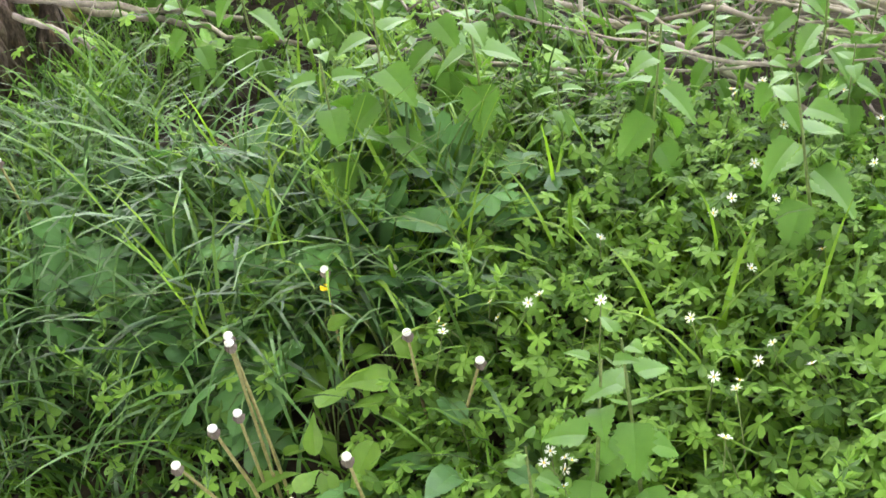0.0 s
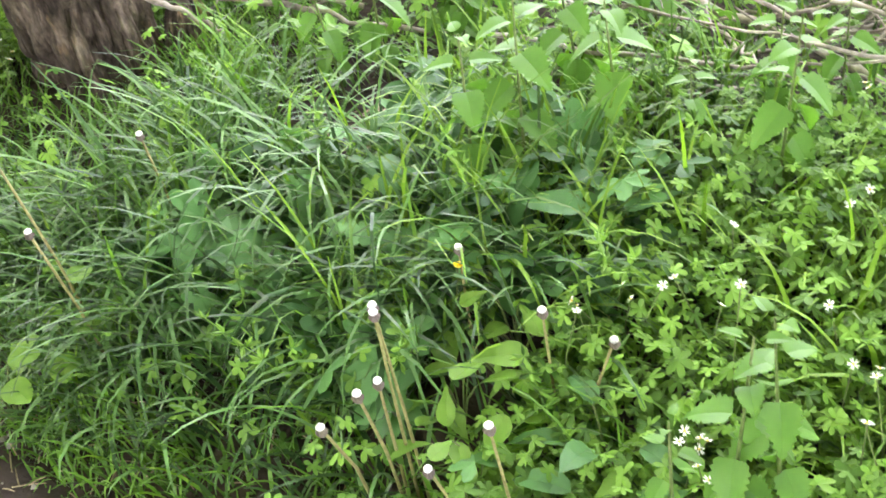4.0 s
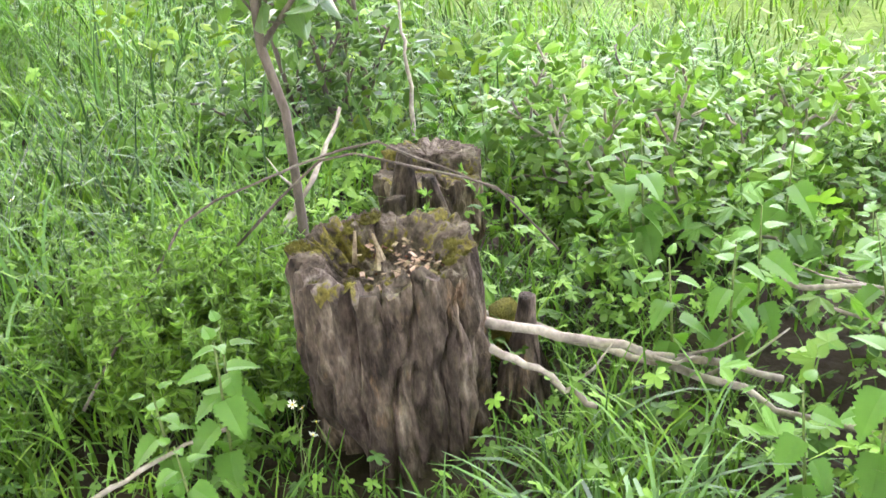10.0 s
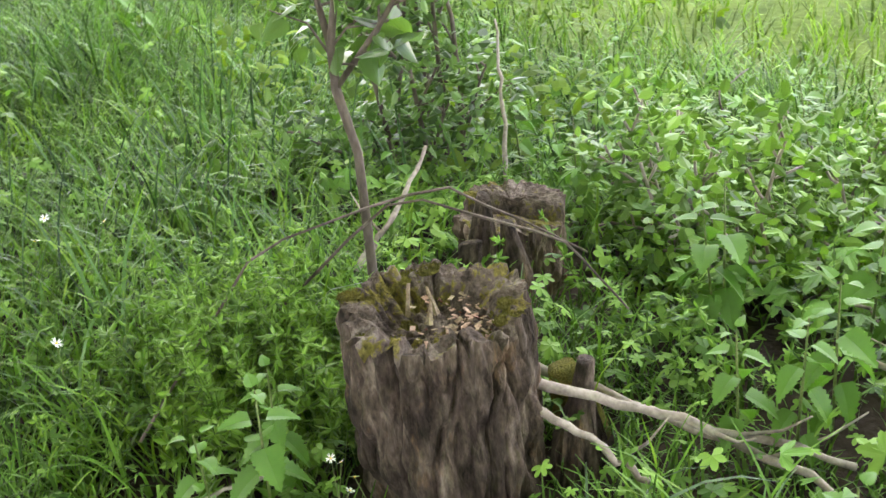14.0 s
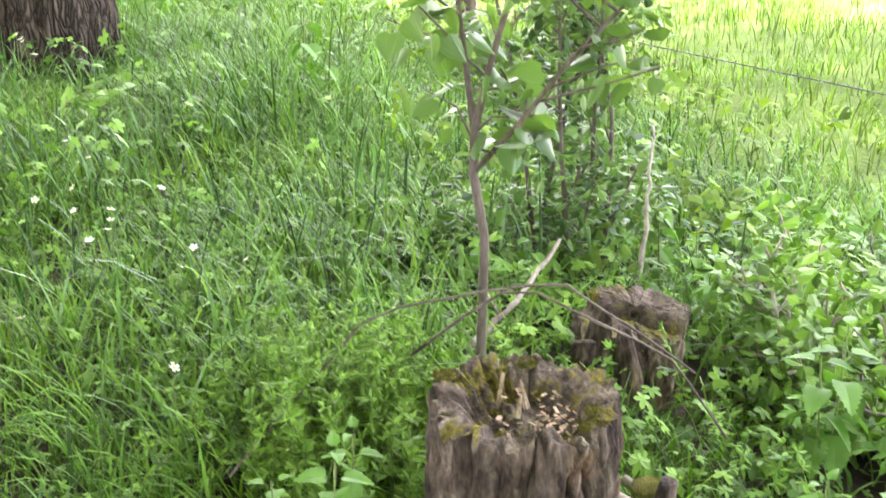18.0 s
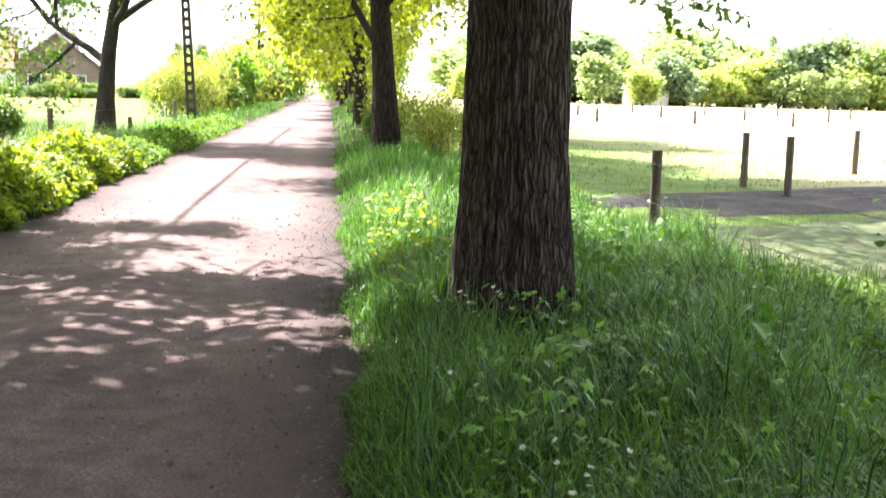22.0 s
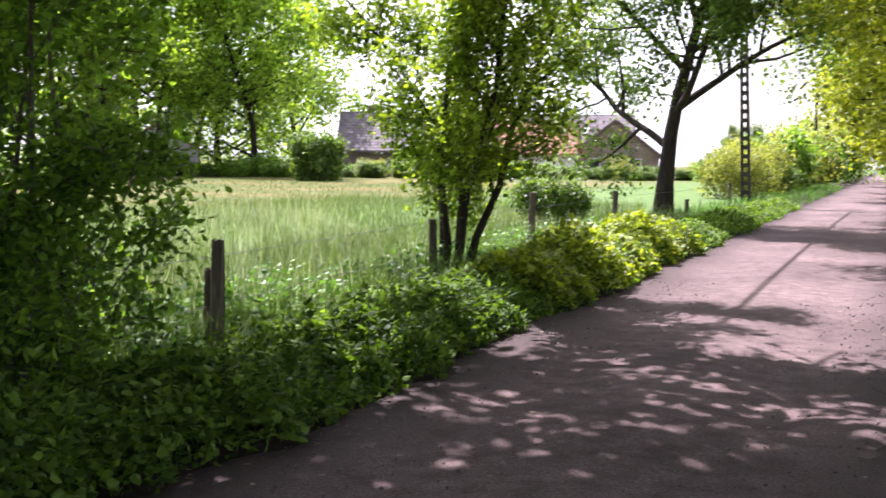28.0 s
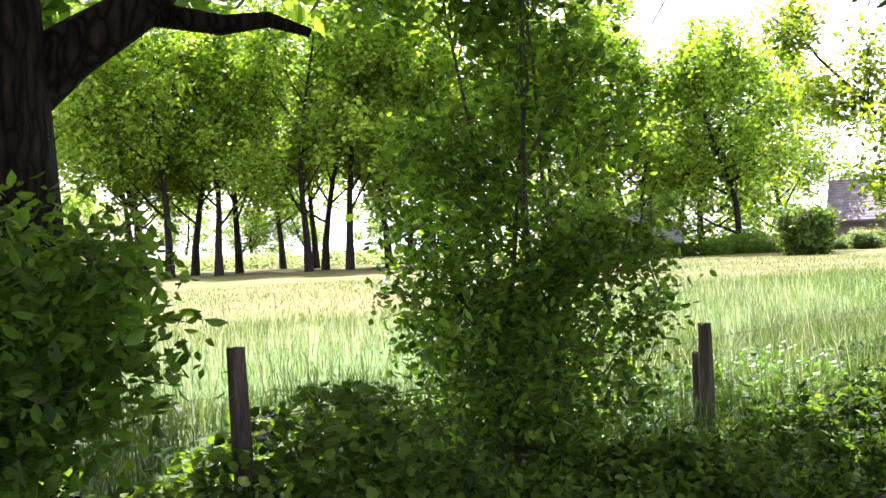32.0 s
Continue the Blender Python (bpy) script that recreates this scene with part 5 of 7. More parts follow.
for k in range(130):
    a, q = rs.gauss(-0.9, 1.2), 0.09 * math.sqrt(rs.random())
    L = rs.uniform(0.004, 0.015)
    bm = bmesh.new()
    bmesh.ops.create_cube(bm, size=1, matrix=pose(S1[0] + 0.01 + q * math.cos(a), S1[1] - 0.01 + q * math.sin(a), 0.482 + rs.uniform(0, 0.014), rs.uniform(-25, 25), rs.uniform(-25, 25), rs.uniform(0, 360)) @ Matrix.Diagonal((L, L * rs.uniform(0.3, 0.7), 0.0013, 1)))
    o = part("wood_chip", bm, (CHIP, ROT, CHIP, LITTER)[k % 4])
    tagged(o, "pale crumbled wood chip lying on the stump", "wood chip", "wood chips on the stump")
for i, (dx, dy, hh, tx) in enumerate(((-0.01, 0.05, 0.06, 8), (0.02, 0.03, 0.05, -10), (0.0, 0.01, 0.035, 16))):
    bm = bmesh.new()
    bmesh.ops.create_cone(bm, cap_ends=True, segments=6, radius1=0.006, radius2=0.002, depth=hh)
    for v in bm.verts:
        v.co.x += 0.3 * v.co.z * nz(v.co.x * 60, v.co.y * 60, i)
    o = part("wood_splinter", bm, LITTER)
    o.matrix_world = pose(S1[0] + dx, S1[1] + dy, 0.485 + hh / 2, tx, tx * 0.6, 40 * i)
    tagged(o, "thin upright splinter on the stump's rotten top", "splinter", "wood chips on the stump")
# rotten shards standing between the stumps
for i, (x, y, h, w) in enumerate(((1.27, 2.80, 0.15, 0.05), (1.33, 2.87, 0.10, 0.06), (1.535, 3.37, 0.20, 0.055), (1.585, 3.31, 0.15, 0.05), (1.495, 3.36, 0.13, 0.05))):
    bm = bmesh.new()
    bmesh.ops.create_cone(bm, cap_ends=True, segments=9, radius1=w, radius2=w * 0.35, depth=h + 0.1)
    bmesh.ops.subdivide_edges(bm, edges=bm.edges[:], cuts=3)
    for v in bm.verts:
        d = noise.noise(v.co * 14 + Vector((i * 3, 0, 0)))
        v.co.x += d * 0.022
        v.co.y += noise.noise(v.co * 16 + Vector((0, i * 5, 1))) * 0.02
        v.co.z += noise.noise(v.co * 20) * 0.012
    o = part("stump_shard", bm, (STUMP_SIDE, MOSS, STUMP_SIDE, STUMP_SIDE, STUMP_SIDE)[i], None, "", True)
    o.matrix_world = pose(x, y, gz(x, y) + h / 2, rs.uniform(-12, 12), rs.uniform(-12, 12), rs.uniform(0, 360))
    tagged(o, "splintered remnant of rotten wood beside a stump", "wood remnant", "stump shards")


# ---------------------------------------------------------------- dead branches
def branch(pts, r0, r1, label, mat=DEAD, kinks=0.01, seed=0, forks=0):
    rng = np.random.default_rng(seed)
    P = np.array(pts, float)
    n = 14
    t = np.linspace(0, len(P) - 1, n)
    Q = np.stack([np.interp(t, np.arange(len(P)), P[:, k]) for k in range(3)], 1) + rng.normal(0, kinks, (n, 3)) * 0.6
    R = np.linspace(r0, r1, n) * rng.uniform(0.85, 1.15, n)
    ob = tube_ob("dead_branch", Q, R, mat, None, "", 7)
    tagged(ob, label, "branch", "dead branches")
    for f in range(forks):
        i = rng.integers(3, n - 3)
        d = rng.normal(0, 1, 3)
        d[2] = abs(d[2]) * 0.4
        d = d / np.linalg.norm(d) * rng.uniform(0.08, 0.22)
        tube_ob("side_twig", [Q[i], Q[i] + d * 0.6, Q[i] + d * 1.0 + np.array([0, 0, 0.02])], [R[i] * 0.6, R[i] * 0.4, R[i] * 0.2], mat, ob, "", 5)
    return ob


branch([(1.21, 2.84, 0.365), (1.35, 2.675, 0.305), (1.52, 2.47, 0.225)], 0.009, 0.006, "long bleached dead branch leaning on the stump", DEAD, 0.006, 1, 2)
branch([(1.181, 2.824, 0.350), (1.228, 2.723, 0.300), (1.254, 2.637, 0.250)], 0.008, 0.005, "thin bleached dead branch by the stump", DEAD, 0.006, 2, 1)
branch([(0.55, 3.05, 0.30), (0.72, 3.02, 0.32), (0.86, 3.0, 0.31)], 0.004, 0.003, "thin grey twig lying across the grass", DEAD, 0.004, 3)
branch([(1.9, 3.7, 0.15), (1.98, 3.78, 0.45), (2.05, 3.86, 0.62)], 0.007, 0.003, "upright bleached dead stalk behind the stumps", DEAD, 0.004, 4)
branch([(1.33, 3.52, 0.30), (1.45, 3.55, 0.36), (1.62, 3.62, 0.46)], 0.009, 0.004, "bare forked twig beside the sapling", DEAD, 0.004, 5, 1)
# bramble canes arching past the stumps
for i, pts in enumerate((((0.75, 3.35, 0.25), (1.05, 3.38, 0.5), (1.35, 3.22, 0.56), (1.52, 3.02, 0.42)), ((1.05, 3.45, 0.3), (1.25, 3.2, 0.58), (1.42, 2.98, 0.5), (1.5, 2.9, 0.35)), ((2.3, 3.2, 0.1), (2.35, 3.4, 0.42), (2.6, 3.5, 0.4)))):
    branch(pts, 0.003, 0.002, "dry brown bramble cane arching over the stumps", TWIG, 0.004, 10 + i)
# brushwood heap
rw = random.Random(12)
for i in range(52):
    cx, cy = 1.9 + rw.gauss(0, 0.2), 1.55 + rw.gauss(0, 0.3)
    a = radians(rw.choice((-85, -92, -75, -60, -110, -125, -40, -100)) + rw.uniform(-12, 12))
    L = rw.uniform(0.35, 1.2)
    z = gz(cx, cy) + rw.uniform(0.02, 0.2)
    bend = rw.uniform(-0.05, 0.05)
    branch([(cx - L / 2 * math.cos(a), cy - L / 2 * math.sin(a), z + rw.uniform(-0.04, 0.06)), (cx + bend, cy + bend, z), (cx + L / 2 * math.cos(a), cy + L / 2 * math.sin(a), z + rw.uniform(-0.05, 0.10))],
           rw.uniform(0.003, 0.0065), rw.uniform(0.0012, 0.003), "bleached stick in a brushwood heap", DEAD, 0.012, 100 + i, rw.randrange(3))
branch([(1.90, 1.95, 0.24), (1.94, 1.5, 0.24), (1.96, 1.0, 0.22)], 0.014, 0.012, "long grey pole lying on the brushwood heap", DEAD, 0.006, 240)
branch([(1.84, 1.95, 0.21), (1.72, 1.55, 0.22), (1.56, 1.12, 0.19)], 0.011, 0.007, "long bleached branch on the brushwood heap", DEAD, 0.008, 241, 2)
branch([(1.36, 3.0, 0.26), (1.42, 2.58, 0.24), (1.47, 2.18, 0.22)], 0.009, 0.005, "long bleached dead branch lying among the nettles", DEAD, 0.008, 242, 1)


# ---------------------------------------------------------------- sapling behind the stump
HALVES = [tuple(range(7)), (0, 6, 7, 8, 9, 10, 11)]


def sapling():
    ob = thing("sapling", pose(1.24, 3.33, gz(1.24, 3.33)), "young birch-like sapling with heart-shaped glossy leaves", "sapling")
    rng = np.random.default_rng(15)
    side, deep = np.array([0.817, -0.576, 0.0]), np.array([0.576, 0.817, 0.0])

    def at(u, z, v=0.0):
        return tuple(side * (u + 0.10 * max(0.0, z - 0.3)) + deep * v + np.array([0, 0, z]))

    main = [at(0, 0), at(0.012, 0.22), at(0.004, 0.44), at(-0.03, 0.56, 0.01), at(-0.035, 0.64), at(-0.02, 0.75, -0.01), at(0.0, 0.86), at(-0.005, 1.08, 0.02), at(0.01, 1.32, 0.03)]
    left = [main[4], at(-0.06, 0.74, 0.02), at(-0.09, 0.86, 0.04), at(-0.085, 1.02, 0.03), at(-0.07, 1.2, 0.05)]
    right = [main[3], at(0.05, 0.67, -0.03), at(0.12, 0.78, -0.04), at(0.21, 0.88, 0.0), at(0.31, 0.97, 0.02)]
    tube_ob("stem", main, [0.012, 0.0095, 0.0085, 0.009, 0.0075, 0.006, 0.0055, 0.004, 0.003], TWIG, ob, "grey-brown slim stem", 8)
    tube_ob("fork", left, [0.007, 0.006, 0.005, 0.004, 0.003], TWIG, ob, "grey-brown slim stem", 7)
    tube_ob("fork", right, [0.006, 0.005, 0.0045, 0.0035, 0.002], TWIG, ob, "grey-brown slim stem", 7)
    ends = []
    for k in range(44):
        M = np.array((main, left, right, main, right)[k % 5])
        t = rng.uniform(3.2, len(M) - 1.05) if k % 5 in (0, 3) else rng.uniform(0.6, len(M) - 1.05)
        i = int(t)
        p = M[i] * (1 - (t - i)) + M[i + 1] * (t - i)
        az = rng.uniform(0, 6.28)
        d = np.array([math.cos(az), math.sin(az), 0.45]) + 0.3 * side
        d = d / np.linalg.norm(d) * rng.uniform(0.10, 0.32)
        q = [p, p + d * 0.5 + rng.normal(0, 0.01, 3), p + d]
        tube_ob("twig", q, [0.003, 0.0022, 0.0012], TWIG, ob, "", 5)
        for w in np.linspace(0.25, 1, 7):
            ends.append(p + d * w + rng.normal(0, 0.018, 3))
    E = np.array(ends)
    V, F = leaf_cloud(E, 0.046, rng, "heart", 0.7, 0.3)
    per = 12
    n = len(E)
    for k in range(min(n, 240)):
        raw("leaf", V[k * 12:(k + 1) * 12], HALVES, SAPLING, ob)
    if n > 240:
        soup = Soup()
        for k in range(240, n):
            soup.add(V[k * 12:(k + 1) * 12], HALVES)
        tagged(soup_ob("foliage", soup, SAPLING, ob), kind="stuff")
    return ob


sapling()
# a taller thin bush with bare stems behind the second stump
make_tree("thin_shrub", pose(1.95, 4.1, gz(1.95, 4.1)), dict(THICKET, height=1.35, radius=0.009, stems=6, split=(4, 6), leaf=0.036, per=7, spread=0.06, stem_lean=0.13, stem_gap=0.07, leaf_mat=SAPLING, taper=0.7), "thin many-stemmed shrub behind the stumps", 91, "", "shrub")


make_tree("bramble_bush", pose(2.2, 3.1, gz(2.2, 3.1)), dict(THICKET, height=0.55, radius=0.006, stems=10, split=(4, 5), leaf=0.034, per=6, spread=0.05, stem_lean=0.6, stem_gap=0.1, ratio=0.42, bark=DEAD, leaf_mat=BROAD, taper=0.6), "pale-twigged bramble clump with small light leaves", 92, "", "shrub")


# ---------------------------------------------------------------- grass of the verges and fields
gr = np.random.default_rng(21)
near = thin_in_herbs
_ye = gr.uniform(0.3, 26, 7000)
_y2 = gr.uniform(0.3, 7, 5000)
grass_ob("verge_grass", "long arching green verge grass", GRASS, [
    (clumped(15000, 0.2, 3.2, 0.2, 9.5, gr, 24, 0.07, near), 0.28, 0.0055, 0.3, 1.6, 5),
    (np.stack([edge_right(_ye) + np.abs(gr.normal(0, 0.08, 7000)) - 0.04, _ye], 1), 0.22, 0.004, 0.5, 1.2, 3),
    (np.stack([edge_right(_y2) + np.abs(gr.normal(0, 0.16, 5000)) - 0.06, _y2], 1), 0.24, 0.005, 0.5, 1.5, 4),
    (scatter(2600, 0.62, 1.6, 2.4, 3.2, gr, lambda x, y: on_verge(x, y) & (((x - 1.1) ** 2 + (y - 2.92) ** 2) > 0.026)), 0.10, 0.0042, 0.5, 1.6, 3),
    (scatter(1500, 1.15, 1.75, 2.7, 3.6, gr, lambda x, y: (((x - 1.1) ** 2 + (y - 2.92) ** 2) > 0.04) & (((x - 1.66) ** 2 + (y - 3.415) ** 2) > 0.026)), 0.11, 0.0045, 0.5, 1.6, 3),
    (scatter(12000, 0.3, 5.0, -9, 0.6, gr, on_verge), 0.30, 0.010, 0.3, 1.0, 2),
    (scatter(9000, 0.2, 3.2, 0.4, 5.5, gr, near), 0.16, 0.0045, 0.3, 0.8, 3),
    (clumped(26000, 0.1, 3.4, 3.4, 14, gr, 26, 0.09, near), 0.30, 0.0062, 0.5, 2.3, 5),
    (clumped(12000, 1.3, 3.4, 5.6, 12, gr, 22, 0.1, near), 0.46, 0.0075, 0.3, 1.7, 5),
    (clumped(5000, 0.2, 1.0, 7.6, 14, gr, 20, 0.08, near), 0.40, 0.0075, 0.3, 1.7, 5),
    (scatter(12000, 0.1, 3.4, 12, 26, gr, near), 0.32, 0.010, 0.25, 0.9, 3),
    ], gr)
grass_ob("bluish_verge_grass", "broad bluish-green grass tufts with drooping blades", GRASS_BLUE, [
    (clumped(2600, 0.45, 1.05, 1.6, 2.75, gr, 30, 0.08, near), 0.30, 0.0068, 0.5, 2.5, 7),
    (clumped(300, 0.9, 1.6, 2.0, 2.6, gr, 10, 0.07, near), 0.20, 0.006, 0.5, 2.2, 6),
    (clumped(1500, 0.2, 2.5, 3.5, 8.0, gr, 14, 0.08, near), 0.40, 0.008, 0.2, 1.2, 5),
], gr)
grass_ob("lime_verge_grass", "bright lime-green upright grass", GRASS_LIME, [
    (clumped(600, 0.95, 1.5, 1.25, 2.05, gr, 12, 0.06, near), 0.27, 0.006, 0.4, 1.9, 6),
    (gr.normal((1.08, 1.44), (0.10, 0.11), (60, 2)), 0.27, 0.006, 0.3, 1.6, 6),
    (clumped(900, 0.85, 1.5, 0.75, 1.3, gr, 14, 0.05, on_verge), 0.20, 0.005, 0.4, 1.6, 4),
    (gr.normal((1.04, 1.12), (0.05, 0.06), (30, 2)), 0.32, 0.008, 0.25, 1.6, 6),
    (clumped(1500, 0.45, 2.2, 3.3, 6.6, gr, 14, 0.08, near), 0.30, 0.0072, 0.4, 2.4, 6),
    (gr.normal((1.02, 1.68), (0.12, 0.10), (70, 2)), 0.33, 0.006, 0.25, 1.2, 6),
    (scatter(5000, 0.4, 3.2, 1.5, 9, gr, near), 0.26, 0.005, 0.35, 1.3, 4),
    (clumped(2600, 1.4, 3.3, 6.0, 11, gr, 14, 0.1, near), 0.46, 0.007, 0.3, 1.5, 5),
    (clumped(15000, 2.7, 7.0, 1.0, 14, gr, 16, 0.14, lambda x, y: (((x - 6.6) / 3.2) ** 2 + ((y - 11.8) / 3.0) ** 2) > 1), 0.17, 0.007, 0.4, 1.3, 3),
], gr)
grass_ob("paddock_grass", "bright sunlit paddock grass", MEADOW, [
    (scatter(26000, 3.3, 14, -2, 14, gr, lambda x, y: (((x - 6.6) / 3.0) ** 2 + ((y - 11.8) / 2.8) ** 2) > 1), 0.17, 0.010, 0.3, 0.6, 2),
    (scatter(7000, 3.5, 9.8, 8.8, 15.0, gr), 0.06, 0.006, 0.4, 0.6, 2),
    (scatter(9000, 3.3, 12, -12, -2, gr), 0.2, 0.014, 0.3, 0.6, 2),
    (scatter(14000, 3.3, 20, 17, 34, gr, lambda x, y: y > 18.0 + 0.45 * (x - 6)), 0.09, 0.012, 0.4, 0.9, 2),
], gr)
grass_ob("field_grass", "tall meadow grass of the left field", MEADOW, [
    (scatter(9000, -12, -3.4, -12, 1, gr, left_verge), 0.42, 0.014, 0.2, 0.6, 2),
    (clumped(30000, -9, -4.4, -2, 30, gr, 12, 0.12), 0.50, 0.007, 0.25, 1.0, 4),
    (clumped(32000, -20, -8, 0, 40, gr, 10, 0.2), 0.36, 0.010, 0.3, 0.9, 3),
    (scatter(26000, -45, -14, 6, 70, gr), 0.16, 0.022, 0.4, 0.6, 2),
], gr)
grass_ob("seeding_grass", "pale seeding grass heads in the left field", SEED, [
    (scatter(7000, -16, -5.2, 4, 28, gr, lambda x, y: np.sin(0.7 * x + 0.5 * y) > -0.3), 0.60, 0.006, 0.15, 0.6, 3),
], gr)
grass_ob("left_verge_grass", "green grass along the left lane edge", GRASS, [
    (scatter(12000, -5.6, -3.2, 0, 36, gr, left_verge), 0.24, 0.008, 0.25, 0.9, 3),
    (scatter(5000, -6.2, -3.2, 30, 90, gr, left_verge), 0.35, 0.02, 0.25, 0.9, 2),
    (scatter(5000, 0.1, 3.2, 22, 80, gr), 0.35, 0.02, 0.25, 0.9, 2),
], gr)


# ---------------------------------------------------------------- small plants of the verge
def leaf_mesh(name, outline, fold, bend, mat, rows=None):
    """A leaf blade from half an outline [(width, along)], folded along its midrib and bent down to its tip."""
    V, F = [], []
    for w, t in outline:
        z = -bend * t * t
        V += [(-w, t, z + fold * w), (0, t, z), (w, t, z + fold * w)]
    for i in range(len(outline) - 1):
        a = i * 3
        F += [(a, a + 1, a + 4, a + 3), (a + 1, a + 2, a + 5, a + 4)]
    return mesh_of(name, V, F, mat, False)


def place(name, mesh, parent, m, label=""):
    ob = new(name, mesh)
    ob.parent = parent
    ob.matrix_basis = m
    if label:
        tagged(ob, label)
    return ob


def scaled(m, s):
    return m @ Matrix.Diagonal((s, s, s, 1))


SAW = [(0.01, 0.0)]
for k in range(9):
    t = (k + 0.5) / 9.5
    w = 0.33 * math.sin(math.pi * min(1, (t + 0.10)) ** 0.62) ** 0.9
    SAW += [(w * 0.86, t - 0.02), (w * 1.08, t + 0.03)]
SAW += [(0.0, 1.0)]
NETTLE_LEAF = leaf_mesh("nettle_leaf", SAW, 0.25, 0.35, NETTLE)
ROUND = [(0.01, 0.0), (0.22, 0.08), (0.36, 0.22), (0.42, 0.42), (0.40, 0.62), (0.30, 0.80), (0.16, 0.93), (0.0, 1.0)]
BROAD_LEAF = leaf_mesh("broad_leaf", ROUND, 0.18, 0.25, BROAD)
OBLONG_LEAF = leaf_mesh("oblong_leaf", [(0.012, 0.0), (0.06, 0.12), (0.10, 0.3), (0.20, 0.5), (0.27, 0.7), (0.24, 0.86), (0.12, 0.97), (0.0, 1.0)], 0.2, 0.3, BROAD)
DARK_BROAD_LEAF = leaf_mesh("dock_leaf", [(0.01, 0), (0.16, 0.1), (0.25, 0.3), (0.26, 0.55), (0.18, 0.8), (0, 1)], 0.3, 0.45, LOBED)


def nettle(x, y, h, seed, k=1.0, label="stinging nettle with opposite toothed leaves"):
    rng = random.Random(seed)
    ob = thing("nettle", pose(x, y, gz(x, y), 0, 0, rng.uniform(0, 360)), label, "nettle", "nettles")
    lean = rng.uniform(-0.1, 0.1), rng.uniform(-0.1, 0.1)
    tube_ob("stem", [(0, 0, -0.02), (lean[0] * h * 0.5, lean[1] * h * 0.5, h * 0.5), (lean[0] * h, lean[1] * h, h)], [0.0032, 0.0026, 0.0015], STEM, ob, "", 5)
    n = 6
    for i in range(n):
        t = 0.30 + 0.70 * i / (n - 1)
        L = (0.066, 0.08, 0.086, 0.078, 0.056, 0.034)[i] * k * h / 0.34
        for s in (0, 180):
            a = s + 90 * (i % 2) + rng.uniform(-18, 18)
            m = pose(lean[0] * h * t, lean[1] * h * t, h * t, 0, 0, a) @ pose(0, 0.012, 0, (-42, -36, -28, -16, 8, 30)[i] + rng.uniform(-14, 10), rng.uniform(-15, 15), 0)
            place("leaf", NETTLE_LEAF, ob, scaled(m, L))
    return ob


def broadleaf(x, y, size, seed, mesh=None, label="low plant with rounded light-green leaves", up=55, n=6):
    rng = random.Random(seed)
    ob = thing("broad_leaved_plant", pose(x, y, gz(x, y), 0, 0, rng.uniform(0, 360)), label, "plant", "broad-leaved plants")
    for i in range(n):
        a = 360 * i / n + rng.uniform(-20, 20)
        hgt = rng.uniform(0.05, 0.14)
        d = rng.uniform(0.02, 0.06)
        c, s = math.cos(radians(a)), math.sin(radians(a))
        tube_ob("leaf_stalk", [(0, 0, 0), (c * d * 0.5, s * d * 0.5, hgt * 0.7), (c * d, s * d, hgt)], [0.002, 0.0016, 0.0014], STEM, ob, "", 4)
        place("leaf", mesh or BROAD_LEAF, ob, scaled(pose(c * d, s * d, hgt, 0, 0, a - 90) @ pose(0, 0, 0, rng.uniform(-10, up), rng.uniform(-20, 20), 0), size * rng.uniform(0.7, 1.15)))
    return ob


def seed_stalk(bx, by, hx, hy, hz, seed, bare=True):
    """A spent dandelion: hollow stalk, reflexed bracts and a bald white receptacle."""
    rng = random.Random(seed)
    z0 = gz(bx, by)
    ob = thing("dandelion_stalk", pose(bx, by, z0), "spent dandelion stalk with bald white head", "dandelion", "dandelion stalks")
    dx, dy, dz = hx - bx, hy - by, hz - z0
    tube_ob("stalk", [(0, 0, -0.02), (dx * 0.35, dy * 0.35, dz * 0.5), (dx, dy, dz)], [0.0028, 0.0024, 0.002], PITH, ob, "", 6)
    bm = bmesh.new()
    bmesh.ops.create_uvsphere(bm, u_segments=10, v_segments=7, radius=0.0062, matrix=Matrix.Translation((dx, dy, dz + 0.002)) @ Matrix.Diagonal((1, 1, 0.75, 1)))
    part("head", bm, PUFF, ob, "white receptacle", True)
    bm = bmesh.new()
    bmesh.ops.create_cone(bm, cap_ends=False, segments=9, radius1=0.0085, radius2=0.004, depth=0.008, matrix=Matrix.Translation((dx, dy, dz - 0.003)))
    for k, v in enumerate(bm.verts):
        v.co.z += 0.003 * math.sin(k * 2.4)
    part("bract", bm, TWIG, ob, "brown turned-down bracts")
    return ob


PETAL = mesh_of("petal", [(0, 0, 0), (0.18, 0.35, 0.05), (0.30, 0.95, 0.06), (0.12, 1.0, 0.05), (0, 0.6, 0.03), (-0.12, 1.0, 0.05), (-0.30, 0.95, 0.06), (-0.18, 0.35, 0.05)],
                [(0, 1, 4), (1, 2, 3, 4), (0, 4, 7), (4, 5, 6, 7)], PETAL_WHITE)
YPETAL = mesh_of("buttercup_petal", [(0, 0, 0), (0.35, 0.5, 0.15), (0.3, 0.95, 0.3), (-0.3, 0.95, 0.3), (-0.35, 0.5, 0.15)], [(0, 1, 2, 3, 4)], PETAL_YELLOW)


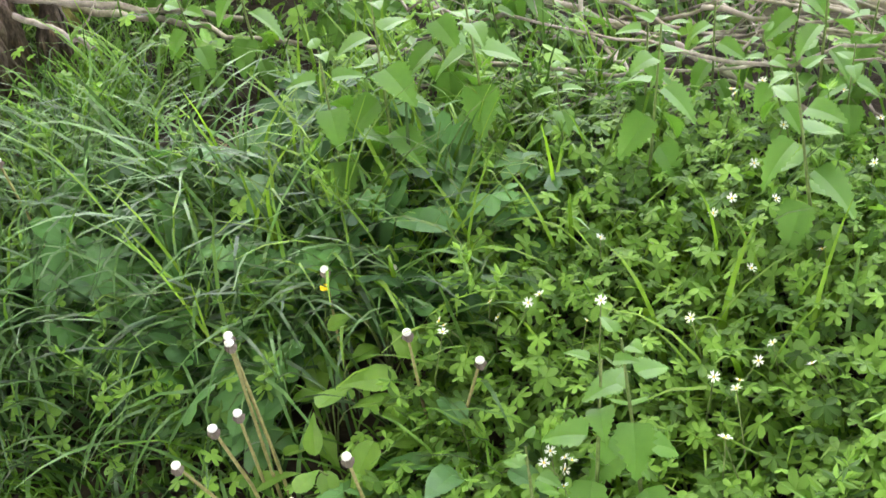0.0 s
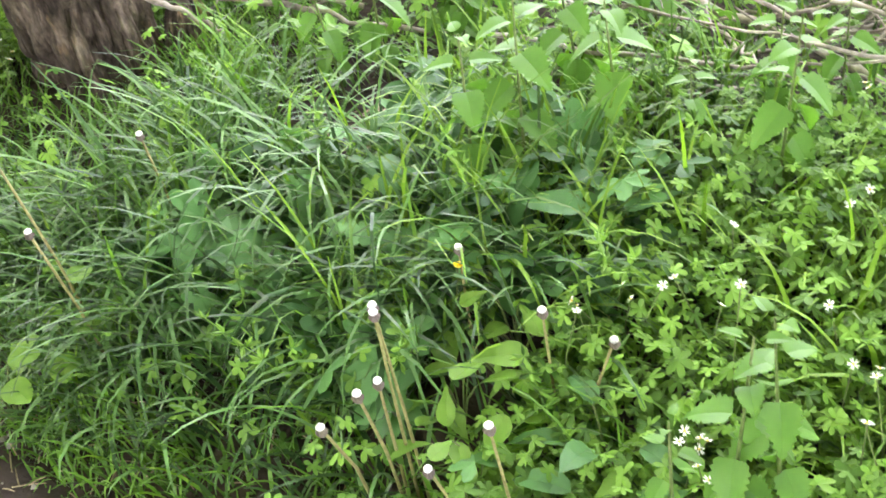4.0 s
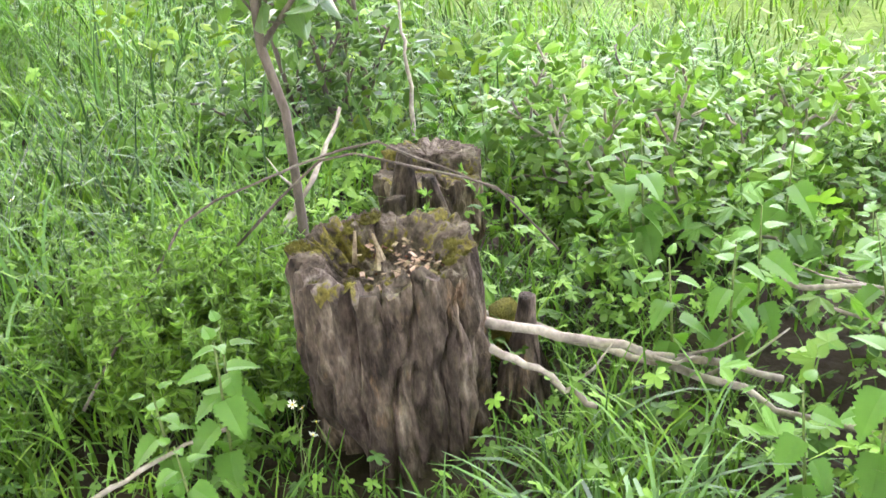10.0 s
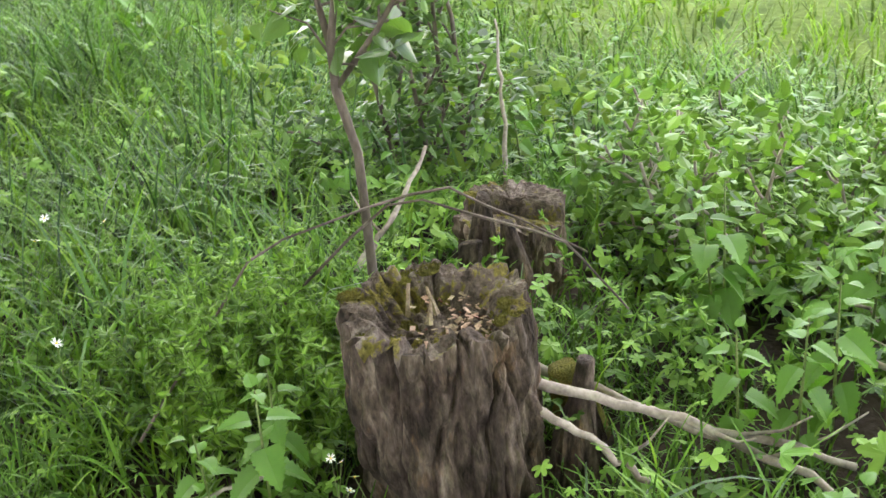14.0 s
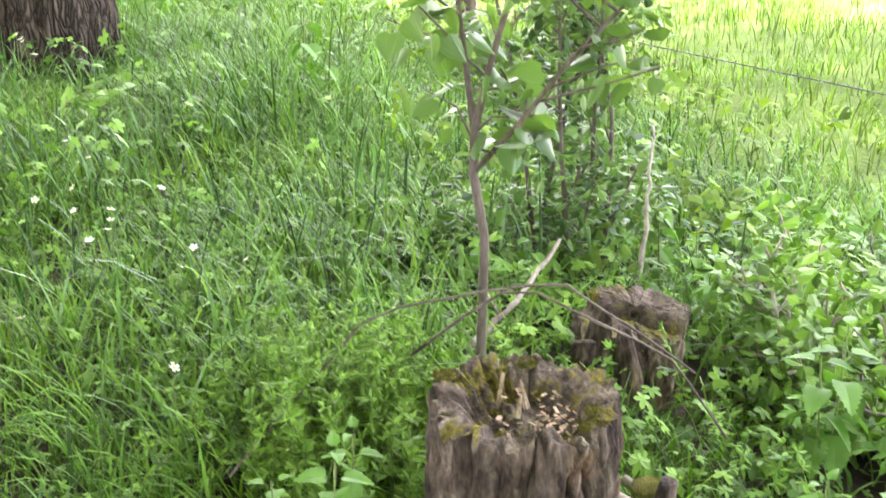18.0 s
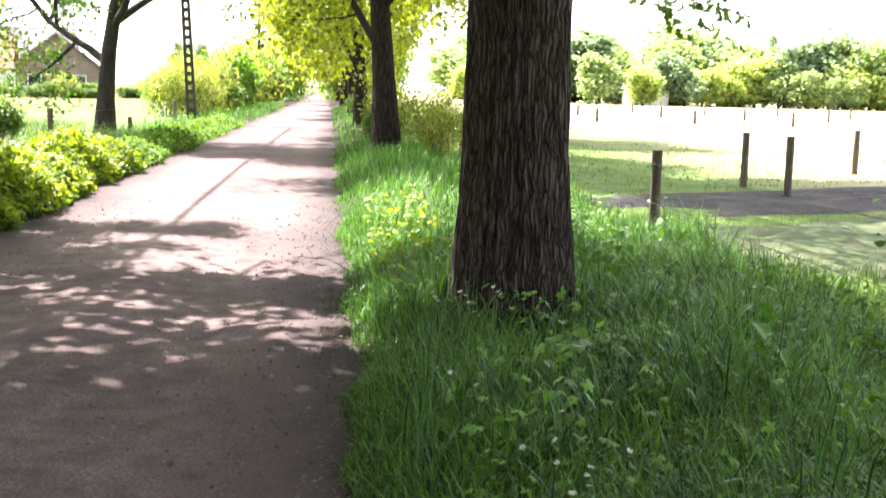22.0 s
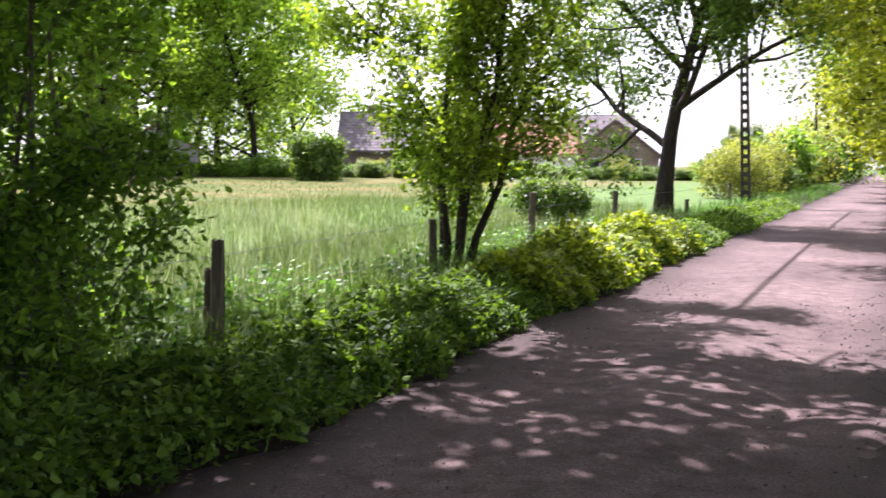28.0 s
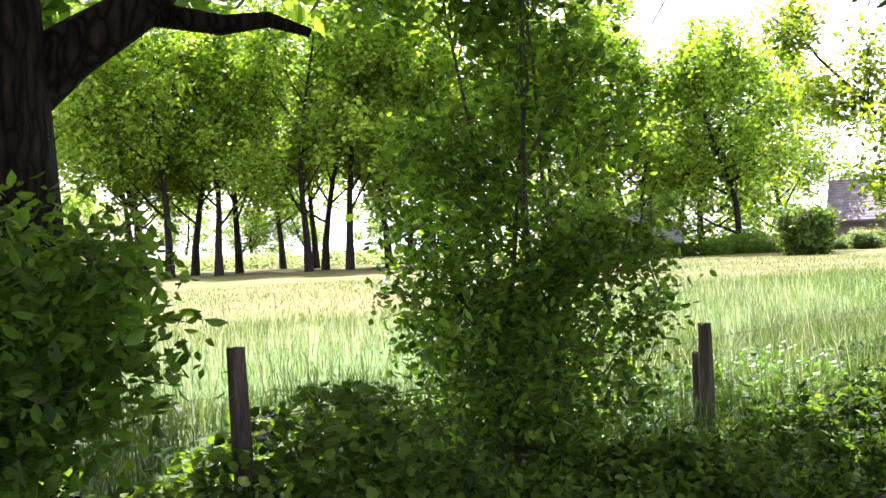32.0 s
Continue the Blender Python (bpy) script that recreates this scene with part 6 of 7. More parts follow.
def flower(x, y, z, seed, petal=PETAL, size=0.013, label="small white stitchwort flower with cleft petals", name="white_flower", group="white flowers"):
    rng = random.Random(seed)
    z0 = gz(x, y)
    ob = thing(name, pose(x, y, z0), label, "flower", group)
    ox, oy = rng.uniform(-0.05, 0.05), rng.uniform(-0.05, 0.05)
    tube_ob("stem", [(ox, oy, 0), (ox * 0.6, oy * 0.6, (z - z0) * 0.6), (0, 0, z - z0)], [0.0012, 0.001, 0.0009], STEM, ob, "", 4)
    top = pose(0, 0, z - z0, rng.uniform(-40, 40), rng.uniform(-40, 40), rng.uniform(0, 360))
    for k in range(5):
        place("petal", petal, ob, scaled(top @ pose(0, 0, 0, 12, 0, 72 * k), size))
    bm = bmesh.new()
    bmesh.ops.create_icosphere(bm, subdivisions=1, radius=size * 0.2, matrix=top @ Matrix.Translation((0, 0, size * 0.12)))
    part("flower_centre", bm, PETAL_YELLOW, ob, "yellow centre")
    return ob


# the dandelions' stalks rise from two rosettes
for i, (hx, hy, hz, bx, by) in enumerate(((0.625, 1.587, 0.346, 0.60, 1.56), (0.536, 1.546, 0.30, 0.585, 1.57), (0.489, 1.573, 0.269, 0.56, 1.60), (0.591, 1.571, 0.263, 0.595, 1.575), (0.63, 1.592, 0.352, 0.61, 1.55),
                                          (0.585, 1.382, 0.287, 0.60, 1.38), (0.555, 1.472, 0.189, 0.585, 1.45), (0.824, 1.366, 0.239, 0.78, 1.40), (0.845, 1.637, 0.283, 0.80, 1.60), (0.929, 1.588, 0.24, 0.90, 1.56), (0.80, 1.46, 0.27, 0.79, 1.45),
                                          (0.546, 2.314, 0.44, 0.56, 2.25), (0.506, 2.205, 0.345, 0.53, 2.18), (0.78, 2.277, 0.348, 0.77, 2.23))):
    seed_stalk(bx, by, hx, hy, hz, 300 + i)
flower(0.948, 1.662, 0.25, 1, YPETAL, 0.011, "small yellow buttercup flower in the grass", "buttercup", "buttercups")
flower(1.03, 1.70, 0.27, 2, YPETAL, 0.011, "small yellow buttercup flower in the grass", "buttercup", "buttercups")
flower(0.83, 1.63, 0.262, 3, YPETAL, 0.008, "small yellow buttercup flower in the grass", "buttercup", "buttercups")
spots = [(0.85, 1.44, 0.22), (0.835, 1.43, 0.225), (0.86, 1.455, 0.215), (0.917, 1.41, 0.22), (0.905, 1.39, 0.21), (0.919, 1.348, 0.24), (0.935, 1.34, 0.245), (0.76, 1.21, 0.15), (0.77, 1.235, 0.16), (0.74, 1.20, 0.145),
         (0.97, 1.143, 0.25), (0.909, 1.058, 0.22), (0.727, 1.057, 0.15), (1.19, 1.095, 0.25), (1.23, 1.14, 0.26), (1.16, 1.05, 0.25), (1.30, 1.2, 0.26), (1.10, 1.12, 0.24), (1.0, 1.05, 0.22), (1.08, 1.33, 0.24),
         (0.887, 2.893, 0.33), (0.875, 2.90, 0.34), (0.90, 2.885, 0.30), (0.88, 2.87, 0.295), (0.72, 3.6, 0.33), (1.02, 4.1, 0.33), (0.75, 4.4, 0.36), (0.78, 4.5, 0.38), (0.7, 4.6, 0.36), (0.62, 4.75, 0.36), (1.45, 1.3, 0.28), (1.36, 1.05, 0.26), (1.52, 1.15, 0.27)]
rf = random.Random(77)
spots += [(0.74 + rf.gauss(0, 0.025), 1.18 + rf.gauss(0, 0.025), 0.17) for _ in range(5)] + [(0.89 + rf.gauss(0, 0.03), 1.04 + rf.gauss(0, 0.03), 0.22) for _ in range(4)]
spots += [(rf.uniform(0.85, 1.55), rf.uniform(0.85, 1.3), rf.uniform(0.22, 0.3)) for _ in range(22)] + [(rf.uniform(0.45, 1.0), rf.uniform(4.0, 6.0), rf.uniform(0.3, 0.38)) for _ in range(14)]
for i, (x, y, z) in enumerate(spots):
    flower(x, y, z + 0.03, 20 + i, PETAL, 0.0078 if y < 3 else 0.013)

for i, (x, y, s) in enumerate(((0.72, 1.57, 0.075), (0.79, 1.53, 0.066), (0.67, 1.50, 0.062), (0.63, 1.31, 0.055), (0.86, 1.57, 0.06), (0.59, 1.45, 0.066))):
    broadleaf(x, y, s, 40 + i, OBLONG_LEAF, "rosette of oblong light-green leaves in the grass", 50, 7)
for i, (x, y, s) in enumerate(((0.47, 2.96, 0.06), (0.50, 2.25, 0.055), (0.38, 2.27, 0.06), (0.44, 2.86, 0.06), (0.50, 3.08, 0.055), (0.62, 2.3, 0.05), (1.12, 6.55, 0.11), (1.25, 6.50, 0.12), (1.35, 6.62, 0.11), (1.18, 6.7, 0.1), (1.4, 6.8, 0.11))):
    broadleaf(x, y, s, 60 + i, up=35)
for i, (x, y, s) in enumerate(((0.66, 1.27, 0.09), (0.75, 1.34, 0.085), (1.02, 1.50, 0.10))):
    broadleaf(x, y, s, 80 + i, DARK_BROAD_LEAF, "dark dock-like rosette in the grass", 60, 5)

rn = random.Random(31)
net = [(0.70, 1.15, 0.40), (0.76, 1.10, 0.40), (0.66, 1.19, 0.28), (0.80, 2.99, 0.33), (0.74, 3.05, 0.28), (0.86, 3.06, 0.28), (0.71, 2.95, 0.25), (1.50, 2.56, 0.30), (1.44, 2.62, 0.27), (1.60, 2.56, 0.33), (1.11, 1.72, 0.38), (1.05, 1.78, 0.34), (1.32, 2.22, 0.36), (1.25, 2.28, 0.28), (1.22, 1.6, 0.36), (1.35, 1.75, 0.34)]
for k in range(46):
    net.append((rn.uniform(1.45, 2.7), rn.uniform(1.9, 4.0), rn.uniform(0.18, 0.36)))
for k in range(9):
    net.append((rn.uniform(1.4, 1.8), rn.uniform(0.9, 2.0), rn.uniform(0.2, 0.28)))
for k in range(16):
    net.append((rn.uniform(0.95, 2.2), rn.uniform(0.5, 1.9), rn.uniform(0.2, 0.36)))
for k in range(14):
    net.append((rn.uniform(1.7, 3.0), rn.uniform(5.6, 12.0), rn.uniform(0.3, 0.55)))


def bramble_gap(x, y):
    """True outside the open strip before the rear stump."""
    k = min(1.0, max(0.0, ((x - 1.30) * 0.42 + (y - 2.80) * 0.67) / 0.6253))
    return math.hypot(x - 1.30 - 0.42 * k, y - 2.80 - 0.67 * k) > 0.24


protos = [nettle(x, y, h, 500 + i, 0.72 if i < 3 else 1.0) for i, (x, y, h) in enumerate(net[:16])]
for i, (x, y, h) in enumerate(net[16:]):
    if (x < 2.6 and 1.9 < y < 4.0 and not bramble_gap(x, y)) or ((x - 1.1) ** 2 + (y - 2.93) ** 2) < 0.06:
        continue
    src = protos[(7, 9, 12, 10, 0)[i % 5]]
    o = copy_thing(src, pose(x, y, gz(x, y), rn.uniform(-8, 8), rn.uniform(-8, 8), rn.uniform(0, 360)))
    s = h / 0.34
    o.scale = (s, s, s)


def flat_leaf_soup(P, size, outline, rng, tilt=0.45, vary=0.35):
    """Many flat lobed leaves facing up, each a fan of its outline."""
    O = np.array(outline, float)
    n, k = len(P), len(O)
    sc = size * rng.uniform(1 - vary, 1 + vary, n)
    az = rng.uniform(0, 2 * np.pi, n)
    tx, ty = rng.normal(0, tilt, n), rng.normal(0, tilt, n)
    X = O[None, :, 0] * np.cos(az)[:, None] - O[None, :, 1] * np.sin(az)[:, None]
    Y = O[None, :, 0] * np.sin(az)[:, None] + O[None, :, 1] * np.cos(az)[:, None]
    R = np.hypot(X, Y)
    Z = tx[:, None] * X + ty[:, None] * Y - 0.25 * R * R
    V = P[:, None, :] + sc[:, None, None] * np.stack([X, Y, Z], -1)
    faces = []
    base = np.arange(n) * k
    for j in range(1, k - 1):
        faces.append(np.stack([base, base + j, base + j + 1], 1))
    return V.reshape(-1, 3), np.concatenate(faces)


def lobes(count, deep, notch=0.55):
    """An outline with lobes, beginning at the leaf's centre."""
    out = [(0, 0)]
    for i in range(count * 4 + 1):
        a = math.radians(-150 + 300 * i / (count * 4)) + math.pi / 2
        r = 1.0 if i % 4 == 2 else (0.86 if i % 2 else 1 - deep)
        out.append((r * math.cos(a), r * math.sin(a)))
    return out


def three_leaved():
    """A bramble leaf: three pointed leaflets round the stalk."""
    out = [(0, 0)]
    for a in (-62, 0, 62):
        for r, da in ((0.22, -30), (0.36, -25), (0.44, -31), (0.56, -20), (0.66, -22), (0.76, -11), (0.86, -10), (1.0, 0), (0.86, 10), (0.76, 11), (0.66, 22), (0.56, 20), (0.44, 31), (0.36, 25), (0.22, 30)):
            t = radians(90 + a + da)
            k = 1.0 if a == 0 else 0.86
            out.append((k * r * math.cos(t), k * r * math.sin(t)))
    return out


rc = np.random.default_rng(77)


def bramble_ground(x, y):
    """Round the stumps, but clear of the gap between them and of the sapling's foot."""
    k = np.clip(((x - 1.30) * 0.42 + (y - 2.80) * 0.67) / (0.42 ** 2 + 0.67 ** 2), 0, 1)
    gap = np.hypot(x - 1.30 - 0.42 * k, y - 2.80 - 0.67 * k)
    patchy = np.sin(7.1 * x + 3.3 * y) * np.sin(6.3 * y - 4.1 * x) > -0.35
    return off_stumps(x, y) & (gap > 0.24) & ((x > 1.5) | (y < 2.75)) & patchy


def herb_carpet(name, label, n, x0, x1, y0, y1, low, high, size, outline, mat, keep=None):
    xy = scatter(n, x0, x1, y0, y1, rc, keep or off_stumps)
    z = ground_z(xy[:, 0], xy[:, 1]) + rc.uniform(low, high, len(xy))
    V, F = flat_leaf_soup(np.concatenate([xy, z[:, None]], 1), size, outline, rc)
    tagged(raw(name, V, F, mat), label, "herbs", kind="stuff")


herb_carpet("herb_carpet", "carpet of small light-green lobed herb leaves", 7500, 0.5, 1.5, 0.5, 1.5, 0.0, 0.12, 0.0155, lobes(5, 0.6), HERB, on_verge)
herb_carpet("low_herbs", "low mixed lobed herb leaves under the grass", 3200, 0.45, 2.2, 0.6, 5.0, 0.0, 0.14, 0.017, lobes(5, 0.5), HERB, lambda x, y: on_verge(x, y) & (((x - 1.1) ** 2 + (y - 2.93) ** 2) > 0.03) & (((x - 1.15) ** 2 + (y - 2.18) ** 2) > 0.02))
herb_carpet("lobed_herbs", "bluish-green deeply lobed buttercup leaves", 480, 0.62, 1.25, 1.45, 2.25, 0.04, 0.14, 0.042, lobes(5, 0.45), LOBED)
herb_carpet("bramble_leaves", "light-green bramble and herb leaves around the stumps", 1300, 1.25, 3.0, 1.6, 4.6, 0.02, 0.16, 0.022, lobes(5, 0.42), HERB)
herb_carpet("bramble_sprays", "three-leaved bramble leaves round the stumps", 900, 1.3, 2.9, 1.9, 4.3, 0.04, 0.22, 0.044, three_leaved(), NETTLE, bramble_ground)
herb_carpet("bramble_shoots", "fresh light-green bramble leaves round the stumps", 240, 1.4, 2.7, 2.1, 3.9, 0.10, 0.26, 0.038, three_leaved(), BROAD, bramble_ground)
herb_carpet("verge_herbs", "mixed herb leaves in the verge grass", 2600, 0.5, 3.2, 4.8, 14.0, 0.05, 0.30, 0.025, lobes(5, 0.4), HERB, lambda x, y: on_verge(x, y) & (np.sin(1.9 * x + 1.1 * y) * np.sin(1.7 * y - x) > -0.15))
herb_carpet("fence_nettles", "dark nettle and dock leaves along the paddock fence", 3600, 1.9, 3.6, 3.9, 9.5, 0.02, 0.30, 0.024, lobes(3, 0.25), BRAMBLE, lambda x, y: np.sin(2.3 * x + 0.9 * y) > -0.6)
herb_carpet("yellow_herbs", "yellow-green herbs beside the oak's foot", 380, 0.35, 1.0, 8.0, 13.0, 0.08, 0.36, 0.03, lobes(5, 0.4), LIME_LEAF)


def cleavers(name, label, spots_xy, h0, h1, mat):
    soup = Soup()
    for x, y in spots_xy:
        if not off_stumps(np.array([x]), np.array([y]))[0]:
            continue
        h = rc.uniform(h0, h1)
        lx, ly = rc.normal(0, 0.05, 2)
        z0 = gz(x, y)
        V, F = tube([(x, y, z0), (x + lx * 0.5, y + ly * 0.5, z0 + h * 0.5), (x + lx, y + ly, z0 + h)], [0.0012, 0.001, 0.0007], 3)
        soup.add(V, F)
        for k in range(6):
            t = 0.3 + 0.7 * k / 5
            P = np.repeat([(x + lx * t, y + ly * t, z0 + h * t)], 8, 0)
            V, F = leaf_cloud(P, 0.030 * (1.15 - 0.5 * t), rc, "narrow", -0.15, 0.2)
            soup.add(V, F)
    tagged(soup_ob(name, soup, mat), label, "herbs", kind="stuff")


cl = [(0.72, 1.385), (0.70, 1.40), (0.80, 1.28), (0.95, 1.2), (0.78, 1.17)] + [(rc.uniform(0.6, 1.5), rc.uniform(0.7, 2.4)) for _ in range(60)] + [(rc.uniform(1.4, 2.6), rc.uniform(1.9, 3.8)) for _ in range(110)]
cleavers("cleavers", "cleavers with whorls of narrow green leaves", cl, 0.10, 0.24, HERB)
cleavers("bedstraw", "feathery pale-green bedstraw beside the stump", [(rc.normal(0.98, 0.11), rc.normal(3.36, 0.16)) for _ in range(230)], 0.14, 0.30, BROAD)
P = np.array([(1.19 + rc.normal(0, 0.018), 3.54 + rc.normal(0, 0.018), 0.25 + rc.uniform(0, 0.09)) for _ in range(40)])
V, F = leaf_cloud(P, 0.03, rc, "oval")
tagged(raw("yellow_shoot", V, F, YELLOW_LEAF), "bright yellow-green young shoot in the grass", "plant")

soup = Soup()
for k in range(150):
    x, y = 1.12 + rc.normal(0, 0.07), 2.12 + rc.normal(0, 0.07)
    a, L = rc.uniform(0, 6.28), rc.uniform(0.015, 0.05)
    p = np.array([x, y, gz(x, y) + 0.006])
    d = np.array([math.cos(a), math.sin(a), rc.normal(0, 0.15)]) * L
    V, F = tube([p, p + d * 0.5 + np.array([0, 0, 0.003]), p + d], [0.0016, 0.0018, 0.001], 3)
    soup.add(V, F)
tagged(soup_ob("dry_litter", soup, LITTER), "dry stalks and litter on a bare patch of soil", "litter", kind="stuff")

# straw, twigs and pebbles on the lane's edges
soup, stones = Soup(), Soup()
for k in range(1500):
    y = rc.uniform(0.6, 14) if k % 2 else rc.uniform(0.6, 4)
    x = float(edge_right(y)) + rc.normal(-0.08, 0.13)
    if rc.random() < 0.45:
        y = rc.uniform(3, 30)
        x = float(edge_left(y)) + abs(rc.normal(0.0, 0.25))
    z = max(0.006, gz(x, y) + 0.008)
    a, L = rc.uniform(0, 6.28), rc.uniform(0.012, 0.06)
    d = np.array([math.cos(a), math.sin(a), rc.normal(0, 0.12)]) * L
    V, F = tube([np.array([x, y, z]), np.array([x, y, z + 0.002]) + d * 0.5, np.array([x, y, z]) + d], [0.0014, 0.0016, 0.001], 3)
    soup.add(V, F)
tagged(soup_ob("straw_litter", soup, LITTER), "dry straw and twig litter along the lane's edge", "litter", kind="stuff")
for k in range(3000):
    y = rc.uniform(0.6, 16)
    x = rc.uniform(-3.2, float(edge_right(y)) + 0.05) if rc.random() < 0.6 else float(edge_right(y)) - abs(rc.normal(0, 0.25))
    s = rc.uniform(0.003, 0.013) * (1.6 if rc.random() < 0.08 else 1)
    B = np.array([(1, 0, 0), (0, 1, 0), (-1, 0, 0), (0, -1, 0), (0.2, 0.1, 0.7), (0.1, -0.2, -0.6)]) * s * rc.uniform(0.7, 1.3, 3) + np.array([x, y, max(0.004, gz(x, y) + 0.033) if x > 0.1 else 0.004])
    stones.add(B, [(0, 1, 4), (1, 2, 4), (2, 3, 4), (3, 0, 4), (1, 0, 5), (2, 1, 5), (3, 2, 5), (0, 3, 5)])
tagged(soup_ob("gravel", stones, STONE), "small loose pebbles on the earth lane", "gravel", kind="stuff")
lit = np.stack([rc.uniform(-3.2, 0.1, 320), rc.uniform(3.5, 30, 320), np.full(320, 0.016)], 1)
V, F = leaf_cloud(lit, 0.034, rc, "oval", 0.0, 0.6)
V[:, 2] = 0.012 + np.abs(V[:, 2] - 0.016) * 0.25
tagged(raw("fallen_leaves", V, F, LITTER), "scattered dry fallen leaves on the lane", "leaves", kind="stuff")

# ---------------------------------------------------------------- left verge: leafy bank, lime thicket, oak
def bank_leaves(name, label, n, y0, y1, top, width, size, mat, shift=0.0):
    y = rc.uniform(y0, y1, n)
    e = edge_left(y) - shift
    u = rc.beta(1.3, 1.4, n)
    prof = np.sin(np.pi * np.clip(u * 0.9 + 0.06, 0, 1)) ** 0.6 * (0.75 + 0.35 * np.sin(2.3 * y) * np.sin(0.9 * y + 1))
    x = e + 0.05 - width * u
    z = ground_z(x, y) + prof * top * rc.uniform(0.25, 1.0, n)
    V, F = leaf_cloud(np.stack([x, y, z], 1), size, rc, "broad", 0.15)
    tagged(raw(name, V, F, mat), label, "undergrowth", kind="stuff")


bank_leaves("leafy_bank", "dark leafy bramble and nettle bank along the lane", 56000, -4.0, 13.5, 0.40, 1.4, 0.055, BRAMBLE)
bank_leaves("leafy_bank_far", "green leafy bank further along the lane", 18000, 14, 44, 0.42, 1.4, 0.08, BRAMBLE)
bank_leaves("lime_thicket", "sunlit lime-green leafy thicket beside the lane", 17000, 12.2, 20.6, 0.72, 1.3, 0.075, LIME_LEAF, 0.0)
bank_leaves("field_herbs", "mixed tall herbs along the field fence", 5000, 2, 24, 0.5, 1.6, 0.06, HERB, 1.5)

bank_leaves("tall_nettles", "tall shaded nettles and brambles along the field fence", 15000, 0.6, 5.0, 0.80, 2.0, 0.06, BRAMBLE, 0.35)

herb_carpet("back_herbs", "low mixed herb leaves along the lane's verge", 3500, 0.25, 3.2, -5.0, 0.6, 0.0, 0.16, 0.032, lobes(5, 0.5), HERB, on_verge)

# upright leafy stalks standing out of the bank
soup = Soup()
for k in range(650):
    y = rc.uniform(2.0, 22.0)
    x = float(edge_left(y)) - 0.1 - 1.1 * rc.beta(1.1, 1.2)
    h = rc.uniform(0.22, 0.46)
    base = np.array([x, y, gz(x, y)])
    tip = base + np.array([rc.normal(0, 0.09), rc.normal(0, 0.09), h])
    V, F = tube([base, (base + tip) / 2 + rc.normal(0, 0.01, 3), tip], [0.004, 0.003, 0.0015], 3)
    soup.add(V, F)
    lv = 7
    c = base + (tip - base) * np.repeat(np.linspace(0.3, 1.0, lv), 4)[:, None] + rc.normal(0, 0.012, (lv * 4, 3))
    V, F = leaf_cloud(c, 0.075 * rc.uniform(0.7, 1.2), rc, "narrow", 0.25)
    soup.add(V, F)
tagged(soup_ob("bank_stalks", soup, BRAMBLE), "upright nettle-like stalks rising from the leafy bank", "undergrowth", kind="stuff")


def open_crown(P):
    """High clear crown: close over the near lane, ragged with gaps elsewhere."""
    x, y, z = P.T
    # leaves are kept by where their shadow lands on the ground
    along, across = y - 0.53 * z, x + 0.5 * z
    gaps = np.sin(2.1 * x + 1.3 * y + 0.7 * z) * np.sin(1.7 * y - 1.1 * z + 2.0) + 0.5 * np.sin(3.7 * x - 2.9 * y)
    core = (across > 1.2) & (across < 7.4) & (along < 3.4)
    side = (across < 1.4) | (across > 7.4)
    return (z > 3.0 + 0.10 * np.maximum(y, 0)) & (core | ((along < 5.6) & (gaps > np.where(across < 0.3, -0.5, np.where(side, 0.3, -0.15)))))


# limbs above view, added to throw shade on lane, verge and field
SHADE_REACH = (((0.1, 0.2, 4.0), (0.05, 0.95, 0.42), 9.5), ((0.1, 0.2, 4.3), (0.45, 0.85, 0.38), 8.5), ((0.0, 0.2, 4.8), (-0.3, 0.9, 0.5), 9.0), ((0.2, 0.1, 4.2), (0.8, 0.6, 0.36), 5.0), ((0.1, 0.1, 4.5), (0.1, 0.7, 0.5), 5.0), ((0.2, 0.1, 4.8), (0.5, 0.6, 0.5), 5.0), ((0.0, 0.1, 5.5), (-0.1, 0.6, 0.75), 5.0), ((0.1, 0.1, 4.9), (0.25, 0.7, 0.4), 6.0), ((0.2, 0.1, 4.2), (0.75, 0.55, 0.2), 3.0), ((0.2, 0.1, 5.0), (0.5, 0.7, 0.4), 3.2), ((0.2, 0.1, 5.8), (0.6, 0.5, 0.5), 3.0), ((0.1, 0.1, 6.4), (0.3, 0.8, 0.4), 3.4), ((0.2, 0.0, 5.2), (0.9, 0.3, 0.35), 3.2),
         ((0.1, 0.1, 5.6), (0.35, 0.9, 0.75), 8.0), ((0.1, 0.1, 5.8), (-0.05, 0.9, 0.85), 8.5), ((0.1, 0.1, 5.4), (0.7, 0.7, 0.7), 7.0), ((-0.1, 0.1, 4.0), (-0.7, 0.7, 0.2), 6.0), ((-0.1, 0.1, 4.3), (-0.85, 0.5, 0.22), 6.0))
left_oak = dict(LEFT_OAK, height=11.0, radius=0.34, split=(7, 8, 12), low=(0.15, 0.2, 0.30), leaf=0.20, per=20, spread=0.32, ratio=0.72, lift=0.0, wander=0.08, bark=BARK_SHADED, keep=open_crown, limb_floor=3.4,
                extra=tuple((p, w, q, 0.06, -0.01, 21, 0.27) for p, w, q in SHADE_REACH))
lo = make_tree("oak_tree", pose(-5.9, 3.3, 0.05) @ Matrix.Diagonal((1.22, 1.22, 1.22, 1)), left_oak, "old lane-side oak with a thick low bough over the verge", 35, "lane-side trees")
tube_ob("bough", [(0.02, 0.05, 1.45), (0.12, 0.20, 1.92), (0.25, 0.43, 2.14), (0.38, 0.68, 2.32), (0.50, 0.92, 2.62), (0.7, 1.2, 3.1)], [0.2, 0.155, 0.125, 0.10, 0.085, 0.06], BARK_SHADED, lo, "thick low bough", 16)
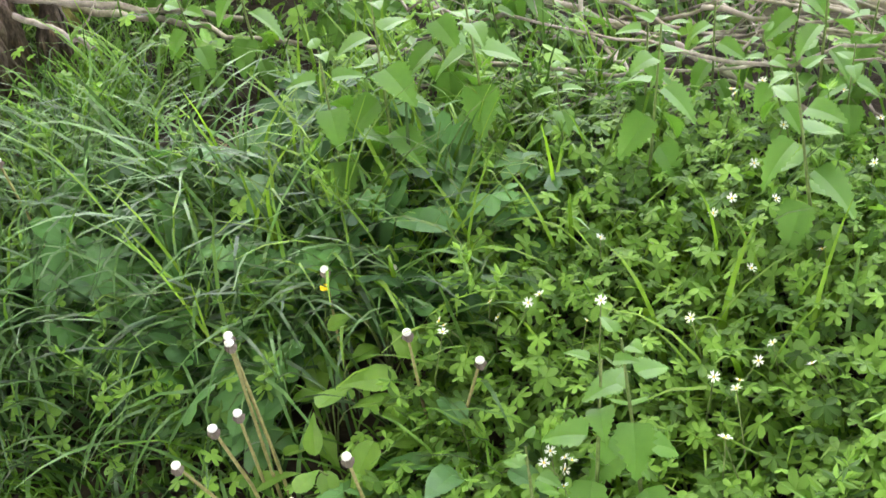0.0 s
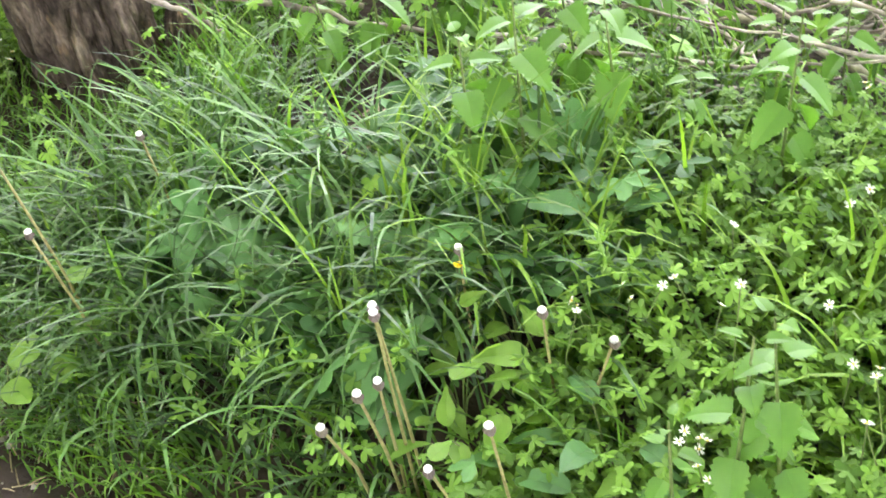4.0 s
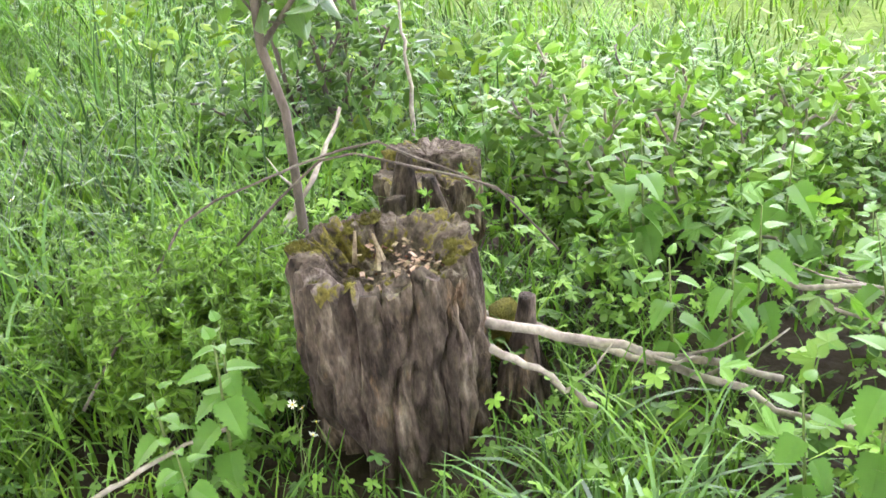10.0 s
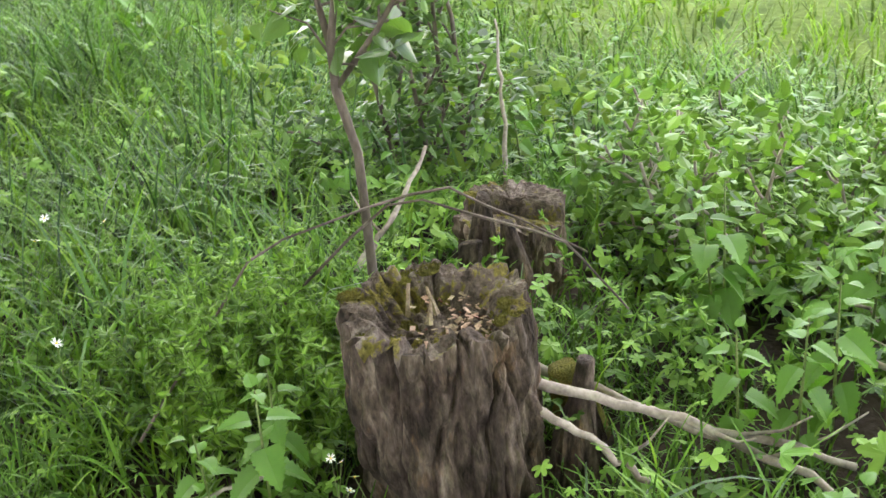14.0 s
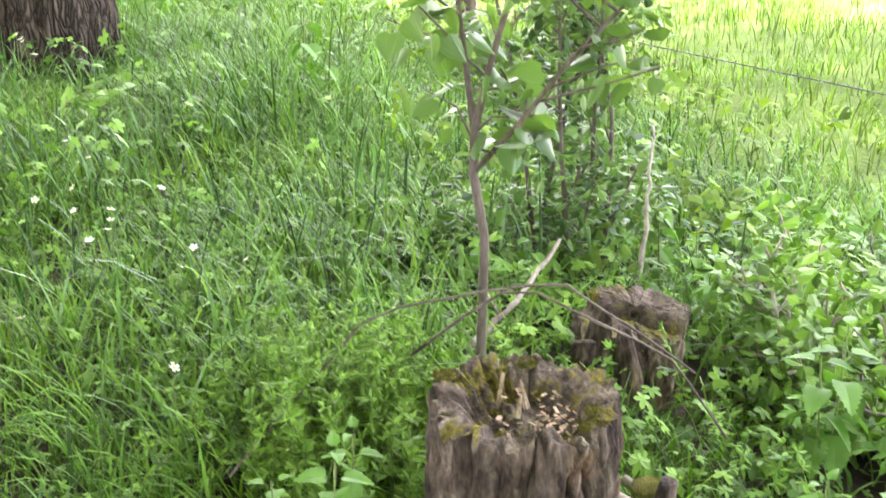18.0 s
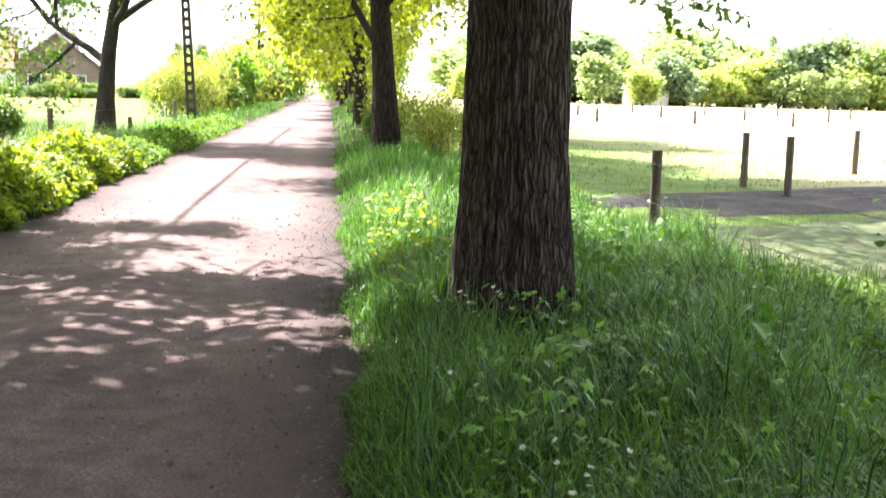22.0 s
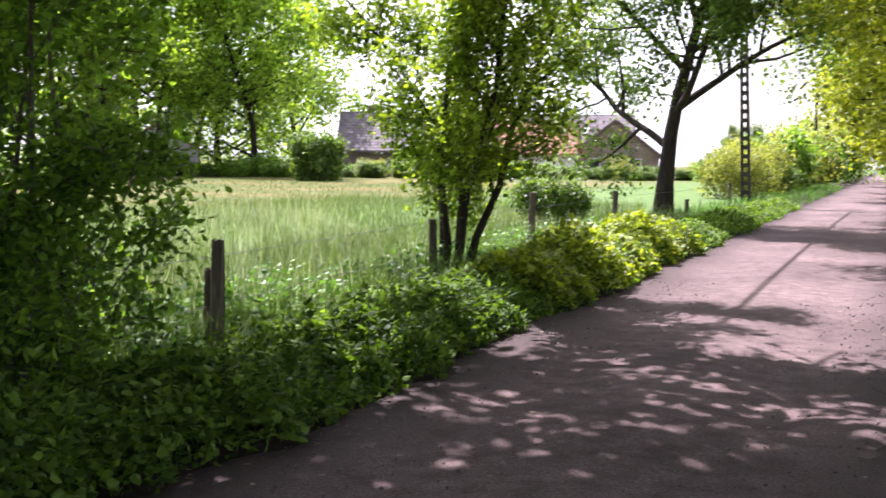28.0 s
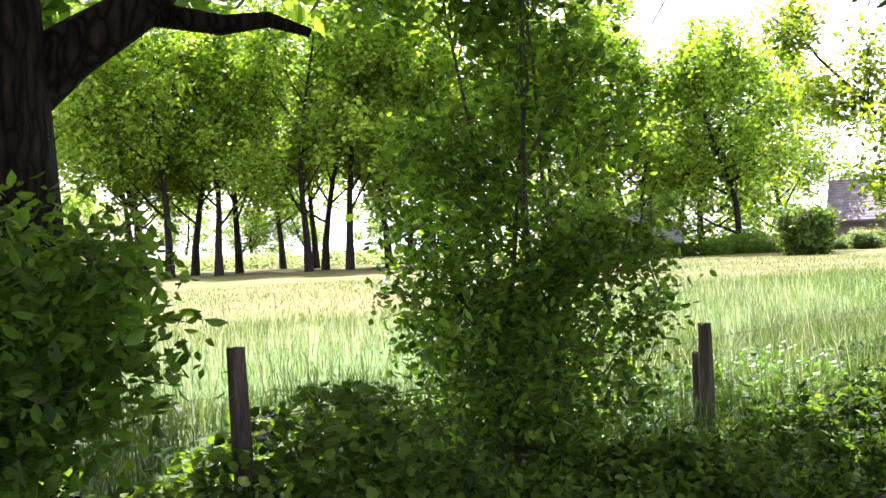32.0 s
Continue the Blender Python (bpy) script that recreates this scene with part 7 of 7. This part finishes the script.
tube_ob("bough", [(0.40, 0.72, 2.30), (0.56, 0.98, 2.25), (0.68, 1.14, 2.27), (0.78, 1.29, 2.21)], [0.055, 0.045, 0.035, 0.02], BARK_SHADED, lo, "short side bough", 12)
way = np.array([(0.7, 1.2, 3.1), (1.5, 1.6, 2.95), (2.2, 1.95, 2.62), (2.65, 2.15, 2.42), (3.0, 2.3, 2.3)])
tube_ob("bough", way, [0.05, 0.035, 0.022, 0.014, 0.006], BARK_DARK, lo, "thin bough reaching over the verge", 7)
rw = np.random.default_rng(63)
tips = []
for k in range(16):
    t = 1.6 + 2.35 * (k + rw.random()) / 16
    p = way[int(t)] + (way[min(4, int(t) + 1)] - way[int(t)]) * (t % 1)
    d = np.array([rw.normal(0.08, 0.16), rw.normal(0.02, 0.16), -rw.uniform(0.15, 0.42)])
    tube_ob("twig", [p, p + d * 0.5 + rw.normal(0, 0.02, 3), p + d], [0.006, 0.004, 0.002], BARK_DARK, lo, "", 5)
    tips += [p + d * w + rw.normal(0, 0.035, 3) for w in np.linspace(0.1, 1.1, 26)]
V, F = leaf_cloud(np.array(tips), 0.062, rw, "oak")
raw("leafy_spray", V, F, OAK, lo)
# unseen copies behind the camera, added to hold back sky light
for y in (-9.0, -21.0):
    copy_thing(lo, pose(-6.0, y, 0.05))
make_tree("tall_shrub", pose(-5.0, 2.6, 0.05) @ Matrix.Diagonal((1.1, 1.1, 1.12, 1)), dict(THICKET, height=1.85, stems=9, leaf=0.066, per=14, spread=0.11, stem_gap=0.15, stem_lean=0.35), "broad-leaved shrub below the old oak", 52, "lane-side shrubs", "shrub")
o = copy_thing(bush, pose(-7.0, 24.5, 0.05))
o.scale = (0.7, 0.7, 0.7)
branch([(0.25, 9.9, 0.05), (0.0, 9.85, 0.20), (-0.28, 9.8, 0.22)], 0.004, 0.002, "thin leafless sprig reaching over the lane", TWIG, 0.006, 44, 3)


# ---------------------------------------------------------------- a white van far down the lane
def van(x, y):
    ob = thing("van", pose(x, y, 0.02), "white van parked far down the lane", "van")
    bm = bmesh.new()
    bmesh.ops.create_cube(bm, size=1, matrix=Matrix.Translation((0, 0, 1.05)) @ Matrix.Diagonal((1.8, 4.4, 1.4, 1)))
    bmesh.ops.bevel(bm, geom=bm.edges[:], offset=0.15, segments=2)
    part("body", bm, WHITEWALL, ob)
    bm = bmesh.new()
    bmesh.ops.create_cube(bm, size=1, matrix=Matrix.Translation((0, -2.19, 1.4)) @ Matrix.Diagonal((1.45, 0.06, 0.5, 1)))
    part("windscreen", bm, GLASS, ob)
    for sx in (-0.75, 0.75):
        for sy in (-1.4, 1.4):
            bm = bmesh.new()
            bmesh.ops.create_cone(bm, cap_ends=True, segments=16, radius1=0.33, radius2=0.33, depth=0.2, matrix=pose(sx, sy, 0.33, 0, 90, 0))
            part("wheel", bm, BARK_DARK, ob)
        bm = bmesh.new()
        bmesh.ops.create_cube(bm, size=1, matrix=Matrix.Translation((sx * 0.85, -2.2, 0.85)) @ Matrix.Diagonal((0.25, 0.05, 0.2, 1)))
        part("headlight", bm, FRAMEWOOD, ob)


van(-1.6, 225)

# pale-leaved plant and small white flowers at the oak's foot
for i in range(6):
    broadleaf(1.15 + 0.16 * math.sin(i * 2.4), 6.5 + 0.14 * math.cos(i * 1.9), 0.085, 900 + i, None, "pale-leaved plant at the oak's foot", 35, 7)
for i in range(12):
    flower(0.68 + 0.2 * math.sin(i * 2.1), 6.65 + 0.3 * math.cos(i * 1.3), gz(0.68, 6.65) + 0.33 + 0.03 * (i % 3), 950 + i, PETAL, 0.016)

# trees and scrub closing the field behind the row
for i in range(16):
    o = copy_thing(row_c, pose(-185 + 6.2 * i, 68 + 5.6 * i + 5 * math.sin(i * 1.7), 0, 0, 0, 71 * i))
    o.scale = (1.3, 1.3, 0.9 + 0.2 * math.sin(i * 2.3))
